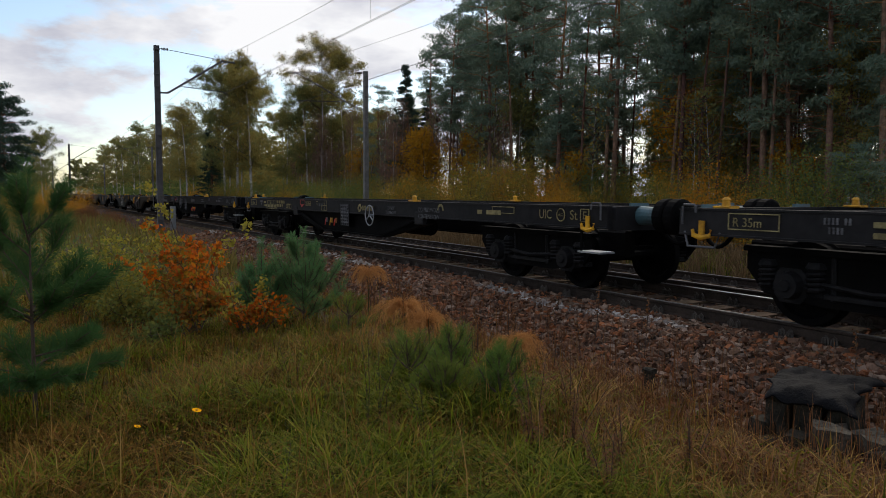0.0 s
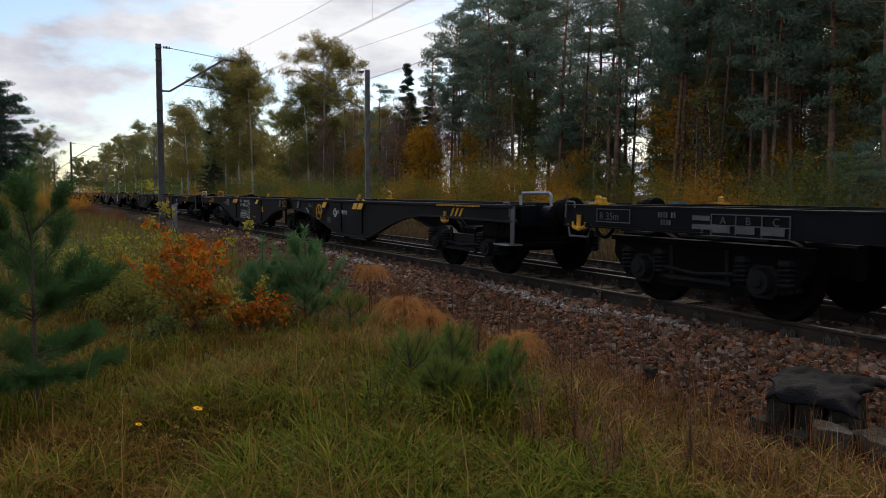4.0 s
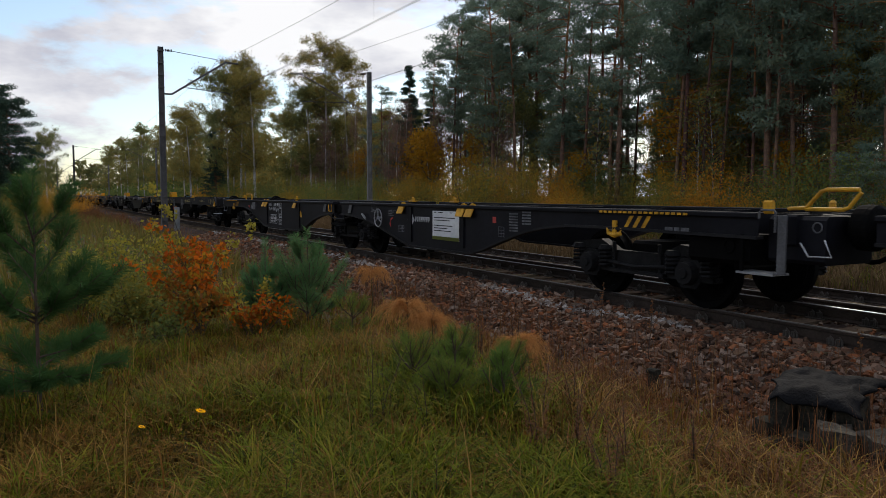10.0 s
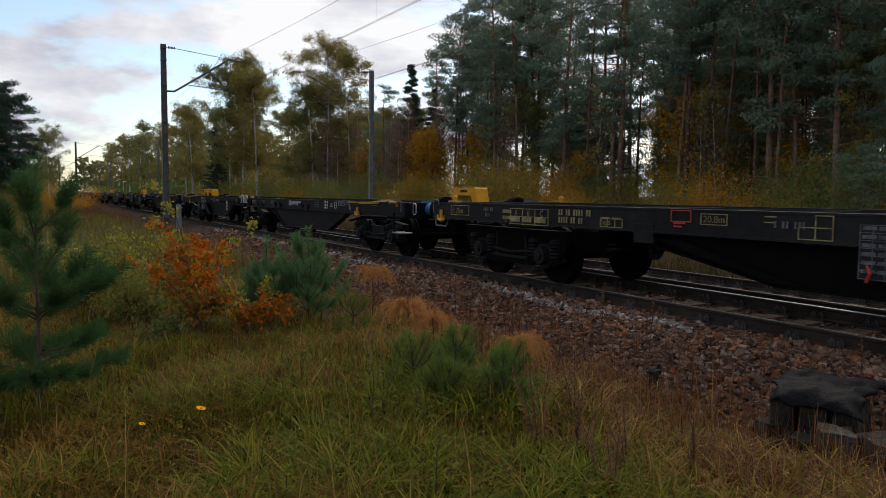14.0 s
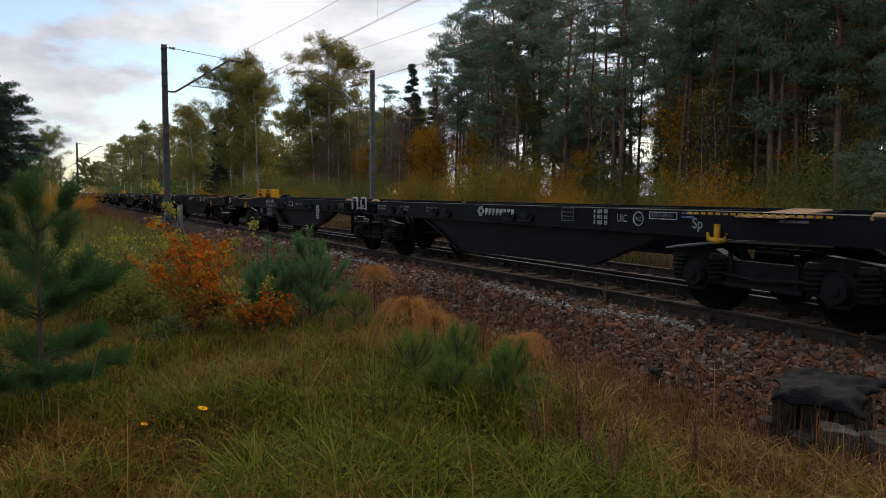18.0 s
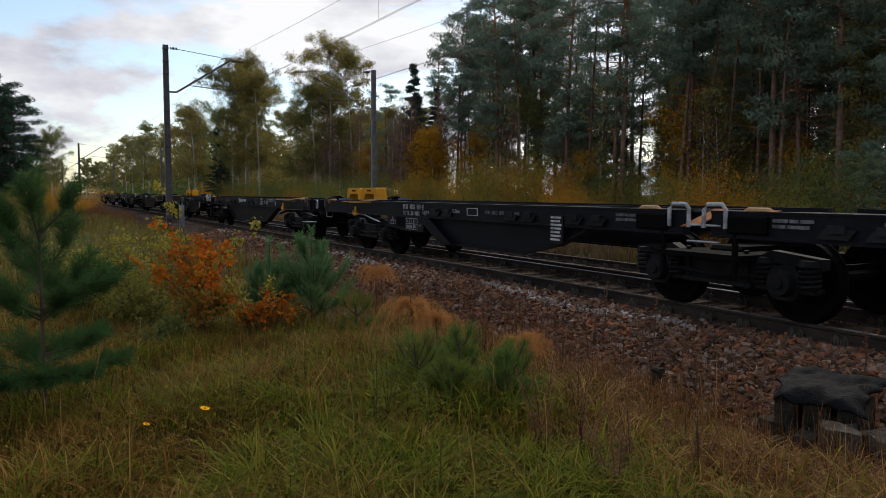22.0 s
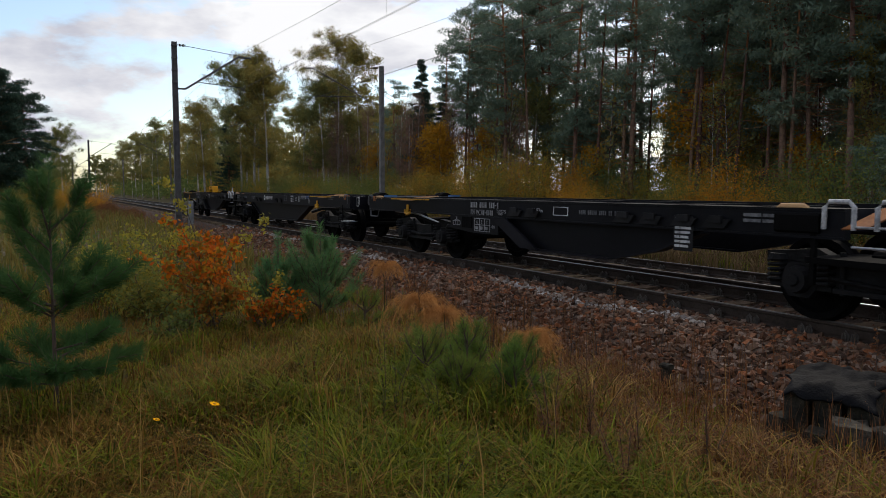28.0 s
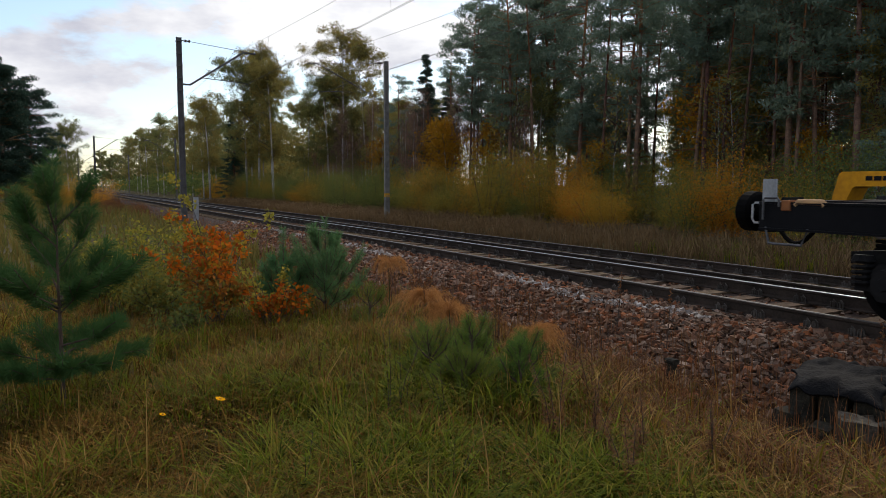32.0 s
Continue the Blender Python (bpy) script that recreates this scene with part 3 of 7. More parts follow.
def bars(rows, parent, x, z, w, h, material=None, y=None, name="marking", fill=0.55):
    """Lines of writing that cannot be read, as plain bars: rows of lengths (0 to 1)."""
    g = Geo()
    yy = (-SIDE if y is None else y)
    step = h / len(rows)
    for i, row in enumerate(rows):
        top = z + h - i * step
        a = 0.0
        for k, l in enumerate(row):
            if k % 2 == 0:
                g.box(x + a * w, x + (a + l) * w, yy - 0.004, yy + 0.002, top - step * fill, top)
            a += l
    return part(name, g, material or WHITE, parent)


def frame_box(parent, x, z, w, h, cols=1, rows=1, material=None, y=None, t=0.012):
    """A ruled table painted on the side."""
    g = Geo()
    yy = (-SIDE if y is None else y)
    for i in range(cols + 1):
        a = x + w * i / cols
        g.box(a - t / 2, a + t / 2, yy - 0.004, yy + 0.002, z, z + h)
    for i in range(rows + 1):
        b = z + h * i / rows
        g.box(x - t / 2, x + w + t / 2, yy - 0.0042, yy + 0.002, b - t / 2, b + t / 2)
    return part("ruled_table", g, material or WHITE, parent)


def numerals(text, size, parent, x, z, material=None):
    """A wagon number as plain bars, one for each sign."""
    g, a = Geo(), 0.0
    for ch in text:
        if ch != " ":
            hh = 0.72 if ch != "-" else 0.12
            zz = z if ch != "-" else z + size * 0.3
            g.box(x + a, x + a + size * 0.25, -SIDE - 0.004, -SIDE + 0.002, zz, zz + size * hh)
        a += size * 0.46
    return part("marking", g, material or DULLWHITE, parent)


def brand_bars(parent, x, z, w, h, material):
    """A lettered brand name as eight slim plain shapes."""
    g = Geo()
    for i in range(8):
        a = x + w * i / 8
        g.prism_y([(a, z), (a + w * 0.042, z), (a + w * 0.042, z + h * 0.36), (a + w * 0.085, z + h * 0.36), (a + w * 0.085, z + h), (a, z + h)], -SIDE - 0.004, -SIDE + 0.002)
    return part("marking", g, material, parent)


def lift(w, dz):
    """Sets the body of a wagon higher above its bogies."""
    for o in w.children:
        if not o.name.startswith("bogie"):
            o.matrix_basis = Matrix.Translation((0, 0, dz)) @ o.matrix_basis


WHEELSETS = []
_cache = {}


def shared(key, make):
    if key not in _cache:
        _cache[key] = make()
    return _cache[key]


def make_wheelset():
    g = Geo()
    g.cyl((0, -0.98, 0), (0, 0.98, 0), 0.08, n=10)
    for s in (-1, 1):
        y = s * 0.75
        prof = ((0.08, y + s * 0.05), (0.14, y + s * 0.06), (0.16, y + s * 0.02), (0.36, y - s * 0.0), (0.385, y + s * 0.065), (0.455, y + s * 0.067),
                (0.46, y - s * 0.03), (0.488, y - s * 0.045), (0.485, y - s * 0.068), (0.39, y - s * 0.068), (0.36, y - s * 0.03), (0.16, y - s * 0.03), (0.08, y - s * 0.06))
        n, m = 28, len(prof)
        vs = [(r * math.cos(2 * math.pi * i / n), yy, r * math.sin(2 * math.pi * i / n)) for i in range(n) for r, yy in prof]
        fs = [(i * m + k, i * m + k + 1, ((i + 1) % n) * m + k + 1, ((i + 1) % n) * m + k) for i in range(n) for k in range(m - 1)]
        g.add(vs, fs)
    return g.mesh("wheelset", BLACKSTEEL)


def make_side_frame(y):
    """The cranked cast side beam of a two-axle bogie."""
    ring = [(-1.32, 0.62), (-1.32, 0.74), (-0.72, 0.80), (-0.42, 0.66), (0.42, 0.66), (0.72, 0.80), (1.32, 0.74), (1.32, 0.62), (0.78, 0.66), (0.46, 0.40), (-0.46, 0.40), (-0.78, 0.66)]
    g = Geo().prism_y(ring, y - 0.07, y + 0.07)
    g.box(-0.5, 0.5, y - 0.13, y + 0.13, 0.36, 0.41)
    return g.mesh("side_frame", CASTSTEEL)


def make_axlebox(y):
    s = -1 if y < 0 else 1
    ring = [(-0.19, 0.36), (-0.12, 0.27), (0.12, 0.27), (0.19, 0.36), (0.19, 0.56), (0.12, 0.64), (-0.12, 0.64), (-0.19, 0.56)]
    g = Geo().prism_y(ring, y - 0.10, y + 0.10)
    g.cyl((0, y + s * 0.10, 0.46), (0, y + s * 0.20, 0.46), 0.155, 0.135, 16)
    g.cyl((0, y + s * 0.20, 0.46), (0, y + s * 0.22, 0.46), 0.07, 0.06, 10)
    g.box(-0.36, 0.36, y - 0.09, y + 0.09, 0.36, 0.42)
    g.prism_y([(-0.06, 0.64), (0.06, 0.64), (0.04, 0.78), (-0.04, 0.78)], y - 0.06, y + 0.06)
    return g.mesh("axlebox", CASTSTEEL)


def make_spring(y, dx):
    """A coil spring under its cup, beside the axlebox."""
    o = y + (-0.05 if y < 0 else 0.05)
    pts = [(dx + 0.105 * math.cos(a), o + 0.105 * math.sin(a), 0.40 + 0.27 * a / (2 * math.pi * 5)) for a in np.linspace(0, 2 * math.pi * 5, 36)]
    return Geo().tube(pts, 0.023, 5).cyl((dx, o, 0.66), (dx, o, 0.72), 0.13, 0.10, 10).mesh("coil_spring", CASTSTEEL)


def make_deep_frame(y):
    """The deep plate side frame of an older bogie."""
    ring = [(-1.45, 0.60), (-1.45, 0.84), (1.45, 0.84), (1.45, 0.60), (1.22, 0.34), (0.55, 0.27), (-0.55, 0.27), (-1.22, 0.34)]
    return Geo().prism_y(ring, y - 0.03, y + 0.03).box(-1.45, 1.45, y - 0.10, y + 0.10, 0.80, 0.86).mesh("deep_side_frame", BLACKSTEEL)


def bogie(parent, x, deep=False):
    b = new("bogie", shared("bolster", lambda: Geo().box(-0.22, 0.22, -0.95, 0.95, 0.50, 0.80, 0.04).box(-0.9, -0.84, -0.9, 0.9, 0.5, 0.6).box(0.84, 0.9, -0.9, 0.9, 0.5, 0.6).cyl((0, 0, 0.78), (0, 0, 0.95), 0.25).mesh("bogie", BLACKSTEEL)))
    b.parent = parent
    b.matrix_basis = pose(x, 0, 0)
    for y in (-1.0, 1.0):
        part("side_frame", shared(("sf", y), lambda: make_side_frame(y)), BLACKSTEEL, b)
        for ax in (-0.9, 0.9):
            part("axlebox", shared(("ab", y), lambda: make_axlebox(y)), BLACKSTEEL, b, at=pose(ax, 0, 0))
            for dx in (-0.28, 0.28):
                part("coil_spring", shared(("sp", y, dx), lambda: make_spring(y, dx)), CASTSTEEL, b, at=pose(ax, 0, 0))
        if deep:
            part("frame_plate", shared(("df", y), lambda: make_deep_frame(y * 1.06)), BLACKSTEEL, b)
    for s in (-1, 1):
        part("brake_rigging", shared(("br", s), lambda: Geo().tube([(-0.55, s * 1.1, 0.50), (0, s * 1.14, 0.46), (0.55, s * 1.1, 0.50)], 0.028, 6).tube([(-0.42, s * 1.08, 0.34), (-0.42, s * 1.10, 0.78)], 0.03, 6).tube([(0.42, s * 1.08, 0.34), (0.42, s * 1.10, 0.78)], 0.03, 6).mesh("brake_rigging", CASTSTEEL)), CASTSTEEL, b)
    for ax in (-0.9, 0.9):
        w = new("wheelset", shared("ws", make_wheelset))
        w.parent = b
        w.matrix_parent_inverse = Matrix.Translation((ax, 0, 0.46))
        WHEELSETS.append(w)
    return b


def buffers(parent, x, s, colour, posts=False):
    """The two sprung buffers, the draw hook and the air hose on one end; s is the way the end faces."""
    for y in (-0.875, 0.875):
        g = Geo().cyl((x, y, 1.04), (x + s * 0.36, y, 1.04), 0.135, 0.115, 16)
        g.box(min(x, x + s * 0.03), max(x, x + s * 0.03), y - 0.17, y + 0.17, 0.87, 1.21)
        b = part("buffer", g, colour, parent)
        h = Geo().cyl((x + s * 0.36, y, 1.04), (x + s * 0.58, y, 1.04), 0.09, n=14)
        h.tube([(x + s * 0.44, y, 1.04), (x + s * 0.46, y, 1.04), (x + s * 0.585, y, 1.04), (x + s * 0.61, y, 1.04)], [0.20, 0.23, 0.235, 0.21], 20)
        part("buffer_head", h, BLACKSTEEL, b, "greasy black buffer head")
    hook = Geo().tube([(x, 0, 1.04), (x + s * 0.3, 0, 1.04), (x + s * 0.4, 0, 1.09), (x + s * 0.42, 0, 1.16)], [0.05, 0.05, 0.04, 0.03], 8)
    for k in range(3):
        hook.tube([(x + s * (0.3 + 0.1 * k), -0.05, 1.0), (x + s * (0.35 + 0.1 * k), -0.05, 0.94 + 0.01 * k), (x + s * (0.35 + 0.1 * k), 0.05, 0.94), (x + s * (0.3 + 0.1 * k), 0.05, 1.0)], 0.018, 6)
    part("screw_coupling", hook, BLACKSTEEL, parent)
    pts = [(x + s * 0.6 * k, -0.45 + 0.1 * k, 0.88 - 0.9 * k * (1 - k)) for k in np.linspace(0, 1, 9)]
    part("brake_hose", Geo().tube(pts, 0.028, 7), BLACKSTEEL, parent)
    if posts:
        part("step_bar", Geo().box(x - 0.05, x + 0.05, -SIDE - 0.03, -SIDE - 0.01, 0.55, 1.16), STEELGREY, parent, "flat grey steel step bar")
    step = Geo().box(x - s * 0.55, x - s * 0.1, -SIDE - 0.02, -SIDE + 0.25, 0.52, 0.545) if s > 0 else Geo().box(x + 0.1, x + 0.55, -SIDE - 0.02, -SIDE + 0.25, 0.52, 0.545)
    if s > 0:
        part("step_hanger", Geo().box(x - 0.52, x - 0.48, -SIDE - 0.005, -SIDE + 0.015, 0.53, 0.95), BLACKSTEEL, parent)
    if s < 0:
        step = Geo().tube([(x + 0.08, -SIDE + 0.02, 0.90), (x + 0.14, -SIDE + 0.0, 0.73), (x + 0.52, -SIDE + 0.0, 0.73), (x + 0.58, -SIDE + 0.02, 0.90)], 0.016, 6)
    part("shunter_step", step, GALV if s > 0 else STEELGREY, parent)
    part("grab_handle", Geo().tube([(x - s * 0.08, -SIDE - 0.03, 0.98), (x - s * 0.08, -SIDE - 0.03, 1.19), (x - s * 0.1, -SIDE - 0.03, 1.21), (x - s * 0.25, -SIDE - 0.03, 1.21), (x - s * 0.27, -SIDE - 0.03, 1.19), (x - s * 0.27, -SIDE - 0.03, 1.12)], 0.013, 7), STEELGREY, parent)


def sill(parent, x0, x1, depth, material, y=SIDE):
    """An outer side beam of channel section, both sides."""
    for s in (-1, 1):
        ring = [(s * y, DECK), (s * y, DECK - 0.022), (s * (y - 0.012), DECK - 0.024), (s * (y - 0.012), DECK - depth + 0.024), (s * y, DECK - depth + 0.022), (s * y, DECK - depth), (s * (y - 0.11), DECK - depth), (s * (y - 0.11), DECK)]
        part("side_sill", Geo().prism_x(ring if s > 0 else ring[::-1], x0, x1), material, parent)


def spigots(parent, xs, material, sides=(-1, 1)):
    """Container locks standing on the deck's edge."""
    for x in xs:
        for s in sides:
            y = s * (SIDE - 0.2)
            g = Geo().box(x - 0.11, x + 0.11, y - 0.09, y + 0.09, DECK, DECK + 0.03, 0.01)
            g.cyl((x, y, DECK + 0.03), (x, y, DECK + 0.10), 0.05, 0.04, 10)
            g.cyl((x, y, DECK + 0.10), (x, y, DECK + 0.13), 0.055, 0.02, 10)
            part("container_lock", g, material, parent)


def handwheel(parent, x, z, r, material, y=None):
    yy = (-SIDE if y is None else y) - 0.09
    g = Geo().ring_wheel((x, yy, z), r, 0.013)
    for k in range(3):
        a = 2 * math.pi * k / 3 + math.pi / 2
        g.cyl((x, yy, z), (x + r * math.cos(a), yy, z + r * math.sin(a)), 0.014, n=6)
    g.cyl((x, yy - 0.02, z), (x, yy + 0.10, z), 0.03, n=10)
    return part("brake_handwheel", g, material, parent, "round three-spoked brake handwheel")


def hook(parent, x, s=1):
    g = Geo().box(x - 0.035, x + 0.035, -SIDE - 0.03, -SIDE - 0.004, 0.86, 1.03)
    g.tube([(x - 0.13, -SIDE - 0.02, 0.93), (x - 0.11, -SIDE - 0.02, 0.86), (x, -SIDE - 0.02, 0.835), (x + 0.11, -SIDE - 0.02, 0.86), (x + 0.13, -SIDE - 0.02, 0.93)], [0.016, 0.028, 0.034, 0.028, 0.016], 7)
    part("towing_hook", g, YELLOW, parent, "yellow rope hook")


def end_beam(parent, x, material):
    part("headstock", Geo().box(x - 0.07, x + 0.07, -SIDE + 0.1, SIDE - 0.1, 0.84, DECK - 0.004, 0.02), material, parent)


def cross_members(parent, xs, z0, material):
    for x in xs:
        part("cross_member", Geo().box(x - 0.05, x + 0.05, -SIDE + 0.11, SIDE - 0.11, z0, DECK - 0.02), material, parent)


def centre_beam(parent, x0, x1, material):
    part("centre_beam", Geo().box(x0, x1, -0.22, 0.22, 0.86, DECK - 0.03, 0.03), material, parent)


def web(parent, ring, material, inset=0.12, flange=True):
    """The deep fish-bellied girder plate below each sill."""
    for s in (-1, 1):
        y = s * (SIDE - inset)
        g = Geo().prism_y(ring, y - 0.012, y + 0.012)
        if flange:
            low = [p for p in ring if p[1] < DECK - 0.2]
            for a, b in zip(low, low[1:]):
                part("girder_flange", Geo().prism_y([a, b, (b[0], b[1] - 0.03), (a[0], a[1] - 0.03)], y - 0.085, y + 0.085), material, parent)
        part("girder_web", g, material, parent)


def wagon_thing(q0, q1, label, group):
    w = tagged(new("container_wagon"), label, "freight wagon", group)
    c = (q0 + q1) / 2
    w["q"] = c
    w.matrix_basis = pose(-c, Y1, 0)
    return w, (q1 - q0) / 2


TRAIN = []


def flat_wagon(q0, q1, label, tone, wheel_mat, faded, lock, seed, wheel_x, lever_x):
    """A four-axle 60-foot container flat with a deep plain side sill."""
    w, h = wagon_thing(q0, q1, label, "sixty-foot container wagons")
    e = h - 0.62
    for x in (-h + 2.75, h - 2.75):
        bogie(w, x, True)
    for s in (-1, 1):
        part("brake_gear", Geo().box(s * (h - 2.75) - 1.7, s * (h - 2.75) + 1.7, -0.7, -0.5, 0.42, 0.80, 0.03), BLACKSTEEL, w)
        part("air_reservoir", Geo().cyl((s * 2.2 - 0.5, -0.6, 0.62), (s * 2.2 + 0.5, -0.6, 0.62), 0.19, n=16), BLACKSTEEL, w)
    sill(w, -e, e, 0.31, tone)
    web(w, [(-4.0, 0.78), (-1.9, 0.40), (1.9, 0.40), (4.0, 0.78), (4.0, 0.90), (-4.0, 0.90)], BLACKSTEEL, 0.16)
    centre_beam(w, -e, e, tone)
    cross_members(w, [-e + 1.1 * i for i in range(1, int(2 * e / 1.1))], 0.84, tone)
    for x in (-e, e):
        end_beam(w, x, tone)
    buffers(w, e, 1, TEAL)
    buffers(w, -e, -1, TEAL)
    spigots(w, (-e + 0.5, 3.2), lock)
    m = STEELGREY if seed == 3 else CREAM if faded else WHITE
    for x in (-e + 0.35, e - 0.35):
        hook(w, x)
    handwheel(w, wheel_x, 0.85, 0.22, wheel_mat, -SIDE + 0.0)
    # bracket boxes where the girder meets the sill
    for s in (-1, 1):
        part("bracket", Geo().box(s * 3.75 - 0.17, s * 3.75 + 0.17, -SIDE + 0.0, -SIDE + 0.1, 0.72, 0.98, 0.015), tone, w)
        brace = Geo().prism_y([(s * 3.6, 0.80), (s * 3.2, 0.80), (s * 1.6, 0.42), (s * 1.95, 0.42)], -SIDE + 0.02, -SIDE + 0.05)
        part("brace", brace, BLACKSTEEL, w)
    lettering("R 35m", 0.14, m, w, -e + 0.75, 0.98)
    frame_box(w, -e + 0.70, 0.95, 0.62, 0.17, material=m)
    numerals("0000 00", 0.09, w, -e + 1.8, 1.04)
    numerals("0000", 0.09, w, -e + 1.85, 0.95)
    x = -e + 2.6
    frame_box(w, x, 0.86, 0.98, 0.24, 3, 2, m)
    for i, ch in enumerate("ABC"):
        lettering(ch, 0.12, m, w, x + 0.12 + 0.33 * i, 0.995)
    bars([[0.25, 0.08, 0.25, 0.08, 0.3]], w, x + 0.02, 0.885, 0.94, 0.09, m, fill=0.9)
    lettering("S", 0.12, m, w, x - 0.16, 0.88)
    logo_x, board_x = (2.35, -1.0) if seed == 7 else (0.85, -0.74 if seed == 3 else -0.3)
    numerals("0 00 000", 0.10, w, -1.9, 1.0)
    nx = -4.35 if seed == 3 else -5.45
    numerals("00 00 0000 00", 0.12, w, nx, 1.03, m)
    numerals("0000 00 00", 0.12, w, nx, 0.92, m)
    lettering("Sgs", 0.12, m, w, nx + 0.9, 0.93, width=0.2)
    bars([[0.45, 0.1, 0.45]], w, -4.55 if seed != 3 else -3.05, 0.93, 0.4, 0.10, m, fill=0.15)
    frame_box(w, -4.55 if seed != 3 else -3.05, 0.90, 0.42, 0.11, 3, 1, m)
    frame_box(w, -2.85, 1.0, 0.36, 0.12, material=m)
    lettering("20.8m", 0.11, m, w, -2.82, 1.025, width=0.3)
    frame_box(w, -3.3, 1.02, 0.30, 0.13, material=RED)
    bars([[0.8], [0.6]], w, -3.26, 0.93, 0.22, 0.08, RED, fill=0.5)
    frame_box(w, -1.62, 0.90, 0.36, 0.12, 2, 1, m)
    frame_box(w, -1.44, 1.02, 0.18, 0.12, material=m)
    bars([[0.9], [0.9]], w, -2.02, 1.0, 0.16, 0.12, m, fill=0.2)
    # maintenance signs on the front end
    lettering("UIC", 0.19, m, w, 7.62, 0.97, width=0.30)
    part("painted_ring", Geo().ring_wheel((8.13, -SIDE - 0.002, 1.03), 0.09, 0.008, 20), m, w)
    lettering("RC", 0.07, m, w, 8.08, 1.01, width=0.1)
    lettering("St", 0.19, m, w, 8.33, 0.97, width=0.17)
    frame_box(w, 8.56, 0.95, 0.17, 0.17, material=m)
    lettering("E", 0.16, m, w, 8.60, 0.98, width=0.09)
    hump = Geo().prism_y([(4.50, 1.02), (4.54, 1.02), (4.57, 1.08), (4.62, 1.10), (4.67, 1.08), (4.70, 1.02), (4.74, 1.02), (4.71, 1.10), (4.66, 1.14), (4.58, 1.14), (4.53, 1.10)], -SIDE - 0.004, -SIDE + 0.002)
    part("hump_sign", hump, m, w)
    logo(w, logo_x, 1.0, 0.10, m)
    numerals("000 00000", 0.15, w, logo_x + 0.17, 0.95, m)
    if seed < 3:
        lettering("ZWROT", 0.10, DULLWHITE, w, 2.35, 0.99, width=0.33)
        lettering("TERMINOWY", 0.10, DULLWHITE, w, 2.25, 0.90, width=0.52)
        lettering("DO PRZEWOZU", 0.12, DULLWHITE, w, 3.75, 0.98, width=0.85)
        lettering("KONTENEROW", 0.12, DULLWHITE, w, 3.73, 0.85, width=0.85)
    else:
        bars([[0.3, 0.03, 0.2, 0.03, 0.3], [0.25, 0.03, 0.4, 0.03, 0.2]], w, 3.0, 0.92, 0.6, 0.16, m, fill=0.4)
    bars([[0.2, 0.2, 0.6]], w, 5.9, 0.93, 0.7, 0.13, m)
    bars([[0.7], [1.0]], w, -6.9, 0.88, 0.35, 0.2, m)
    frame_box(w, 6.35, 1.02, 0.62, 0.10, 1, 1, m)
    # brake change-over levers on their plates below the sill
    for dx, mt in ((lever_x - 0.32, STEELGREY), (lever_x, YELLOW), (lever_x + 0.30, BROWN)):
        p = part("lever_plate", Geo().box(dx - 0.055, dx + 0.055, -SIDE + 0.02, -SIDE + 0.035, 0.60, 0.72), mt, w)
        part("lever", Geo().tube([(dx, -SIDE + 0.01, 0.7), (dx + 0.05, -SIDE - 0.03, 0.62), (dx + 0.02, -SIDE - 0.03, 0.54)], 0.016, 6), RED if mt is not YELLOW else YELLOW, p)
    part("label_board", Geo().box(board_x, board_x + 0.5, -SIDE - 0.006, -SIDE + 0.002, 0.56, 1.08), GREYPAINT, w)
    bars([[0.3, 0.05, 0.6], [0.3, 0.05, 0.5], [0.3, 0.05, 0.65], [0.3, 0.05, 0.6], [0.3, 0.05, 0.5], [0.3, 0.05, 0.6]], w, board_x + 0.03, 0.58, 0.44, 0.48, DULLWHITE, y=-SIDE - 0.006, fill=0.45)
    frame_box(w, board_x + 0.01, 0.57, 0.48, 0.50, 4, 7, DULLWHITE, y=-SIDE - 0.007, t=0.007)
    lift(w, 0.095)
    TRAIN.append(w)
    return w


def logo(parent, x, z, r, material):
    """A plain double-swoosh mark."""
    g = Geo()
    for s in (-1, 1):
        pts = [(-1.25, 0.0), (-0.25, 0.95), (0.45, 0.95), (0.70, 0.70), (0.10, 0.55), (-0.55, 0.02), (0.0, -0.45), (-0.35, -0.85)]
        g.prism_y([(x - s * px * r, z - s * pz * r) for px, pz in pts], -SIDE - 0.004, -SIDE + 0.002)
    part("painted_logo", g, material, parent)


def hoop(parent, x, w, h, y, material, z=DECK):
    pts = [(x - w / 2, y, z), (x - w / 2, y, z + h * 0.8), (x - w / 2 + 0.05, y, z + h), (x + w / 2 - 0.05, y, z + h), (x + w / 2, y, z + h * 0.8), (x + w / 2, y, z)]
    part("hoop_rail", Geo().tube(pts, 0.024, 8, True), material, parent)


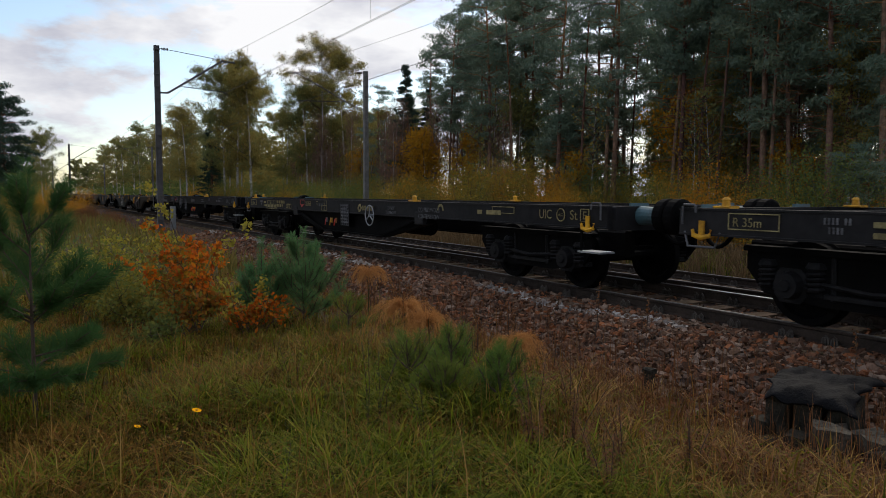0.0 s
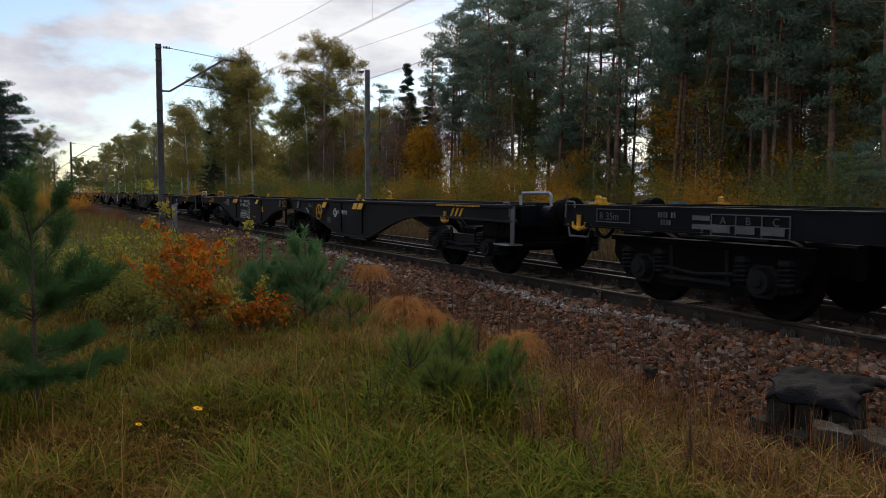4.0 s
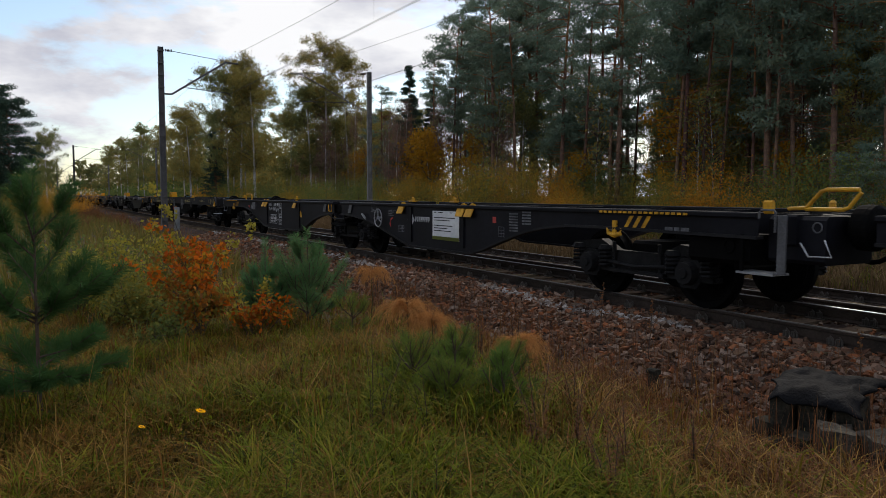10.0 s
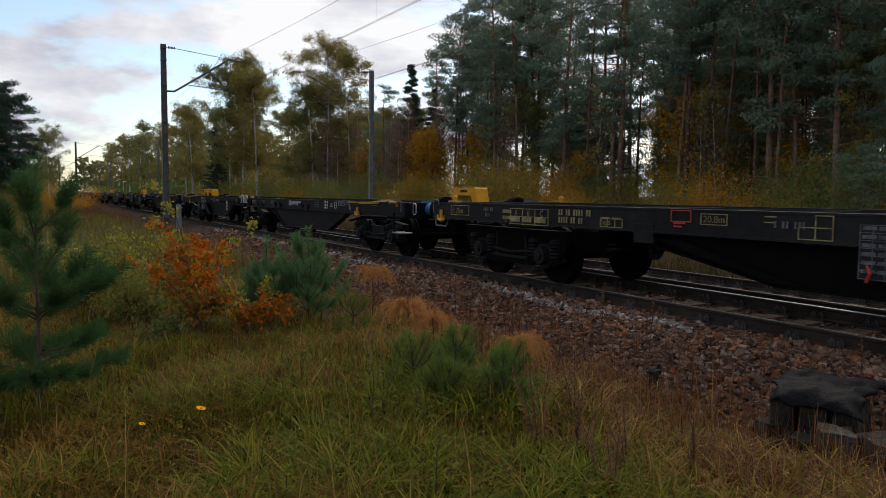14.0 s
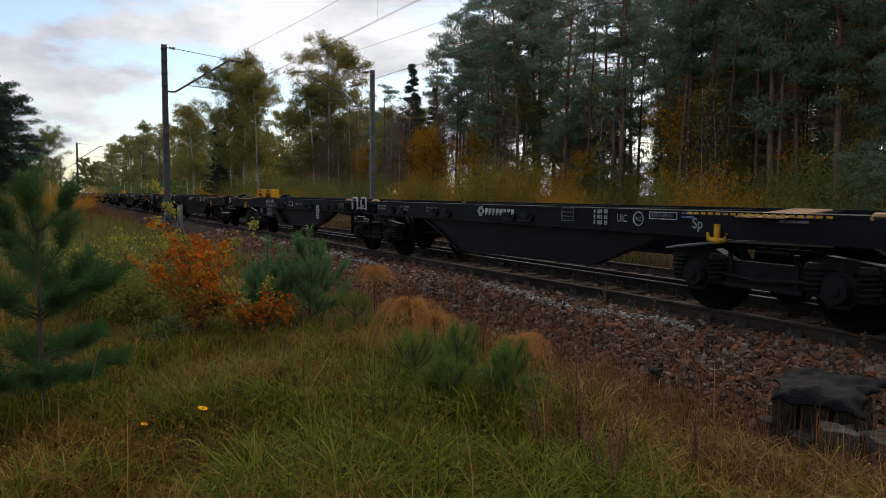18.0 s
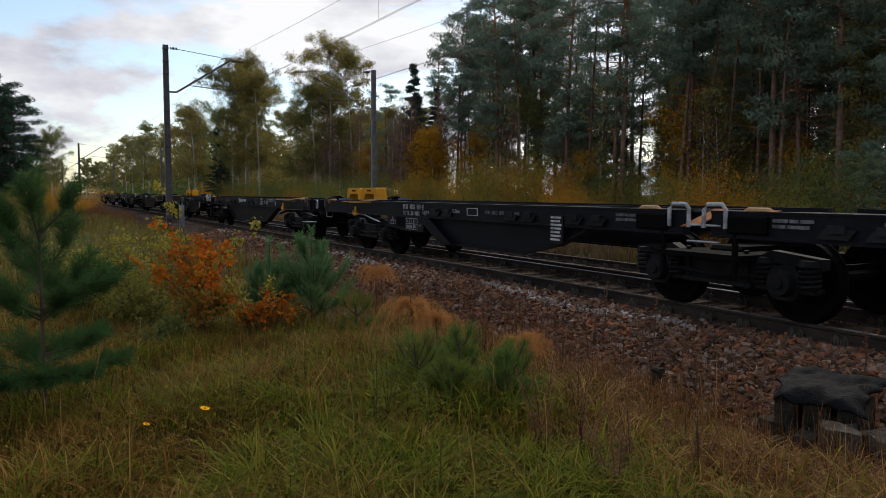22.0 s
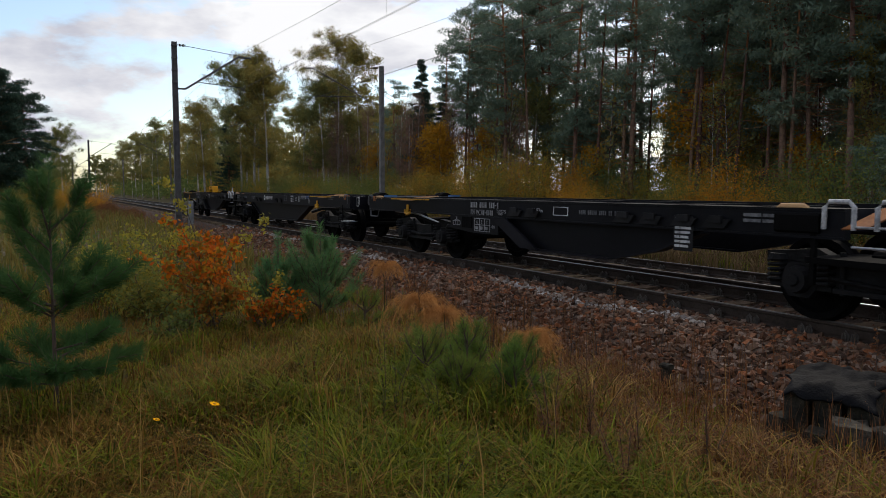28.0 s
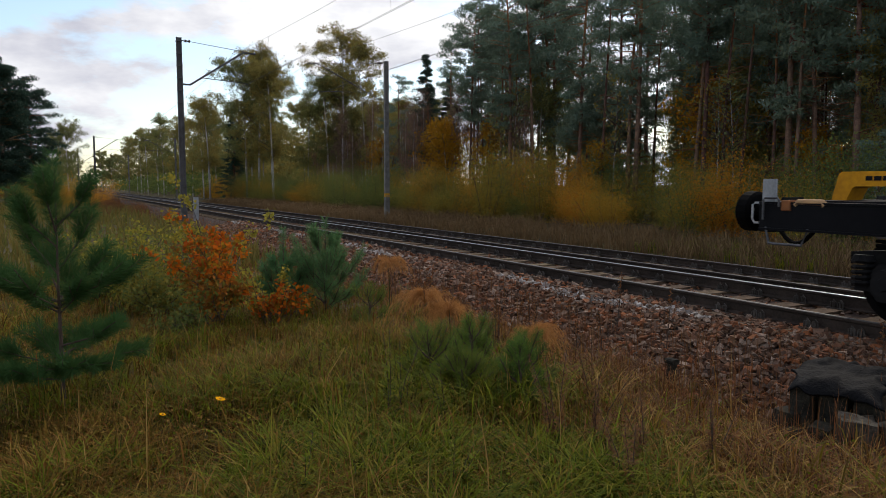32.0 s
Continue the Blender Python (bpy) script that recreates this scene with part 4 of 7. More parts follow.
def arched_wagon(q0, q1, label, flaps, seed, plate=None, wheel=None, disc=False):
    """A six-axle articulated wagon whose deep side plates rise in arches over the bogies."""
    w, h = wagon_thing(q0, q1, label, "articulated container wagons with arched sides")
    e = h - 0.62
    j = {4: 0.5, 5: 0.0, 6: 0.1}[seed]    # where the two halves meet
    for x in (-h + 2.75, j, h - 2.75):
        bogie(w, x)
    m = WHITE if flaps else DULLWHITE
    for s in (-1, 1):
        a, b = (-e, j - 0.25) if s < 0 else (j + 0.25, e)
        # outline of the side plate of one half, x measured from the outer end inwards
        L = b - a
        k = (2.7 if s < 0 else 3.7) if flaps else 2.8
        out = [(0.0, 1.12), (0.0, 0.93), (2.6, 0.95), (3.2, 0.94), (3.7, 0.89), (4.15, 0.81), (4.6, 0.69), (5.0, 0.57), (5.35, 0.46), (5.7, 0.375), (6.0, 0.35), (L - k, 0.35), (L - 0.93 * k, 0.40), (L - 0.75 * k, 0.55), (L - 0.55 * k, 0.72), (L - 0.35 * k, 0.83), (L - 0.15 * k, 0.89), (L, 0.90), (L, 1.12)]
        ring = [(a + d, z) if s < 0 else (b - d, z) for d, z in out]
        for side in (-1, 1):
            y = side * SIDE
            part("side_plate", Geo().prism_y(ring, y - 0.012 if side > 0 else y, y if side > 0 else y + 0.012), BLACK, w)
            g = Geo()
            low = ring[1:-1]
            for p, q in zip(low, low[1:]):
                g.prism_y([p, q, (q[0], q[1] - 0.035), (p[0], p[1] - 0.035)], y - 0.06 - 0.03 * side, y + 0.06 - 0.03 * side)
            part("bottom_flange", g, GREYPAINT, w)
            part("top_flange", Geo().box(a, b, y - 0.10 - 0.055 * side, y + 0.10 - 0.055 * side, 1.12, DECK + 0.01, 0.012), BLACK, w)
            for d in (6.05, L - k - 0.05):
                x = a + d if s < 0 else b - d
                part("stiffener", Geo().box(x - 0.07, x + 0.07, y - 0.03 if side < 0 else y, y if side < 0 else y + 0.03, 0.42, 1.11), BLACK, w)
        centre_beam(w, a, b, BLACK)
        cross_members(w, [a + 1.6 * i for i in range(1, int(L / 1.6) + 1)], 0.9, BLACK)
        # flaps of the container locks hanging over the edge
        fm = YELLOW if flaps else GREYPAINT
        for d, pair in ((5.92 if seed == 6 else 6.0 if seed == 5 else 6.15, True), (j - 3.3 - a, False) if s < 0 and flaps else (L - k - 0.2, False) if not flaps else (b - (3.72 if seed == 6 else 3.5), False)):
            x = a + d if s < 0 else b - d
            for dx in ((-0.15, 0.15) if pair else (0.0,)):
                g = Geo().prism_x([(-SIDE - 0.09, 0.98), (-SIDE - 0.08, 0.975), (-SIDE + 0.02, 1.17), (-SIDE + 0.02, 1.20), (-SIDE + 0.0, 1.20)], x + dx - 0.12, x + dx + 0.12)
                flap = part("lock_flap", g, fm, w, "hinged container lock flap")
                for hx in (-0.07, 0.07):
                    part("hinge", Geo().cyl((x + dx + hx - 0.03, -SIDE - 0.01, 1.195), (x + dx + hx + 0.03, -SIDE - 0.01, 1.195), 0.020, n=8), fm if hx > 0 else BLACK, flap)
        spigots(w, (a + 0.9, b - 0.9), YELLOW, (1,))
        # chequered step edge and hook above the outer bogie
        xo = a + 1.60 if s < 0 else b - (2.06 if seed == 5 else 1.66)
        for i in range(17):
            x = xo - 0.75 + 0.09 * i
            part("edge_dash", Geo().box(x, x + 0.05, -SIDE - 0.065, -SIDE - 0.05, 1.13, 1.158), YELLOW, w)
        chx = b - (2.4 if seed == 5 else 2.0) if s > 0 else a + 1.90
        hook(w, chx - 0.16)
        chev = Geo()
        for i in range(3):
            x = chx + 0.15 * i
            chev.prism_y([(x, 0.95), (x + 0.065, 0.95), (x + 0.17, 1.10), (x + 0.105, 1.10)], -SIDE - 0.005, -SIDE + 0.002)
        part("chevrons", chev, YELLOW, w, "yellow warning chevrons")
        if seed == 6 and s > 0:
            part("hoop_rail", Geo().tube([(b + 0.10, -1.1, DECK + 0.05), (b + 0.30, -1.1, DECK + 0.06), (b + 0.46, -1.1, DECK + 0.23), (b + 0.52, -1.1, DECK + 0.25), (b + 0.86, -1.1, DECK + 0.25), (b + 0.88, -1.1, DECK + 0.22), (b + 0.76, -1.1, DECK + 0.07), (b + 0.70, -1.1, DECK + 0.05), (b + 0.30, -1.1, DECK + 0.05)], 0.022, 8, True), YELLOW, w, "slanted yellow hoop rail")
            part("corner_lug", Geo().box(b + 0.07, b + 0.17, -SIDE - 0.03, -SIDE + 0.03, DECK, DECK + 0.14, 0.02), YELLOW, w)
            part("end_handle", Geo().tube([(b + 0.42, -SIDE + 0.10, 0.88), (b + 0.54, -SIDE + 0.06, 0.75), (b + 0.78, -SIDE + 0.06, 0.76), (b + 0.68, -SIDE + 0.10, 0.92)], 0.010, 6), WHITE, w, "white bent grab handle")
            part("ring_mark", Geo().ring_wheel((b + 0.57, -SIDE + 0.145, 1.04), 0.05, 0.008, 14), DULLWHITE, w)
            part("front_casing", Geo().box(b + 0.02, b + 0.66, -SIDE + 0.15, -0.5, 0.66, DECK - 0.02, 0.04), BLACK, w)
        else:
            hoop(w, (a + 2.1 if seed == 4 else a + 2.5) if s < 0 else b + 0.10, 0.8, 0.2, -1.1, YELLOW if (s < 0 and seed != 5) or (s > 0 and seed == 6) else GALV)
        xe = a + 0.55 if s < 0 else b - 0.55
        box = Geo().box(xe - 0.42, xe + 0.42, -SIDE + 0.05, -SIDE + 0.6, 0.60, 0.93, 0.05)
        box.ring_wheel((xe + s * 0.15, -SIDE + 0.045, 0.80), 0.07, 0.014, 16)
        part("end_casing", box, BLACKSTEEL, w)
        # painted data on the deep plate
        x0 = (a + (6.25 if seed == 6 else 6.6)) if s < 0 else (b - 8.6 if flaps else b - 6.9)
        if s < 0 or not flaps:
            numerals("00 00    0000 000-0", 0.135, w, x0, 1.0, m)
            lettering("TEN PL", 0.14, m, w, x0, 0.865, width=0.36)
            numerals("-0000", 0.13, w, x0 + 0.38, 0.865, m)
            lettering("Sggrs-x" if flaps else "Sggrss-x", 0.14, m, w, x0 + 0.70, 0.865, width=0.42)
            xt = x0 + (0.09 if flaps else 0.57)
            frame_box(w, xt + 0.11, 0.46, 0.66, 0.27, 4, 3, m)
            frame_box(w, xt, 0.46, 0.11, 0.18, 1, 2, m)
            lettering("S", 0.08, m, w, xt + 0.03, 0.565)
            for i, ch in enumerate("ABCD"):
                lettering(ch, 0.085, m, w, xt + 0.16 + 0.165 * i, 0.655)
            bars([[0.17, 0.08, 0.17, 0.08, 0.17, 0.08, 0.2], [0.3, 0.25, 0.15]], w, xt + 0.14, 0.475, 0.60, 0.155, m, fill=0.62)
            if flaps:
                lettering("***", 0.14, m, w, x0 + 0.89, 0.51)
        if flaps and s > 0:
            part("worn_plate", Geo().prism_y([(j + 1.62, 0.93), (j + 1.68, 0.95), (j + 1.84, 0.86), (j + 1.86, 0.80), (j + 1.78, 0.83)], -SIDE - 0.075, -SIDE - 0.055), GALV, w, "bright worn steel plate")
            logo(w, 4.12, 0.86, 0.12, m)
            brand_bars(w, 4.30, 0.83, 0.62, 0.10, m)
            bars([[0.5, 0.1, 0.4], [0.8], [0.5], [0.7]], w, 3.05, 0.90, 0.36, 0.14, DULLWHITE, fill=0.45)
            frame_box(w, 3.55, 0.60, 0.24, 0.13, 4, 2, DULLWHITE, t=0.008)
            part("red_arrow", Geo().tube([(3.28, -SIDE - 0.003, 0.88), (3.18, -SIDE - 0.003, 0.84), (3.14, -SIDE - 0.003, 0.76), (3.16, -SIDE - 0.003, 0.69)], 0.016, 6), RED, w, "red painted arrow")
            frame_box(w, 2.15, 0.98, 0.30, 0.14, material=DULLWHITE)
            bars([[0.0], [0.25], [0.5], [0.75]], w, 2.19, 0.99, 0.22, 0.11, DULLWHITE, fill=0.6)
            if seed == 6:
                for x, z, n in ((7.58, 0.76, 7), (7.93, 0.88, 5)):
                    bars([[0.25, 0.05, 0.6]] * n, w, x, z, 0.26, 0.045 * n, DULLWHITE, fill=0.55)
                frame_box(w, 7.27, 0.68, 0.16, 0.16, 2, 3, DULLWHITE, t=0.008)
                part("red_label", Geo().box(7.10, 7.20, -SIDE - 0.005, -SIDE + 0.002, 0.90, 1.0), RED, w)
                bars([[0.3, 0.06, 0.2, 0.06, 0.3]], w, 9.98 + 0.9, 0.93, 0.4, 0.05, DULLWHITE, fill=1.0)
        if flaps and s < 0:
            lettering("GE", 0.12, m, w, x0 + 1.13, 0.99)
            for z, hh in ((0.97, 0.13), (0.77, 0.17), (0.66, 0.09), (0.56, 0.09), (0.44, 0.09)):
                frame_box(w, x0 + 1.08, z, 0.27, hh, material=m)
            lettering("G1", 0.07, m, w, x0 + 1.17, 0.83)
            for z, word in ((0.68, "27 000kg"), (0.58, "24.9t"), (0.46, "25.2kN")):
                lettering(word, 0.06, m, w, x0 + 1.10, z, width=0.2)
            tri = Geo().prism_y([(j - 2.97, 0.72), (j - 2.75, 0.72), (j - 2.86, 0.92)], -SIDE - 0.005, -SIDE + 0.002)
            part("warning_triangle", tri, YELLOW, w, "yellow warning triangle")
        if not flaps:
            logo(w, x0 + 1.97, 0.90, 0.085, WHITE)
            brand_bars(w, x0 + 1.62, 0.68, 0.72, 0.10, WHITE)
            bars([[1.0], [0.9], [1.0], [0.8], [1.0]], w, x0 + 3.05, 0.74, 0.32, 0.28, DULLWHITE, fill=0.5)
            frame_box(w, x0 - 0.05, 0.485, 0.57, 0.17, material=m)
            lettering("2 x KE GP", 0.075, m, w, x0 + 0.04, 0.58, width=0.38)
            bars([[0.2, 0.05, 0.2, 0.04, 0.3, 0.04, 0.17]], w, x0 - 0.02, 0.505, 0.51, 0.05, m, fill=1.0)
            bars([[0.2, 0.06, 0.7]], w, x0 - 0.05, 0.42, 0.46, 0.04, m, fill=1.0)
            part("yellow_ring", Geo().ring_wheel((x0 + 0.50, -SIDE - 0.002, 0.405), 0.045, 0.005, 14), YELLOW, w)
            lettering("K", 0.06, YELLOW, w, x0 + 0.483, 0.385)
            bars([[1.0]], w, x0 + 0.60, 0.39, 0.13, 0.03, YELLOW, fill=1.0)
            if s < 0:
                # cocks and small notices beside the flaps
                part("brass_cock", Geo().tube([(x0 - 1.16, -SIDE - 0.03, 0.93), (x0 - 1.16, -SIDE - 0.05, 0.88), (x0 - 1.19, -SIDE - 0.05, 0.82)], [0.030, 0.036, 0.018], 7), BRASSY, w, "dull brass cock")
                part("red_cock", Geo().tube([(x0 - 0.90, -SIDE - 0.04, 0.91), (x0 - 0.83, -SIDE - 0.05, 0.90), (x0 - 0.85, -SIDE - 0.05, 0.83), (x0 - 0.86, -SIDE - 0.04, 0.75)], [0.030, 0.038, 0.020, 0.014], 7), RED, w, "small red handle")
                bars([[1.0], [0.0], [0.0]], w, x0 - 1.26, 0.92, 0.2, 0.06, DULLWHITE, fill=0.4)
                frame_box(w, x0 - 2.12, 0.78, 0.24, 0.26, 1, 3, DULLWHITE, t=0.009)
                bars([[0.8], [0.6]], w, x0 - 2.08, 0.87, 0.16, 0.12, RED, fill=0.45)
                bars([[0.15, 0.1, 0.15, 0.1, 0.3]], w, x0 - 2.09, 0.80, 0.18, 0.05, DULLWHITE, fill=1.0)
                frame_box(w, x0 - 0.98, 0.43, 0.22, 0.11, 3, 1, m, t=0.009)
                bars([[1.0]], w, x0 - 0.95, 0.565, 0.12, 0.008, m, fill=1.0)
        if s < 0 or not flaps:
            zb = 0.86 if flaps else 0.73
            part("tool_box", Geo().box(x0 - 1.80, x0 - 1.46, -SIDE - 0.05, -SIDE, zb, zb + 0.24, 0.015), STEELGREY if flaps else GREYPAINT, w)
        if flaps and s < 0:
            frame_box(w, x0 - 2.16, 0.90, 0.30, 0.10, material=m)
            lettering("R 75 m", 0.09, m, w, x0 - 2.13, 0.92, width=0.24)
            part("red_triangle", Geo().prism_y([(x0 - 2.50, 0.98), (x0 - 2.41, 0.88), (x0 - 2.32, 0.98)], -SIDE - 0.005, -SIDE + 0.002), RED, w, "small faded red triangle")
    if plate is not None:
        px, pw, mt, low = plate
        p = part("information_board", Geo().box(px, px + pw, -SIDE - 0.014, -SIDE, 0.52, 1.06), mt, w, "flat information board with unreadable print" if mt is BOARDWHITE else "plain brown board with a white foot")
        part("board_foot", Geo().box(px, px + pw, -SIDE - 0.018, -SIDE - 0.014, 0.52, 0.585), low, p)
        if mt is BOARDWHITE:
            bars([[0.1, 0.1, 0.2, 0.3, 0.1], [0.0], [0.9], [0.7], [0.0], [0.8], [0.6], [0.75], [0.0]], p, px + 0.06, 0.6, pw - 0.12, 0.44, GREYPAINT, y=-SIDE - 0.014, fill=0.3)
    if disc:
        part("round_sign", Geo().cyl((2.75, -SIDE, 0.96), (2.75, -SIDE - 0.012, 0.96), 0.17, n=24), DULLWHITE, w, "round cream sign with a plain bird-like mark")
        part("sign_mark", Geo().prism_y([(2.65, 0.95), (2.78, 1.01), (2.85, 1.05), (2.81, 0.99), (2.87, 0.96), (2.77, 0.97)], -SIDE - 0.016, -SIDE - 0.012), GREYPAINT, w)
    if wheel is not None:
        handwheel(w, wheel[0], 0.86, 0.19, wheel[1])
    ef = e + (0.30 if seed == 6 else 0.0)
    er = e - (0.15 if seed == 5 else 0.0)
    for x in (-er, ef):
        end_beam(w, x, BLACK)
    # plates and pipes at the joint
    for s in (-1, 1):
        x = j + s * 0.86
        part("joint_plate", Geo().prism_y([(x - 0.15, 0.92), (x + 0.03, 0.92), (x + 0.13, 1.12), (x - 0.04, 1.12)], -SIDE - 0.03, -SIDE - 0.015), STEELGREY, w, "slanting bright grey plate")
    part("joint_rail", Geo().tube([(j - 0.62, -SIDE, 0.94), (j - 0.64, -SIDE, 1.10), (j - 0.60, -SIDE, 1.14), (j - 0.46, -SIDE, 1.14), (j - 0.44, -SIDE, 1.10), (j - 0.44, -SIDE, 0.94), (j - 0.62, -SIDE, 0.94)], 0.017, 6), YELLOW, w)
    # added cover that keeps light from above off the joint bogie
    part("joint_light_stop", Geo().box(j - 1.0, j + 1.0, -SIDE + 0.32, SIDE - 0.32, 1.02, 1.10, 0.02), BLACKSTEEL, w)
    part("joint_beam", Geo().box(j - 0.95, j + 0.95, -SIDE + 0.06, -SIDE + 0.30, 0.88, 1.13, 0.03), BLACKSTEEL, w)
    part("joint_pipe", Geo().tube([(j - 0.8, -SIDE + 0.04, 0.86), (j - 0.3, -SIDE + 0.02, 0.76), (j + 0.3, -SIDE + 0.02, 0.76), (j + 0.8, -SIDE + 0.04, 0.86)], 0.022, 6), CASTSTEEL, w)
    part("joint_gangway", Geo().box(j - 0.5, j + 0.5, -SIDE, -0.6, 0.60, 0.66).box(j - 0.45, j - 0.40, -SIDE, -SIDE + 0.05, 0.4, 0.92).box(j + 0.40, j + 0.45, -SIDE, -SIDE + 0.05, 0.4, 0.92), BLACKSTEEL, w)
    buffers(w, ef, 1, BLACK, True)
    buffers(w, -er, -1, GREYPAINT)
    lift(w, 0.055)
    TRAIN.append(w)
    return w


def trestle_wagon(q0, q1, label, seed, last=False):
    """A six-axle articulated wagon with slim sills, bellied girders and yellow trestles at its ends."""
    w, h = wagon_thing(q0, q1, label, "articulated container wagons with yellow trestles")
    e = h - 0.62
    j = (-0.2, -0.05, -0.35, -0.8, -0.75, -0.65)[seed]    # where the two halves meet
    for x in (-h + 2.75, j, h - 2.75):
        bogie(w, x)
    m = WHITE
    for s in (-1, 1):
        a, b = (-e, j - 0.2) if s < 0 else (j + 0.2, e)
        L = b - a
        sill(w, a, b, 0.30, BLACK)
        X = lambda d: a + d if s < 0 else b - d
        if s < 0:
            belly = ((5.3, 0.86), (6.4, 0.42), (L - 3.4, 0.42), (L - 2.5, 0.60), (L - 1.8, 0.86), (L - 1.8, 1.0), (5.3, 1.0))
        else:
            belly = ((3.3, 0.90), (4.65, 0.40), (L - 4.2, 0.35), (L - 3.5, 0.66), (L - 2.9, 0.86), (L - 2.9, 1.0), (3.3, 1.0))
        web(w, [(X(d), z) for d, z in belly], BLACK, 0.14)
        # deep box panel behind the outer bogie and its slanting brace
        for side in (-1, 1) if s < 0 else ():
            y = side * (SIDE - 0.01)
            part("side_panel", Geo().prism_y([(X(3.95), 0.88), (X(5.6), 0.88), (X(5.6), 0.58), (X(4.7), 0.58), (X(3.95), 0.64)], y - 0.007, y + 0.007), BLACK, w)
            part("brace", Geo().prism_y([(X(5.4), 0.88), (X(5.85), 0.88), (X(6.75), 0.42), (X(6.3), 0.42)], y - 0.05, y - 0.02 if side > 0 else y + 0.0), BLACK, w)
        if s < 0:
            # dark of the step recess, put on as a thin black plate
            part("step_recess", Geo().box(X(4.4), X(4.75), -SIDE - 0.012, -SIDE - 0.002, 0.66, 0.86), BLACKSTEEL, w)
        centre_beam(w, a, b, BLACK)
        cross_members(w, [a + 1.4 * i for i in range(1, int(L / 1.4) + 1)], 0.92, BLACK)
        # pairs of folded container locks in the sill
        for d in (6.35, 8.9, L - 1.75):
            for dx in (-0.24, 0.24):
                x = X(d) + dx
                g = Geo().prism_y([(x - 0.20, 0.92), (x + 0.12, 0.92), (x + 0.20, 1.02), (x - 0.12, 1.02)], -SIDE - 0.03, -SIDE + 0.0)
                g.box(x - 0.08, x + 0.10, -SIDE - 0.06, -SIDE - 0.02, 0.98, 1.06)
                part("folded_lock", g, GREYPAINT, w)
        # striped plate and hook over the bogie
        xo = X(2.44) if s < 0 else X(1.88)
        xp = X(2.28) if s < 0 else X(1.80)
        ramp = [(xp - 0.36, -SIDE - 0.10, 1.13), (xp + 0.22, -SIDE - 0.10, 1.13), (xp + 0.42, -SIDE + 0.42, 1.215), (xp - 0.02, -SIDE + 0.42, 1.215)]
        part("ramp_plate", Geo().add(ramp + [(p[0], p[1], p[2] - 0.012) for p in ramp], [(0, 1, 2, 3), (7, 6, 5, 4), (0, 4, 5, 1), (1, 5, 6, 2), (2, 6, 7, 3), (3, 7, 4, 0)]), TAN, w, "tan plate with dark stripes")
        for i in range(18):
            x = xo - 0.92 + 0.10 * i
            part("edge_dash", Geo().box(x, x + 0.055, -SIDE - 0.115, -SIDE - 0.10, 1.135, 1.16), YELLOW, w)
        for i in range(4):
            f, g0 = 0.10 + 0.24 * i, 0.12
            q = [Vector(ramp[0]).lerp(Vector(ramp[1]), f), Vector(ramp[0]).lerp(Vector(ramp[1]), f + g0), Vector(ramp[3]).lerp(Vector(ramp[2]), f + g0), Vector(ramp[3]).lerp(Vector(ramp[2]), f)]
            part("stripe", Geo().add([(p.x, p.y, p.z + 0.004) for p in q] + [(p.x, p.y, p.z + 0.001) for p in q], [(0, 1, 2, 3), (7, 6, 5, 4), (0, 4, 5, 1), (1, 5, 6, 2), (2, 6, 7, 3), (3, 7, 4, 0)]), BROWN, w)
        hook(w, X(2.14) if s < 0 else X(2.45))
        # trestle and corner post on the outer end
        tr = Geo()
        x = X(-0.06) + ((0.0, 0.1, -0.24, 0.0, 0.0, 0.49) if s < 0 else (0.0, 0.0, 0.1, -0.24, 0.0, 0.0))[seed]
        tr.prism_y([(x - 0.54, DECK), (x - 0.46, DECK + 0.31), (x - 0.42, DECK + 0.33), (x + 0.42, DECK + 0.33), (x + 0.46, DECK + 0.31), (x + 0.54, DECK), (x + 0.36, DECK), (x + 0.29, DECK + 0.14), (x + 0.25, DECK + 0.16), (x - 0.25, DECK + 0.16), (x - 0.29, DECK + 0.14), (x - 0.36, DECK)], -0.05, 0.25)
        part("end_platform", Geo().box(x - 0.5, x + 0.5, -0.5, 0.6, DECK - 0.05, DECK), BLACK, w)
        if not (last and s > 0 or seed == 4 and s < 0):
            tp = part("trestle", tr, ORANGE, w, "yellow steel trestle")
            bars([[0.28, 0.06, 0.3, 0.06, 0.3]], tp, x - 0.14, DECK + 0.225, 0.28, 0.05, BLACK, y=-0.05, fill=1.0)
        if last and s < 0:
            part("corner_board", Geo().prism_x([(-SIDE + 0.03, DECK), (-SIDE + 0.06, DECK), (-SIDE + 0.06, DECK + 0.24), (-SIDE + 0.03, DECK + 0.24)], X(0.1) - 0.08, X(0.1) + 0.08), GALV, w)
        # hoops and straps at the joint
        hoop(w, j + s * 0.26 + 0.02, 0.30, 0.27, -SIDE - 0.03, WHITE, DECK - 0.20)
        part("joint_box", Geo().box(min(j + s * 0.45, j + s * 0.95), max(j + s * 0.45, j + s * 0.95), -SIDE - 0.03, -SIDE + 0.1, 0.92, 1.12, 0.02), BLACKSTEEL, w)
        xs = j + (0.66 if s > 0 else -0.02)
        slope = [(xs - 0.20, -SIDE - 0.02, 0.98), (xs + 0.06, -SIDE - 0.02, 1.00), (xs + 0.22, -SIDE + 0.30, 1.185), (xs + 0.02, -SIDE + 0.30, 1.185)]
        part("sloping_plate", Geo().add(slope + [(p[0], p[1] + 0.01, p[2] - 0.012) for p in slope], [(0, 1, 2, 3), (7, 6, 5, 4), (0, 4, 5, 1), (1, 5, 6, 2), (2, 6, 7, 3), (3, 7, 4, 0)]), RUSTPLATE, w, "rusty orange sloping plate")
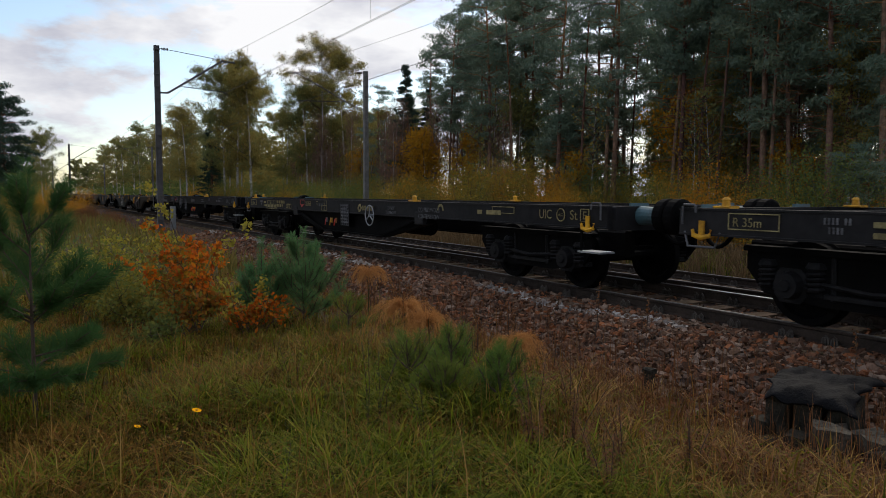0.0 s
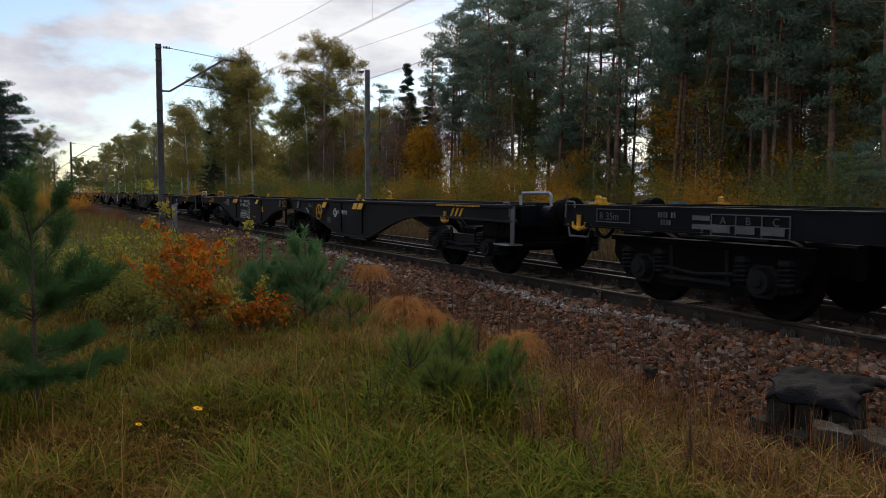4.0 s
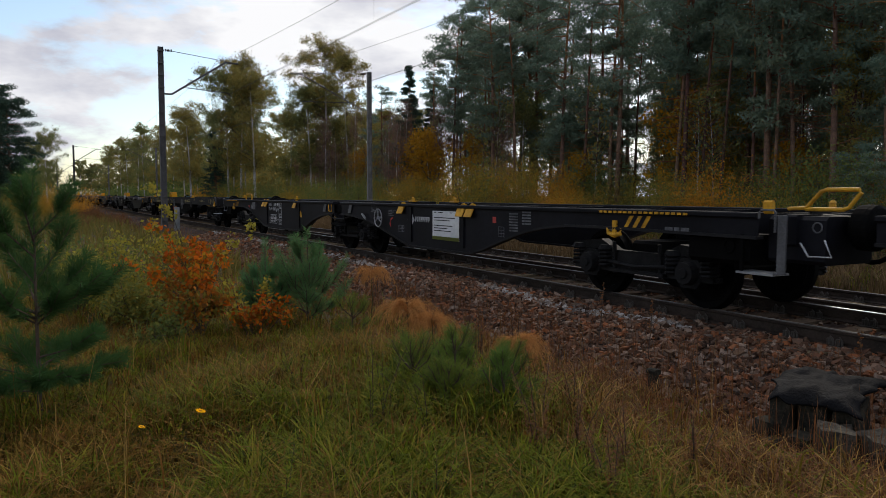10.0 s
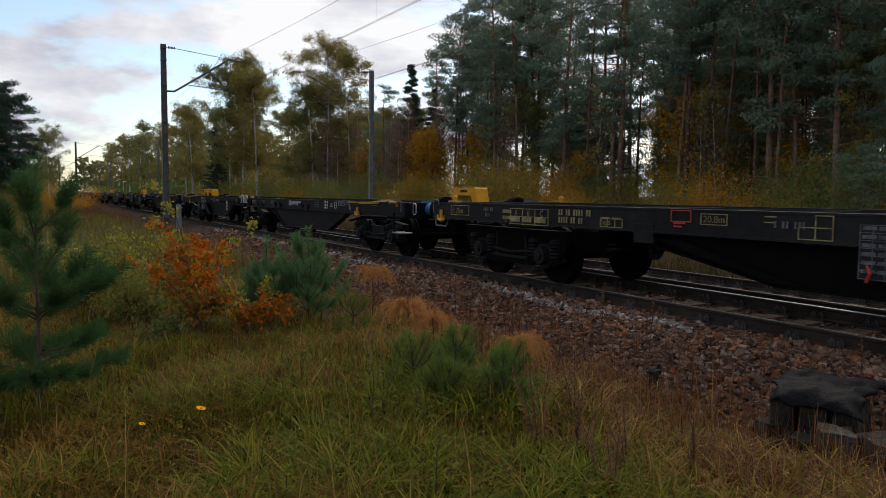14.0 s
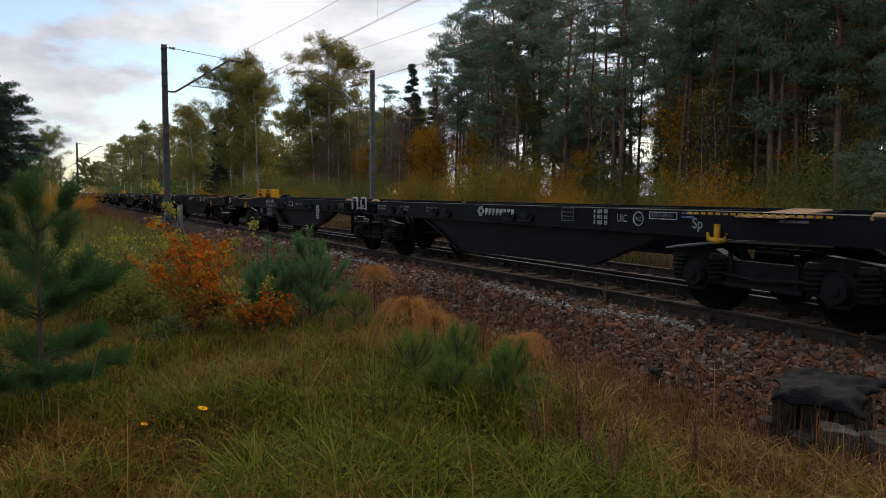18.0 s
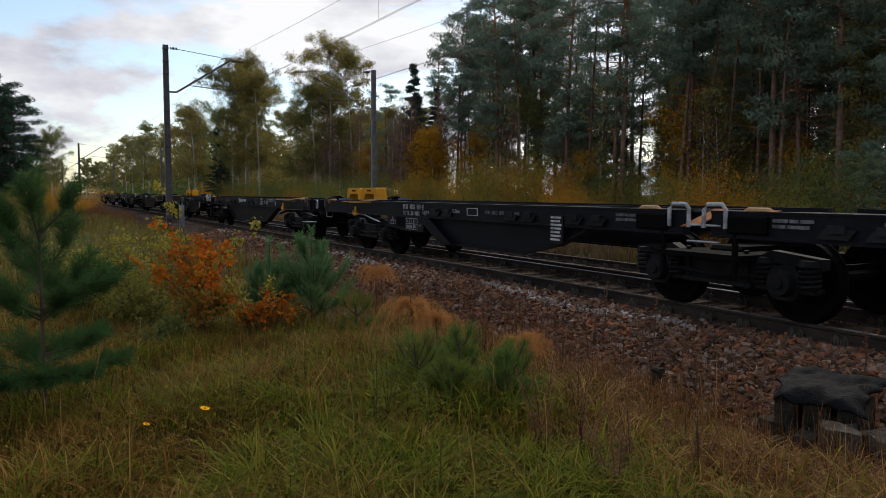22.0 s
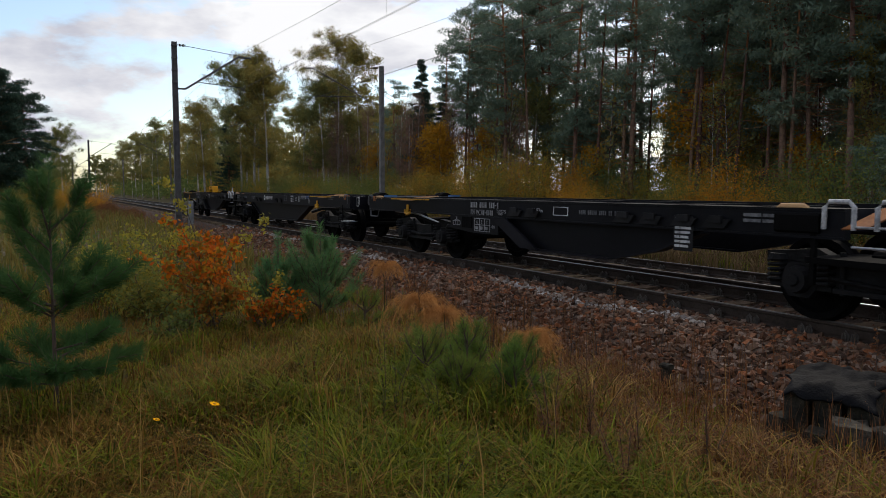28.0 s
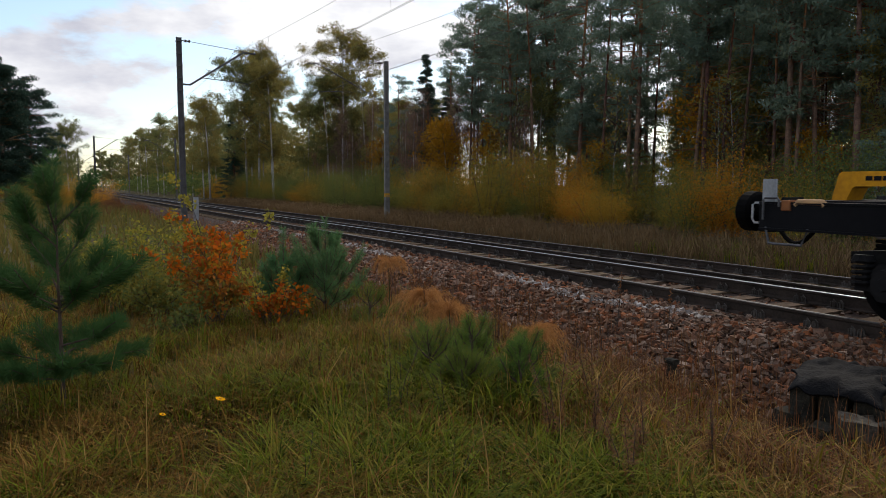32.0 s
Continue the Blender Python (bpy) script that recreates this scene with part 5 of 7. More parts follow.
        part("lock_tube", Geo().tube([(j + s * 0.62, -SIDE + 0.05, DECK - 0.02), (j + s * 0.66, -SIDE + 0.05, DECK + 0.01), (j + s * 0.92, -SIDE + 0.05, DECK + 0.01), (j + s * 0.96, -SIDE + 0.05, DECK - 0.02)], 0.036, 8), TAN, w)
        part("hand_bar", Geo().tube([(j - 0.10, -SIDE - 0.03, 1.0 - 0.19 * (s < 0)), (j + 0.36, -SIDE - 0.03, 1.0 - 0.19 * (s < 0))], 0.014, 6), WHITE if s > 0 else GALV, w)
        for i in range(3):
            part("brake_pipe", Geo().tube([(X(1.2), -SIDE + 0.15, 0.86 - 0.04 * i), (X(2.4), -SIDE + 0.1, 0.84 - 0.03 * i), (X(3.1), -SIDE + 0.08, 0.74 - 0.03 * i), (X(3.3), -SIDE + 0.1, 0.70)], 0.018, 6), GALV if i == 0 else BLACKSTEEL, w)
        # painted data
        if s < 0:
            xa = a + (4.0 if last else 4.7)
            m = DULLWHITE if last else PALEGREY
            numerals("0000 0000 000-0", 0.135, w, xa, 1.03, m)
            lettering("RIV MC", 0.13, m, w, xa, 0.905, width=0.34)
            numerals("00-0000", 0.12, w, xa + 0.37, 0.905, m)
            lettering("Sggrs", 0.13, m, w, xa + 0.86, 0.95, width=0.28)
            xt = a + 4.84
            frame_box(w, xt, 0.62, 0.50, 0.22, 3, 2, m)
            for i, ch in enumerate("ABC"):
                lettering(ch, 0.09, m, w, xt + 0.05 + 0.165 * i, 0.75)
            bars([[0.2, 0.12, 0.2, 0.12, 0.25]], w, xt + 0.03, 0.64, 0.45, 0.062, m, fill=0.9)
            lettering("**", 0.14, m, w, xt + 0.56, 0.64)
            frame_box(w, a + 4.06, 0.70, 0.26, 0.075, 3, 1, m)
            bars([[0.05, 0.0, 0.0]], w, a + 4.18, 0.79, 0.5, 0.06, m, fill=1.0)
            bars([[1.0]], w, a + 4.12, 0.785, 0.14, 0.012, m, fill=1.0)
        m = WHITE
        if s > 0:
            for dx, bw in ((1.0, 0.5), (2.15, 0.45), (3.3, 0.5)):
                bars([[0.35, 0.04, 0.2, 0.04, 0.3], [0.3, 0.04, 0.5]], w, j + dx, 0.98, bw, 0.12, DULLWHITE, fill=0.6)
            o = (0.3, 0.5, 0.17, -0.1, 0.0, -0.1)[seed]
            xl = 4.75 + (0.3, 0.5, 0.57, -0.1, 0.0, -0.28)[seed]
            logo(w, xl, 1.06, 0.09, m)
            brand_bars(w, xl + 0.14, 1.0, 0.88, 0.11, m)
            frame_box(w, 6.95 + o, 0.98, 0.26, 0.18, 1, 3, DULLWHITE)
            for i in range(3):
                numerals("0 000 00", 0.075, w, 7.65 + o, 1.10 - 0.075 * i, m)
            lettering("UIC", 0.14, m, w, 8.10 + o, 1.0, width=0.19)
            part("painted_ring", Geo().ring_wheel((8.49 + o, -SIDE - 0.002, 1.05), 0.085, 0.007, 20), m, w)
            lettering("RC", 0.07, m, w, 8.44 + o, 1.025, width=0.1)
            frame_box(w, 8.68 + o, 1.06, 0.44, 0.08, material=m)
            bars([[0.1, 0.04, 0.3, 0.04, 0.2, 0.04, 0.2]], w, 8.71 + o, 1.08, 0.38, 0.045, DULLWHITE, fill=0.9)
            bars([[0.4, 0.05, 0.4], [0.2, 0.05, 0.5]], w, 9.2 + o, 1.06, 0.24, 0.09, BLUEPRINT, fill=0.5)
            lettering("Sp", 0.17, m, w, 9.36 + o, 0.97, width=0.15)
            bars([[0.3, 0.03, 0.4, 0.03, 0.2], [0.4, 0.03, 0.3]], w, 11.0, 1.05, 0.45, 0.10, DULLWHITE, fill=0.5)
        else:
            numerals("0000 00000 0000 00 0000000", 0.085, w, -4.9, 1.0)
            bars([[0.5, 0.04, 0.4], [0.5, 0.04, 0.3]], w, j - 1.35, 0.98, 0.45, 0.12, DULLWHITE, fill=0.6)
            if not last:
                board = part("label_board", Geo().box(-3.1, -2.8, -SIDE - 0.006, -SIDE + 0.002, 0.62, 1.04), GREYPAINT, w)
                bars([[0.3, 0.05, 0.6], [0.3, 0.05, 0.5], [0.3, 0.05, 0.65], [0.3, 0.05, 0.6], [0.3, 0.05, 0.5], [0.3, 0.05, 0.6], [0.3, 0.05, 0.5]], board, -3.08, 0.64, 0.25, 0.38, WHITE, y=-SIDE - 0.006, fill=0.55)
            lettering("12,93m", 0.09, m, w, -6.05, 1.0, width=0.28)
            frame_box(w, -5.5, 0.97, 0.34, 0.12, material=m)
    for x in (-e, e):
        end_beam(w, x, BLACK)
    for s in (-1, 1):
        x = s * (e + 0.06)
        part("end_handle", Geo().tube([(x, -1.28, 0.93), (x, -1.28, 1.13), (x + s * 0.03, -1.28, 1.15), (x + s * 0.12, -1.28, 1.15), (x + s * 0.15, -1.28, 1.13), (x + s * 0.15, -1.28, 0.97), (x + s * 0.12, -1.28, 0.93), (x + s * 0.04, -1.28, 0.93)], 0.013, 7), WHITE, w, "white bent grab handle")
        part("lock_tube", Geo().tube([(s * (e - 0.75), -SIDE + 0.03, DECK - 0.03), (s * (e - 0.72), -SIDE + 0.03, DECK), (s * (e - 0.45), -SIDE + 0.03, DECK), (s * (e - 0.42), -SIDE + 0.03, DECK - 0.03)], 0.034, 8), TAN, w)
        part("lock_block", Geo().box(s * (e - 0.33) - 0.05, s * (e - 0.33) + 0.05, -SIDE - 0.01, -SIDE + 0.12, DECK - 0.09, DECK + 0.02, 0.01), RUSTPLATE, w)
    buffers(w, e, 1, GREYPAINT if seed % 2 else BLUE)
    buffers(w, -e, -1, BLUE if not last else GREYPAINT)
    if seed == 3:
        handwheel(w, -6.1, 0.80, 0.22, STEELGREY, -SIDE + 0.1)
    part("joint_gangway", Geo().box(j - 0.6, j + 0.6, -SIDE, -0.6, 0.62, 0.68).box(j - 0.55, j - 0.5, -SIDE, -SIDE + 0.05, 0.4, 0.95).box(j + 0.5, j + 0.55, -SIDE, -SIDE + 0.05, 0.4, 0.95), BLACKSTEEL, w)
    if last:
        part("tail_marker", Geo().box(-e + 0.02, -e + 0.16, 1.19, 1.212, DECK + 0.02, DECK + 0.26, 0.004), WHITE, w, "white tail marker board")
    lift(w, 0.06)
    TRAIN.append(w)
    return w


flat_wagon(-12.9, 6.7, "dark four-axle container flat wagon with yellow hooks", GREYPAINT, GALV, True, YELLOW, 1, 1.6, -1.0)
flat_wagon(6.7, 26.1, "faded dark grey four-axle container flat wagon, empty", GREYPAINT, GALV, True, YELLOW, 2, 1.6, -1.0)
flat_wagon(26.1, 45.8, "black four-axle container flat wagon with yellow locks", BLACK, STEELGREY, True, YELLOW, 3, -1.35, 1.3)
arched_wagon(45.8, 70.7, "black articulated container wagon with yellow lock flaps", True, 4, wheel=(3.2, YELLOW))
arched_wagon(70.7, 96.8, "dull black articulated container wagon with a brown board", False, 5, plate=(4.25, 0.97, BROWN, DULLWHITE), wheel=(-3.1, DULLWHITE), disc=True)
arched_wagon(96.8, 122.4, "black articulated container wagon with a white notice board", True, 6, plate=(5.04, 0.98, BOARDWHITE, GREENLEAF), wheel=(2.7, PALEGREY))
flat_wagon(122.4, 142.2, "weathered dark four-axle flat wagon with a pale handwheel", GREYPAINT, DULLWHITE, True, YELLOW, 7, 1.9, -0.6)
JOINTS = (142.2, 168.8, 195.4, 222.2, 248.7, 275.2, 301.5)
for i in range(6):
    trestle_wagon(JOINTS[i], JOINTS[i + 1], "black articulated container wagon with yellow end trestles", i, i == 5)


def motions():
    """The train rolls past at a steady speed, its wheels turning with it."""
    for w in TRAIN:
        q = w["q"]
        walk(w, [(t, pose(-q + SPEED * t, Y1, 0)) for t in (0.0, 8.0, 16.0, 24.0, 32.0)])
        del w["q"]
    first = WHEELSETS[0]
    step = 1.0 / FPS
    walk(first, [(i * step, Matrix.Rotation(SPEED * i * step / 0.46, 4, "Y")) for i in range(32 * FPS + 1)])
    for w in WHEELSETS[1:]:
        w.rotation_mode = "QUATERNION"
        w.animation_data_create()
        w.animation_data.action = first.animation_data.action
        w.animation_data.action_slot = first.animation_data.action_slot


# ---- trees and shrubs ----
def limb(g, rng, base, d, length, r, bends=3, n=5):
    pts, rad = [Vector(base)], [r]
    d = Vector(d).normalized()
    for i in range(bends):
        d = (d + Vector(rng.normal(size=3)) * 0.16).normalized()
        pts.append(pts[-1] + d * length / bends)
        rad.append(r * (1 - 0.75 * (i + 1) / bends))
    g.tube(pts, rad, n)
    return pts


def needle_clumps(rng, tips, count, spread, length, width, flat=0.6):
    """Needle tufts round branch tips, as many thin leaves."""
    tips = np.repeat(np.array(tips), count, 0)
    n = len(tips)
    d = unit(rng, n)
    c = tips + d * spread * rng.random((n, 1)) ** 0.5 * np.array([1, 1, flat])
    u = unit(rng, n) + np.array([0, 0, 0.35])
    u = u / np.linalg.norm(u, axis=1)[:, None]
    w = np.cross(u, unit(rng, n))
    w /= np.linalg.norm(w, axis=1)[:, None] + 1e-6
    s = rng.uniform(0.6, 1.25, (n, 1))
    return c, u * length * s, w * width * s


def pine_mesh(seed, height, crown_from, radius, tips_n=54, per=44, narrow=False, stem=0.13, needles=None):
    """A tall forest pine: straight trunk, dead stubs, an uneven crown."""
    rng = np.random.default_rng(seed)
    trunk, limbs, tips = Geo(), Geo(), []
    pts, rad = [], []
    lx, ly = rng.normal(size=2) * 0.45
    for i in range(9):
        k = i / 8
        pts.append((lx * k * k + 0.06 * math.sin(5 * k + seed), ly * k * k + 0.06 * math.cos(4 * k), height * 0.97 * k - 0.2))
        rad.append(stem * (1 - k) ** 0.8 + 0.015)
    cut = 5
    trunk.tube(pts[:cut + 1], rad[:cut + 1], 9)
    limbs.tube(pts[cut:], rad[cut:], 7)
    for i in range(14):
        z = height * rng.uniform(min(0.22, crown_from * 0.5), crown_from)
        a = rng.random() * 6.28
        k = z / height
        limb(limbs, rng, (lx * k * k, ly * k * k, z), (math.cos(a), math.sin(a), rng.uniform(-0.3, 0.35)), rng.uniform(0.4, 1.6), 0.022, 3, 4)
    for i in range(tips_n):
        k = crown_from + (1 - crown_from) * rng.random() ** 0.95
        a = rng.random() * 6.28
        prof = math.sin(math.pi * min(1.0, (1.02 - k) / (1.02 - crown_from)) ** 0.75) * 0.75 + 0.28
        if narrow:
            prof = (1.04 - k) / (1.04 - crown_from)
        L = radius * prof * rng.uniform(0.35, 1.1)
        base = (lx * k * k, ly * k * k, height * k - 0.1 * L)
        e = limb(limbs, rng, base, (math.cos(a), math.sin(a), rng.uniform(-0.15, 0.5) if not narrow else -0.2), L, 0.028, 3, 4)
        tips += [tuple(e[-1]), tuple(e[-2] * 0.5 + e[-1] * 0.5)]
        if rng.random() < 0.7:
            tips.append(tuple(e[-2]))
    c, u, w = needle_clumps(rng, tips, per, 0.58 if not narrow else 0.36, 0.12, 0.030, 0.42)
    return trunk.mesh("trunk", BARK, True), limbs.mesh("limbs", REDBARK, True), quads(c, u, w, "crown", needles or (DARKNEEDLE if narrow else NEEDLE))


def leaf_tree_mesh(seed, height, radius, leaf_mat, bark_mat, leaves=4200, size=0.066, low=0.28, stem=0.11):
    """A slender broadleaved tree with rising limbs and thinning leaves in loose clumps."""
    rng = np.random.default_rng(seed)
    trunk, limbs, tips = Geo(), Geo(), []
    bend = rng.normal(size=2) * 0.5
    pts = [(bend[0] * k * k, bend[1] * k * k, height * 0.95 * k - 0.2) for k in np.linspace(0, 1, 8)]
    trunk.tube(pts, [stem * (1 - k) ** 0.9 + 0.012 for k in np.linspace(0, 1, 8)], 8)
    for i in range(46):
        k = low + (0.97 - low) * rng.random()
        a = rng.random() * 6.28
        L = radius * (0.35 + 0.9 * math.sin(math.pi * (k - low + 0.12) / (1.12 - low))) * rng.uniform(0.35, 1.3)
        e = limb(limbs, rng, (bend[0] * k * k, bend[1] * k * k, height * 0.95 * k), (math.cos(a), math.sin(a), rng.uniform(0.3, 1.1)), L, 0.03, 4, 4)
        tips += [tuple(p) for p in e[2:]] + [tuple(e[-1])]
    tips = np.array(tips)
    pick = tips[rng.integers(0, len(tips), leaves)]
    c = pick + rng.normal(size=(leaves, 3)) * np.array([0.27, 0.27, 0.20])
    u = unit(rng, leaves)
    w = np.cross(u, unit(rng, leaves))
    w /= np.linalg.norm(w, axis=1)[:, None] + 1e-6
    s = rng.uniform(0.6, 1.3, (leaves, 1)) * size
    return trunk.mesh("trunk", bark_mat, True), limbs.mesh("limbs", TWIG, True), quads(c, u * s, w * s * 0.75, "crown", leaf_mat)


def bush_mesh(seed, height, radius, leaf_mat, leaves=1300, size=0.036):
    rng = np.random.default_rng(seed)
    stems, tips = Geo(), []
    for i in range(9):
        a = rng.random() * 6.28
        e = limb(stems, rng, (0.15 * math.cos(a), 0.15 * math.sin(a), -0.1), (0.45 * math.cos(a) * radius / height * 2, 0.45 * math.sin(a) * radius / height * 2, 1), height * rng.uniform(0.6, 1.05), 0.022, 5, 4)
        tips += [tuple(p) for p in e[1:]]
    tips = np.array(tips)
    pick = tips[rng.integers(0, len(tips), leaves)]
    c = pick + rng.normal(size=(leaves, 3)) * np.array([radius * 0.28, radius * 0.28, height * 0.10])
    c[:, 2] = np.maximum(c[:, 2], 0.1)
    u = unit(rng, leaves)
    w = np.cross(u, unit(rng, leaves))
    w /= np.linalg.norm(w, axis=1)[:, None] + 1e-6
    s = rng.uniform(0.6, 1.3, (leaves, 1)) * size
    return stems.mesh("stem", TWIG, True), None, quads(c, u * s, w * s * 0.8, "leaves", leaf_mat)


def plant_thing(kind, meshes, names, x, y, rz, sc, label, group, z=None, category="tree"):
    t = tagged(new(kind), label, category, group)
    t.matrix_basis = pose(x, y, ground_z(x, y) if z is None else z, 0, 0, rz) @ Matrix.Diagonal((sc, sc, sc, 1))
    for nm, me in zip(names, meshes):
        if me is not None:
            o = new(nm, me)
            o.parent = t
    return t


def twiggy_mesh(seed, height):
    """A thin, leafless young birch: white stem and a haze of reddish twigs."""
    rng = np.random.default_rng(seed)
    trunk, limbs, tips = Geo(), Geo(), []
    pts = [(0.25 * k * k, 0.1 * math.sin(3 * k), height * k - 0.2) for k in np.linspace(0, 1, 7)]
    trunk.tube(pts, [0.045 * (1 - k) + 0.008 for k in np.linspace(0, 1, 7)], 7)
    for i in range(36):
        k = rng.uniform(0.25, 0.97)
        a = rng.random() * 6.28
        e = limb(limbs, rng, (0.25 * k * k, 0.1 * math.sin(3 * k), height * k), (math.cos(a), math.sin(a), rng.uniform(0.6, 1.6)), 1.5 * (1.1 - k) + 0.5, 0.012, 4, 4)
        tips += [tuple(p) for p in e[1:]]
    tips = np.array(tips)
    n = 1500
    c = tips[rng.integers(0, len(tips), n)] + rng.normal(size=(n, 3)) * 0.2
    u = unit(rng, n) * np.array([0.6, 0.6, 1.0]) + np.array([0, 0, 0.5])
    u = u / np.linalg.norm(u, axis=1)[:, None] * rng.uniform(0.12, 0.32, (n, 1))
    w = np.cross(u, unit(rng, n))
    w = w / np.linalg.norm(w, axis=1)[:, None] * 0.009
    return trunk.mesh("trunk", BIRCHBARK, True), limbs.mesh("limbs", TWIG, True), quads(c, u, w, "twigs", PINKTWIG)


NT = ("trunk", "limb", "crown")
PINES = [pine_mesh(10 + i, h, c, r, 52, 54, False, s) for i, (h, c, r, s) in enumerate(((14.5, 0.31, 2.4, 0.125), (15.5, 0.44, 2.2, 0.105), (14, 0.26, 2.4, 0.125), (16, 0.46, 2.1, 0.095), (15, 0.34, 2.5, 0.13)))]
PINES += [pine_mesh(17, 13.5, 0.66, 1.4, 16, 52, False, 0.075), pine_mesh(18, 13.0, 0.68, 1.3, 14, 52, False, 0.06), pine_mesh(19, 12.5, 0.62, 1.5, 17, 50, False, 0.09)]
# field pines, in darker needles than the forest pines
BUSHY = [pine_mesh(20 + i, h, 0.16, 2.6, 120, 80, False, 0.13, DARKNEEDLE) for i, h in enumerate((11.0, 9.5))]
YOUNGPINE = [pine_mesh(25 + i, h, 0.12, 1.5, 52, 44, False, 0.05) for i, h in enumerate((6.5, 5.0))]
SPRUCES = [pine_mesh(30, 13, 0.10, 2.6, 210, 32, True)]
BIRCHES = [leaf_tree_mesh(40 + i, h, r, BIRCHLEAF, BIRCHBARK, n) for i, (h, r, n) in enumerate(((15, 2.9, 16500), (13, 2.5, 14000), (16, 3.1, 17500)))]
BARE = [leaf_tree_mesh(50 + i, h, 1.6, BIRCHLEAF, BIRCHBARK, 500, 0.09, 0.4, 0.035) for i, h in enumerate((11, 9))]
GOLDEN = [leaf_tree_mesh(54, 7.0, 1.7, GOLDLEAF, BIRCHBARK, 3000, 0.085, 0.3, 0.05)]
TWIGGY = [twiggy_mesh(56, 8.5), twiggy_mesh(57, 7.0)]
DISTANT = [leaf_tree_mesh(58, 14, 2.9, BIRCHLEAF, BIRCHBARK, 1500, 0.26)]
BUSHES = [bush_mesh(60 + i, h, r, m, n) for i, (h, r, m, n) in enumerate(((3.2, 1.6, SHRUBLEAF, 7000), (2.4, 1.5, SHRUBLEAF, 5600), (3.6, 1.7, GREENLEAF, 7000), (2.2, 1.5, GREENLEAF, 5400), (4.0, 1.5, SHRUBLEAF, 6800)))]
RUSTBUSH = bush_mesh(63, 2.2, 1.5, RUSTWEED, 4800)
PINE_LABEL = "tall forest pine with a bare reddish trunk"
BIRCH_LABEL = "slender white-barked birch with thinning yellow leaves"


def forest():
    rng = random.Random(5)
    # the tall pines behind the second track
    spots = [(-44.5, 26.0, 1, 0.93), (-58.7, 27.0, 2, 0.82), (-27.3, 25.5, 4, 1.05), (-31.9, 25.5, 0, 1.05), (-23.7, 25.5, 3, 1.0), (-22.8, 25.2, 1, 1.05), (-18.9, 25.5, 2, 1.1), (-17.9, 25.8, 3, 0.95), (-16.1, 25.4, 4, 1.0), (-21.5, 27.5, 0, 1.0), (-37.0, 27.5, 2, 1.1), (-40.5, 29.0, 4, 1.05)]
    spots += [(-14.8, 26.5, 0, 1.0), (-15.6, 28.5, 2, 1.05), (-17.5, 29.5, 4, 1.0), (-19.2, 28.0, 0, 1.1), (-16.8, 27.2, 2, 0.95), (-14.2, 25.3, 4, 0.95)]
    middle = [(-r * y, y, k, sc) for r, y, k, sc in ((1.12, 29.0, 0, 1.05), (1.22, 32.5, 2, 1.1), (1.35, 28.5, 4, 1.0), (1.42, 33.0, 1, 1.1), (1.52, 29.5, 0, 1.05), (1.62, 31.5, 2, 1.05), (1.70, 28.0, 3, 1.05), (1.05, 34.5, 4, 1.1), (1.28, 36.0, 0, 1.15), (1.58, 35.0, 4, 1.1))]
    spots += middle
    tries = 0
    while len(spots) < 54 and tries < 8000:
        tries += 1
        ratio = rng.choice((0.3, 0.5, 0.6, 0.7, 0.8, 0.9, 1.0, 1.0, 1.3, 1.6)) + rng.uniform(-0.12, 0.12)
        y = 25 + (20 if ratio < 1.05 else 8.5) * rng.random()
        x = -ratio * y
        if all((x - p[0]) ** 2 + (y - p[1]) ** 2 > 6.5 for p in spots):
            spots.append((x, y, rng.choice((0, 1, 2, 3, 4, 1, 3)), rng.uniform(0.92, 1.2)))
    slim = 0
    while slim < 80:
        ratio = rng.choice((rng.uniform(0.5, 0.9), rng.uniform(0.52, 1.85)))
        y = 25 + (26 if ratio < 1.0 else 12) * rng.random()
        x = -y * ratio
        slim += 1
        spots.append((x, y, rng.choice((5, 6, 7)), rng.uniform(0.85, 1.15)))
    for x, y, k, s in spots:
        plant_thing("pine_tree", PINES[k], NT, x, y, rng.uniform(0, 360), s, PINE_LABEL, "forest pines")
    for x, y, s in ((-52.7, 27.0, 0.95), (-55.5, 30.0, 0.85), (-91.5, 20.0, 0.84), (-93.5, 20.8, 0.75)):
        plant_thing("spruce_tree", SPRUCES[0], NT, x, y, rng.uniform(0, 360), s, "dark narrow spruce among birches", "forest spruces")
    for x, y, k, s in ((-72.1, 27.0, 2, 1.20), (-70.0, 28.6, 0, 1.10), (-74.0, 26.0, 1, 1.12), (-83.5, 21.0, 0, 1.19), (-86.5, 20.3, 2, 1.10), (-80.5, 21.8, 1, 1.26), (-84.5, 22.8, 2, 1.08), (-78, 25, 1, 0.95), (-96.8, 18.0, 1, 1.08), (-104, 18.5, 0, 0.9), (-122, 18, 1, 1.0), (-136, 17.5, 0, 0.95), (-148, 18, 2, 0.85), (-160, 17.5, 1, 1.05), (-172, 17.5, 0, 0.95), (-185, 18, 2, 0.85), (-200, 17.5, 1, 0.95), (-212, 18, 0, 0.8),
                       (-100, 22, 0, 0.85), (-108, 21, 1, 0.95), (-118, 22, 2, 0.8), (-128, 21, 0, 0.85), (-140, 21, 1, 0.95), (-152, 20, 2, 0.8), (-165, 20, 0, 0.85), (-87.5, 22.5, 2, 0.98), (-91, 22, 1, 1.05), (-77, 27.5, 0, 0.95), (-75.5, 28.5, 2, 0.9),
                       (-95, 30, 2, 0.85), (-112, 28, 0, 0.9), (-132, 27, 2, 0.8), (-150, 26, 1, 0.9), (-175, 22, 1, 0.9), (-190, 20, 2, 0.8)):
        plant_thing("birch_tree", BIRCHES[k], NT, x, y, rng.uniform(0, 360), s, BIRCH_LABEL, "birches")
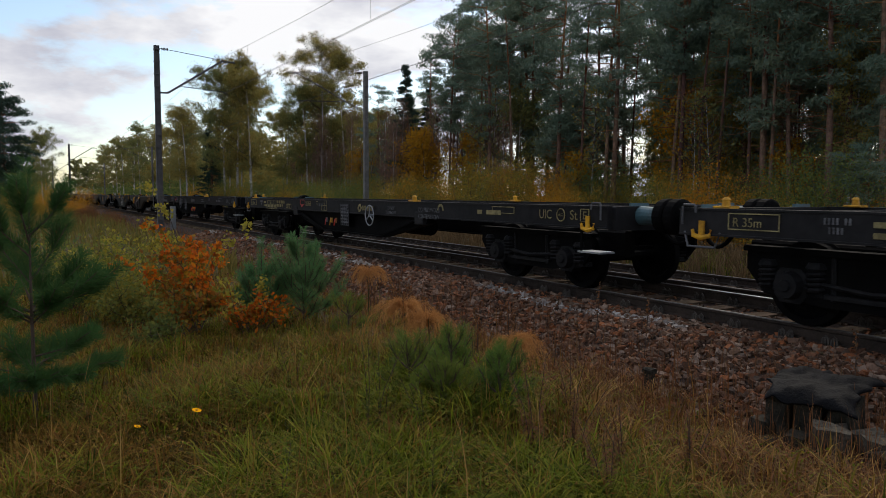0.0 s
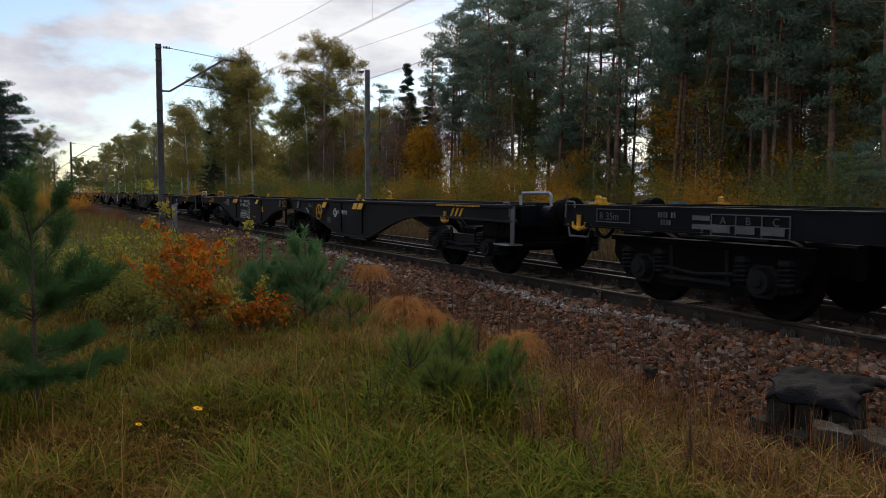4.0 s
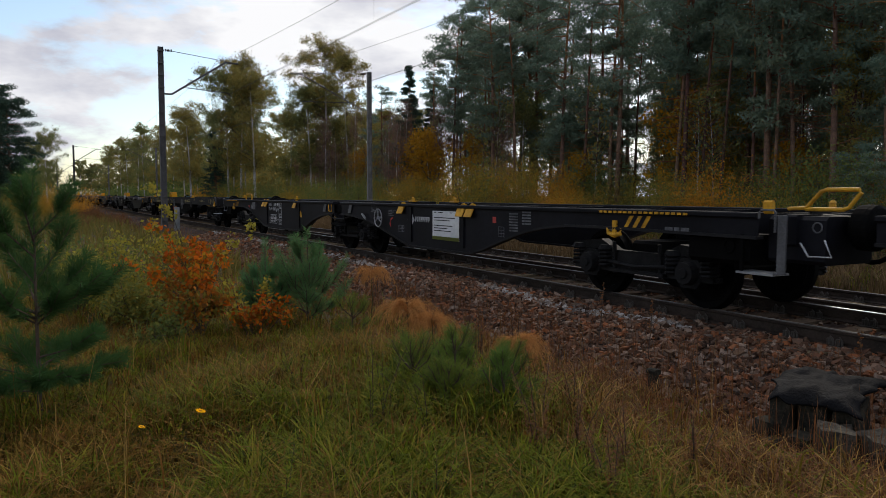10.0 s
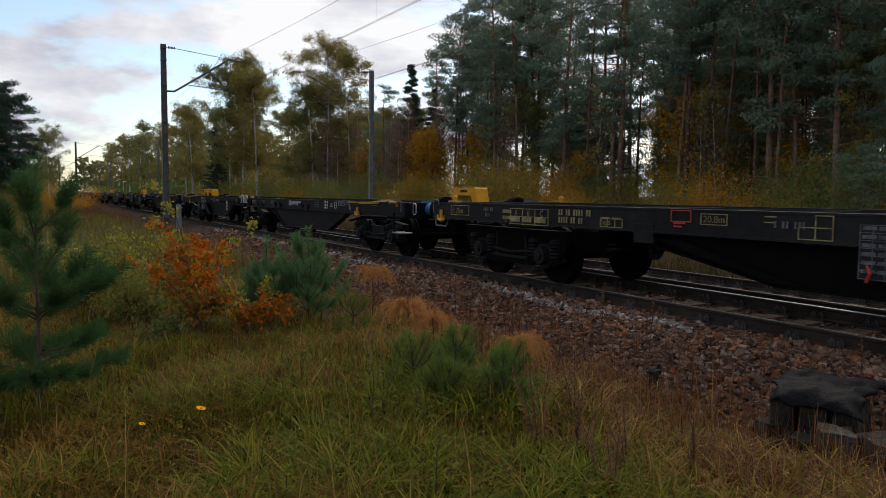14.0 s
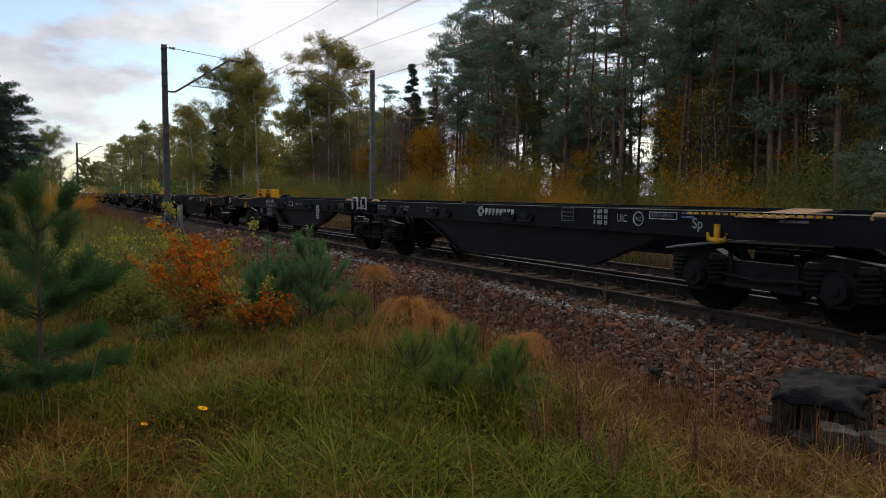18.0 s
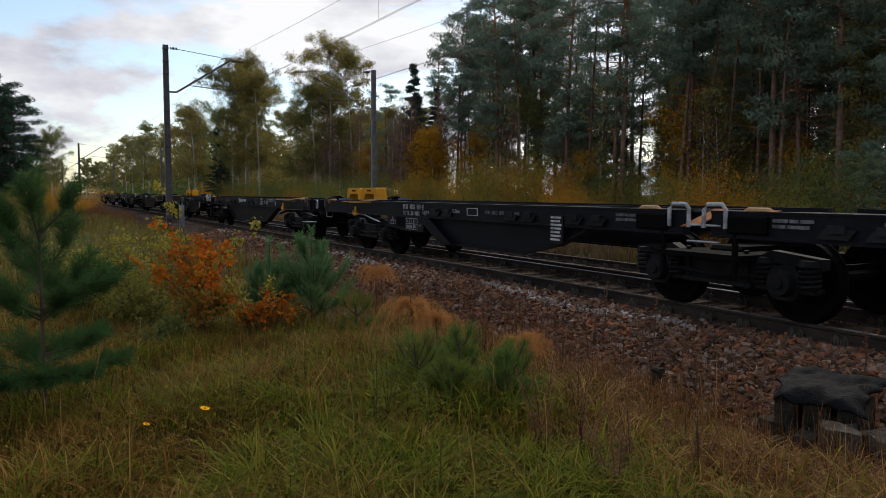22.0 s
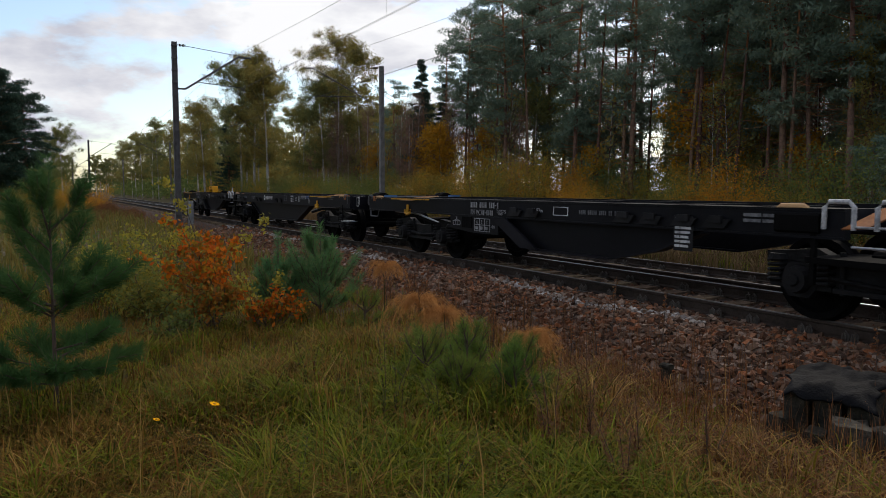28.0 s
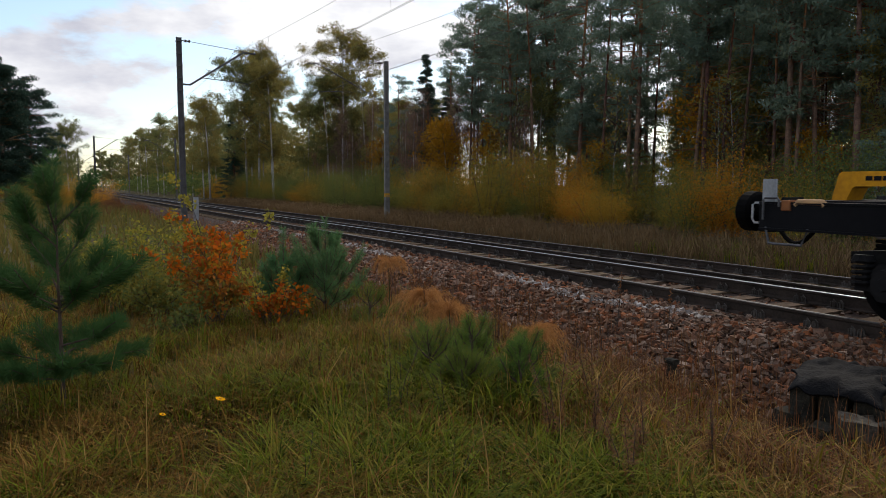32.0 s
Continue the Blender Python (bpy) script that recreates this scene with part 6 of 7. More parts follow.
    for x, y, s in ((-23.8, 27.2, 0.98), (-22.6, 28.5, 0.85), (-30.5, 25.5, 0.62), (-47.5, 25.8, 0.95), (-50.5, 26.5, 1.0), (-44.8, 27.5, 0.9), (-18.3, 26.5, 0.6), (-62.5, 27.0, 0.9)):
        plant_thing("birch_tree", GOLDEN[0], NT, x, y, rng.uniform(0, 360), s, "small birch with golden-yellow autumn leaves", "golden birches")
    for i in range(60):
        y = rng.uniform(24.5, 40)
        x = -y * rng.uniform(1.6, 3.1) if i < 46 else -y * rng.uniform(0.6, 1.5)
        plant_thing("young_birch", TWIGGY[i % 2], NT, x, y, rng.uniform(0, 360), rng.uniform(0.8, 1.15), "bare young birch with reddish twigs", "bare birches")
    for r, y, k, sc in ((2.62, 27.0, 1, 0.80), (2.5, 30.5, 0, 0.72), (2.36, 28.0, 2, 0.66), (2.25, 31.0, 1, 0.78), (2.12, 28.5, 0, 0.66), (2.0, 31.5, 1, 0.72), (1.9, 29.0, 2, 0.62), (2.42, 34.0, 2, 0.78), (2.18, 35.0, 0, 0.76)):
        plant_thing("birch_tree", BIRCHES[k], NT, -r * y, y, rng.uniform(0, 360), sc, BIRCH_LABEL, "birches")
    for i in range(26):
        y = rng.uniform(26, 36)
        plant_thing("young_birch", TWIGGY[i % 2], NT, -y * rng.uniform(1.75, 2.7), y, rng.uniform(0, 360), rng.uniform(0.95, 1.3), "bare young birch with reddish twigs", "bare birches")
    for i in range(22):
        y = rng.uniform(24, 36)
        x = -y * rng.uniform(1.5, 2.7) if i < 16 else -y * rng.uniform(0.6, 1.4)
        plant_thing("young_birch", BARE[i % 2], NT, x, y, rng.uniform(0, 360), rng.uniform(0.6, 1.05), "thin pale young birch, nearly bare", "young birches")
    # undergrowth along the forest's edge
    for i in range(150):
        x = -10 - 100 * (i + rng.random()) / 150
        y = rng.uniform(19.5, 26.0)
        k = rng.choice((2, 3, 2, 3, 0, 1) if x < -46 else (0, 1, 4, 0, 4, 2, 3) if x < -26 else (0, 1, 4, 0, 2) if x < -15.5 else (0, 2, 3))
        plant_thing("shrub", (BUSHES[k][0], BUSHES[k][2]), ("stem", "leaves"), x, y, rng.uniform(0, 360), rng.uniform(0.68, 1.0), "yellow-leaved autumn shrub at the forest edge" if k in (0, 1, 4) else "dull green shrub at the forest edge", "forest edge shrubs", category="shrub")
    # young growth below the pines
    for i in range(30):
        y = rng.uniform(25.5, 40)
        x = -y * (rng.uniform(0.5, 1.0) if i % 3 else rng.uniform(1.0, 1.6))
        if i % 2:
            plant_thing("young_pine", YOUNGPINE[i % 4 // 2], NT, x, y, rng.uniform(0, 360), rng.uniform(0.5, 0.8), "bushy young pine under the tall trees", "young pines")
        else:
            k = (i // 2) % 2
            plant_thing("young_birch", BIRCHES[1], NT, x, y, rng.uniform(0, 360), rng.uniform(0.45, 0.7), BIRCH_LABEL, "young birches")
    for i in range(14):
        y = rng.uniform(27, 38)
        x = -y * rng.uniform(0.55, 1.5)
        plant_thing("young_pine", YOUNGPINE[i % 2], NT, x, y, rng.uniform(0, 360), rng.uniform(0.9, 1.3), "bushy young pine under the tall trees", "young pines")
    for x, y, s in ((-12.9, 22.3, 0.5), (-13.9, 23.2, 0.55), (-16.5, 31.0, 1.0), (-18.5, 33.0, 1.1), (-21.0, 36.0, 1.15), (-19.0, 30.0, 0.8), (-31.0, 26.5, 1.1), (-33.0, 27.0, 1.0)):
        plant_thing("young_pine", YOUNGPINE[0], NT, x, y, rng.uniform(0, 360), s, "bushy young pine under the tall trees", "young pines")
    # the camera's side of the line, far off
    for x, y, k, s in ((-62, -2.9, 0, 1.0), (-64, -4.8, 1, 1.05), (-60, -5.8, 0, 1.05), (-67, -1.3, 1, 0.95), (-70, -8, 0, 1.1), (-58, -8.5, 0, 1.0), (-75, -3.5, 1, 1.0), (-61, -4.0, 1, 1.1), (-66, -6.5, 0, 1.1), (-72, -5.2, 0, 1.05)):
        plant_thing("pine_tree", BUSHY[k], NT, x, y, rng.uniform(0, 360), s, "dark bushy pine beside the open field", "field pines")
    for x, y, k, s in ((-105, 2.0, 0, 1.0), (-108, 0.8, 0, 0.9)):
        plant_thing("birch_tree", BIRCHES[1], NT, x, y, rng.uniform(0, 360), 0.8 * s, BIRCH_LABEL, "birches")
    for i in range(46):
        x, y = rng.uniform(-130, -52), rng.uniform(-16, 3.2)
        k = rng.choice((1, 2, 3))
        plant_thing("shrub", (BUSHES[k][0], BUSHES[k][2]), ("stem", "leaves"), x, y, rng.uniform(0, 360), rng.uniform(0.5, 1.15), "low autumn shrub on the field's edge", "field shrubs", category="shrub")
    for x, y, s in ((-232, 13.0, 0.86), (-236, 16.5, 0.8), (-229, 15.5, 0.72)):
        plant_thing("birch_tree", DISTANT[0], NT, x, y, rng.uniform(0, 360), s, "round-crowned tree at the far end of the line", "far trees")
    for i in range(34):
        x, y = -42 - 75 * (i + rng.random()) / 34, rng.uniform(2.4, 5.0)
        plant_thing("shrub", (BUSHES[3][0], RUSTBUSH[2]), ("stem", "leaves"), x, y, rng.uniform(0, 360), rng.uniform(0.34, 0.52), "low rust-brown scrub beside the ballast", "trackside scrub", category="shrub")
    # woods that close the line in the distance and behind
    for i in range(60):
        a = i / 60
        x, y = -215 - rng.uniform(0, 60), -60 + 130 * a
        if 4 < y < 17 and rng.random() < 0.4:
            continue
        plant_thing("birch_tree", DISTANT[0], NT, x, y, rng.uniform(0, 360), rng.uniform(0.6, 0.85), BIRCH_LABEL, "birches")


def far_woods():
    """The depth of the woods behind the nearest trees, too far off to tell stems apart."""
    rng = np.random.default_rng(77)
    for name, x0, x1, y0, y1, top, n, size, material, label in (
            ("far_birch_wood", -230, -88, 24.5, 46, 12.0, 60000, 0.22, BIRCHLEAF, "dull yellow-green mixed wood behind the birches"),
            ("end_wood", -372, -336, -60, 60, 8.5, 9000, 0.42, GREENLEAF, "low wood that closes the line far off"),
            ("far_hedge", -250, -115, -90, 3.0, 6.0, 16000, 0.3, GREENLEAF, "dull hedge and scrub across the far field"),
            ("far_scrub", -250, -105, 16.5, 26, 4.5, 9000, 0.22, GREENLEAF, "dull scrub below the far birches"),
            ("far_thicket", -120, -10, 27, 42, 2.3, 14000, 0.085, GREENLEAF, "dull undergrowth deep in the wood")):
        x, y = rng.uniform(x0, x1, n), rng.uniform(y0, y1, n)
        crest = top * (0.72 + 0.28 * np.sin(x * 0.35 + y * 0.2) * np.sin(x * 0.13 + 1.0))
        z = crest * rng.random(n) ** 0.75 - 0.3
        c = np.stack([x, y, z], 1)
        u = unit(rng, n)
        w = np.cross(u, unit(rng, n))
        w /= np.linalg.norm(w, axis=1)[:, None] + 1e-6
        s = rng.uniform(0.6, 1.4, (n, 1)) * size
        tagged(new(name, quads(c, u * s, w * s * 0.6, name, material)), label, "woods", kind="stuff")


forest()
far_woods()


# ---- the verge in front of the camera ----
def sapling(x, y, height, rings, seed, material, label, needle=0.055, per=70, ragged=0.02):
    """A young pine: whorls of upswept shoots, each a bottlebrush of needles."""
    rng = np.random.default_rng(seed)
    t = tagged(new("pine_sapling"), label, "sapling", "young pines on the verge")
    t.matrix_basis = pose(x, y, ground_z(x, y))
    g = Geo().tube([(0, 0, -0.05), (0.01, 0, height * 0.5), (0, 0.01, height * 0.96)], [0.016 * height / 1.5, 0.011, 0.005], 7)
    cs, us, ws = [], [], []

    def brush(p, q, n):
        p, q = np.array(p), np.array(q)
        k = rng.random((n, 1))
        d = (q - p) / np.linalg.norm(q - p)
        side = unit(rng, n)
        side -= d * (side @ d)[:, None]
        side /= np.linalg.norm(side, axis=1)[:, None]
        u = side * 0.8 + d * 0.75
        u /= np.linalg.norm(u, axis=1)[:, None]
        w = np.cross(u, unit(rng, n))
        w /= np.linalg.norm(w, axis=1)[:, None]
        L = needle * rng.uniform(0.7, 1.2, (n, 1))
        cs.append(p + (q - p) * k + u * L)
        us.append(u * L)
        ws.append(w * 0.0009 * (1 + 0.5 * height))

    for i, (z, reach, up, m) in enumerate(rings):
        for j in range(m):
            a = 6.28 * j / m + i * 0.7 + rng.normal() * 0.25
            L = reach * rng.uniform(0.70, 1.12)
            z = z + ragged * rng.normal()
            tip = (L * math.cos(a), L * math.sin(a), z + L * up)
            mid = (L * 0.6 * math.cos(a), L * 0.6 * math.sin(a), z + L * up * 0.42)
            g.tube([(0, 0, z), mid, tip], [0.009, 0.007, 0.004], 5)
            brush(mid, tip, per)
            brush((0.3 * mid[0], 0.3 * mid[1], z + 0.1 * L * up), mid, per // 2)
            for e in (-1, 1):
                b = a + e * 0.7
                t2 = (mid[0] + 0.34 * L * math.cos(b), mid[1] + 0.34 * L * math.sin(b), mid[2] + 0.42 * L * up)
                g.tube([mid, t2], [0.006, 0.003], 4)
                brush(mid, t2, per * 2 // 3)
    brush((0, 0, height * 0.56), (0, 0, height * 1.02), per * 2)
    part("stem", g, TWIG, t)
    part("needles", quads(np.vstack(cs), np.vstack(us), np.vstack(ws), "needles", material), material, t)
    return t


def leafy_shrub(name, x, y, height, radius, stems_n, leaves, size, material, seed, label, low=0.2, top_thin=True):
    rng = np.random.default_rng(seed)
    t = tagged(new(name), label, "shrub")
    t.matrix_basis = pose(x, y, ground_z(x, y))
    g, tips = Geo(), []
    for i in range(stems_n):
        a = rng.random() * 6.28
        lean = radius / height * rng.uniform(0.2, 1.1)
        e = limb(g, rng, (0.03 * math.cos(a), 0.03 * math.sin(a), -0.05), (lean * math.cos(a), lean * math.sin(a), 1), height * rng.uniform(0.55, 1.0), 0.009, 6, 5)
        tips += [tuple(p) for p in e[1:] if p.z > low * height]
        for p in e[2:]:
            b = rng.random() * 6.28
            f = limb(g, rng, p, (math.cos(b), math.sin(b), 0.5), radius * rng.uniform(0.25, 0.5), 0.004, 3, 4)
            tips += [tuple(v) for v in f[1:] if v.z > low * height]
    tips = np.array(tips)
    pick = tips[rng.integers(0, len(tips), leaves)]
    c = pick + rng.normal(size=(leaves, 3)) * radius * 0.09
    u = unit(rng, leaves)
    w = np.cross(u, unit(rng, leaves))
    w /= np.linalg.norm(w, axis=1)[:, None] + 1e-6
    s = rng.uniform(0.6, 1.3, (leaves, 1)) * size
    part("stem", g, TWIG, t)
    part("leaves", quads(c, u * s, w * s * 0.6, "leaves", material), material, t)
    return t


def plume(x, y, height, radius, seed, lean=0.0, label="feathery rust-orange dried plant in the grass"):
    """A dried plant of arching, drooping sprays, hair-thin."""
    rng = np.random.default_rng(seed)
    t = tagged(new("dried_plant"), label, "dried plant", "dried plumes on the verge")
    t.matrix_basis = pose(x, y, ground_z(x, y))
    g, cs, us, ws = Geo(), [], [], []
    stalk = Geo().tube([(0, 0, -0.03), (0.02, 0.01, height * 0.5), (0, 0, height * 0.94)], [0.009, 0.007, 0.004], 6)
    for i in range(58):
        a = rng.random() * 6.28
        r = radius * rng.uniform(0.25, 1.1)
        h = height * rng.uniform(0.90, 1.04)
        s = height * rng.uniform(0.80, 0.93)
        ox, oy = lean * radius, -0.4 * lean * radius
        pts = [(0, 0, s), (0.3 * r * math.cos(a) + 0.3 * ox, 0.3 * r * math.sin(a) + 0.3 * oy, s + (h - s) * 0.8), (0.62 * r * math.cos(a) + 0.7 * ox, 0.62 * r * math.sin(a) + 0.7 * oy, h), (0.9 * r * math.cos(a) + ox, 0.9 * r * math.sin(a) + oy, h - 0.22 * r - 0.01), (1.08 * r * math.cos(a) + 1.1 * ox, 1.08 * r * math.sin(a) + 1.1 * oy, h - 0.62 * r - 0.02)]
        g.tube(pts, [0.0025, 0.002, 0.0016, 0.0013, 0.001], 4)
        n = 80
        k = rng.uniform(0.8, 4, n)
        m = np.minimum(k.astype(int), 3)
        P = np.array(pts)
        c = P[m] + (P[m + 1] - P[m]) * (k - m)[:, None] + rng.normal(size=(n, 3)) * 0.008
        d = P[m + 1] - P[m]
        d /= np.linalg.norm(d, axis=1)[:, None]
        u = d + unit(rng, n) * 0.5 + np.array([0, 0, -0.22])
        u /= np.linalg.norm(u, axis=1)[:, None]
        w = np.cross(u, unit(rng, n))
        L = rng.uniform(0.014, 0.042, (n, 1))
        cs.append(c + u * L)
        us.append(u * L)
        ws.append(w / np.linalg.norm(w, axis=1)[:, None] * 0.0010)
    part("stalk", stalk, STALKGREEN, t, "green-brown upright stalk")
    part("spray", g, FEATHER, t)
    part("plume", quads(np.vstack(cs), np.vstack(us), np.vstack(ws), "plume", FEATHER), FEATHER, t)


def leafy_weed(x, y, height, seed, material, label, leaves=90, size=0.075):
    """An upright weed: one stem with narrow leaves all the way up."""
    rng = np.random.default_rng(seed)
    t = tagged(new("weed"), label, "weed", "upright weeds on the verge")
    t.matrix_basis = pose(x, y, ground_z(x, y), rng.normal() * 4, rng.normal() * 4, rng.uniform(0, 360))
    g = Geo()
    cs, us, ws = [], [], []
    for j in range(3):
        ox, oy = rng.normal(size=2) * 0.05
        hh = height * rng.uniform(0.75, 1.05)
        top = (ox * 2.5, oy * 2.5, hh)
        g.tube([(ox * 0.3, oy * 0.3, -0.03), (ox, oy, hh * 0.5), top], [0.0035, 0.003, 0.0015], 5)
        k = rng.uniform(0.08, 1.0, (leaves, 1))
        base = np.array([ox * 0.3, oy * 0.3, 0]) * (1 - k) + np.array(top) * k
        a = rng.uniform(0, 6.28, leaves)
        u = np.stack([np.cos(a), np.sin(a), rng.uniform(-0.1, 0.9, leaves)], 1)
        u /= np.linalg.norm(u, axis=1)[:, None]
        w = np.cross(u, np.array([0, 0, 1.0])) + unit(rng, leaves) * 0.3
        w /= np.linalg.norm(w, axis=1)[:, None]
        L = size * 0.5 * (1.25 - 0.8 * k) * rng.uniform(0.6, 1.2, (leaves, 1))
        cs.append(base + u * L)
        us.append(u * L)
        ws.append(w * L * 0.17)
    part("stem", g, TWIG, t)
    part("leaves", quads(np.vstack(cs), np.vstack(us), np.vstack(ws), "leaves", material), material, t)


def dry_stalk(x, y, height, seed, z=None):
    rng = np.random.default_rng(seed)
    t = tagged(new("dry_stalk"), "thin dead upright weed stalk on the ballast edge", "weed", "dry stalks")
    t.matrix_basis = pose(x, y, bed_z(y) if z is None else z, rng.normal() * 3, rng.normal() * 3, 0)
    part("stem", Geo().tube([(0, 0, -0.03), (0.01, 0, height * 0.6), (0.0, 0.01, height)], [0.006, 0.005, 0.003], 5), TWIG, t)
    n = 60
    z_ = rng.uniform(0.45, 1.0, (n, 1)) * height
    c = np.hstack([rng.normal(size=(n, 2)) * 0.012, z_])
    u = unit(rng, n) * 0.014
    w = np.cross(u, unit(rng, n)) * 0.8
    part("seed_head", quads(c, u, w, "seed_head", RUSTWEED), RUSTWEED, t)


def flower(x, y, h, seed, r=0.034):
    t = tagged(new("yellow_flower"), "small yellow daisy-like flower in the grass", "flower", "yellow flowers")
    t.matrix_basis = pose(x, y, ground_z(x, y), -12, 10, 0)
    part("stem", Geo().tube([(0, 0, 0), (0.01, 0, h * 0.5), (0, 0, h)], 0.003, 5), GREENGRASS, t)
    for k in range(10):
        a = 6.28 * k / 10
        d, p = Vector((math.cos(a), math.sin(a), 0.15)), Vector((-math.sin(a), math.cos(a), 0))
        v = [Vector((0, 0, h)) + d * 0.006 - p * 0.004, Vector((0, 0, h)) + d * r * 0.8 - p * 0.009, Vector((0, 0, h)) + d * r * 1.1, Vector((0, 0, h)) + d * r * 0.8 + p * 0.009, Vector((0, 0, h)) + d * 0.006 + p * 0.004]
        lo = [q - Vector((0, 0, 0.002)) for q in v]
        n = len(v)
        part("petal", Geo().add([tuple(q) for q in v + lo], [tuple(range(n)), tuple(reversed(range(n, 2 * n)))] + [((i + 1) % n, i, n + i, n + (i + 1) % n) for i in range(n)]), PETAL, t)
    part("disc", Geo().tube([(0, 0, h - 0.002), (0, 0, h + 0.006), (0, 0, h + 0.010)], [0.009, 0.009, 0.004], 10), YELLOW, t)


def verge():
    sapling(-6.54, 0.02, 2.05, ((0.42, 0.66, 0.12, 6), (0.60, 0.66, 0.40, 7), (0.80, 0.62, 0.58, 7), (0.95, 0.46, 0.9, 5), (1.17, 0.36, 1.45, 5)), 1, SAPNEEDLE, "young green pine sapling with upswept shoots in the grass", 0.056, 430, 0.06)
    sapling(-9.75, 3.35, 1.32, ((0.08, 0.60, 0.75, 8), (0.28, 0.52, 1.15, 8), (0.50, 0.40, 1.55, 7), (0.72, 0.26, 1.9, 5)), 2, PINEGREEN, "bushy young pine with upright shoots beside the ballast", 0.05, 330)
    sapling(-10.1, 2.85, 1.2, ((0.12, 0.40, 0.9, 6), (0.32, 0.34, 1.3, 6), (0.55, 0.24, 1.8, 5)), 13, PINEGREEN, "slim young pine with upright shoots", 0.05, 300)
    sapling(-8.9, 3.67, 0.55, ((0.06, 0.36, 0.6, 7), (0.22, 0.24, 1.2, 5)), 3, BLUENEEDLE, "small blue-green pine seedling beside the ballast", 0.045, 150)
    for k, (x, y, h, r) in enumerate(((-5.75, 2.95, 0.50, 0.34), (-5.35, 3.15, 0.62, 0.36), (-5.0, 3.45, 0.55, 0.32), (-5.65, 3.35, 0.46, 0.30), (-5.1, 2.95, 0.40, 0.28), (-4.75, 3.25, 0.42, 0.26), (-6.1, 3.1, 0.36, 0.26))):
        sapling(x, y, h, ((0.05, r, 0.65, 6), (0.40 * h, 0.62 * r, 1.3, 5), (0.62 * h, 0.36 * r, 1.9, 3)), 40 + k, BLUENEEDLE, "low spreading blue-green pine seedling in the grass", 0.042, 120, 0.05)
    leafy_shrub("oak_shrub", -9.56, 1.88, 1.70, 0.44, 9, 1300, 0.036, OAKLEAF, 5, "young oak shrub with bright orange autumn leaves", 0.42)
    leafy_shrub("oak_shrub", -9.46, 1.80, 1.15, 0.62, 10, 2000, 0.034, OAKMIX, 39, "young oak with leaves turning from green to russet", 0.30)
    leafy_shrub("oak_shrub", -9.24, 2.50, 0.58, 0.44, 8, 620, 0.034, OAKLEAF, 35, "low oak shoot with orange autumn leaves", 0.42)
    leafy_shrub("sapling", -10.1, 1.92, 2.35, 0.42, 3, 420, 0.030, SAPLEAF, 6, "slender young tree with sparse yellow-green leaves", 0.42)
    leafy_shrub("bramble", -11.6, 1.1, 1.25, 0.90, 13, 3800, 0.030, SAPLEAF, 7, "green and yellow bramble tangle in the grass", 0.15)
    leafy_shrub("bramble", -12.6, 0.6, 1.1, 0.90, 12, 3200, 0.032, GREENLEAF, 36, "dull green bramble tangle in the grass", 0.1)
    leafy_shrub("bramble", -10.6, 1.25, 0.95, 0.7, 10, 2600, 0.028, GREENLEAF, 37, "low dull green bramble tangle in the grass", 0.1)
    leafy_shrub("bramble", -9.3, 2.45, 1.05, 0.32, 4, 300, 0.028, SAPLEAF, 8, "low yellowing bramble beside a young pine", 0.3)
    leafy_shrub("bramble", -9.1, 1.35, 0.5, 0.6, 8, 900, 0.028, GREENLEAF, 38, "low dull green bramble tangle in the grass", 0.05)
    plume(-9.3, 4.12, 0.86, 0.34, 9)
    plume(-6.55, 3.30, 0.74, 0.36, 10, 0.12)
    plume(-6.25, 3.42, 0.66, 0.30, 12, -0.1)
    plume(-5.3, 3.78, 0.56, 0.26, 11, 0.45)
    for i in range(46):
        q = random.Random(700 + i)
        x, y = q.uniform(-11.5, -5.6), q.uniform(4.35, 5.5)
        dry_stalk(x, y, q.uniform(0.28, 0.62), 700 + i, max(bed_z(y), ground_z(x, y)))
    for i, (x, y, h) in enumerate(((-4.9, 2.18, 0.85), (-5.05, 2.35, 0.7), (-4.6, 2.5, 0.5), (-3.9, 1.2, 0.42), (-3.6, 2.0, 0.4), (-6.1, 2.0, 0.5))):
        leafy_weed(x, y, h, 50 + i, GREENGRASS, "upright green leafy weed standing in the grass", 110, 0.085)
    for i, (x, y, h) in enumerate(((-4.0, 3.05, 0.72), (-3.85, 3.25, 0.62), (-3.5, 3.4, 0.6), (-4.4, 3.7, 0.6), (-3.2, 3.7, 0.5), (-3.2, 3.0, 0.5))):
        leafy_weed(x, y, h, 70 + i, RUSTWEED, "withered reddish-brown weed beside the ballast", 300, 0.05)
    for i, (x, y, h) in enumerate(((-6.6, 5.9, 0.75), (-5.7, 5.8, 0.7), (-3.5, 6.0, 0.62), (-9.5, 5.6, 0.6), (-7.4, 5.3, 0.5), (-12, 5.4, 0.6))):
        dry_stalk(x, y, h, 20 + i)
    flower(-5.35, 0.97, 0.23, 1)
    flower(-5.42, 0.60, 0.16, 2, 0.022)


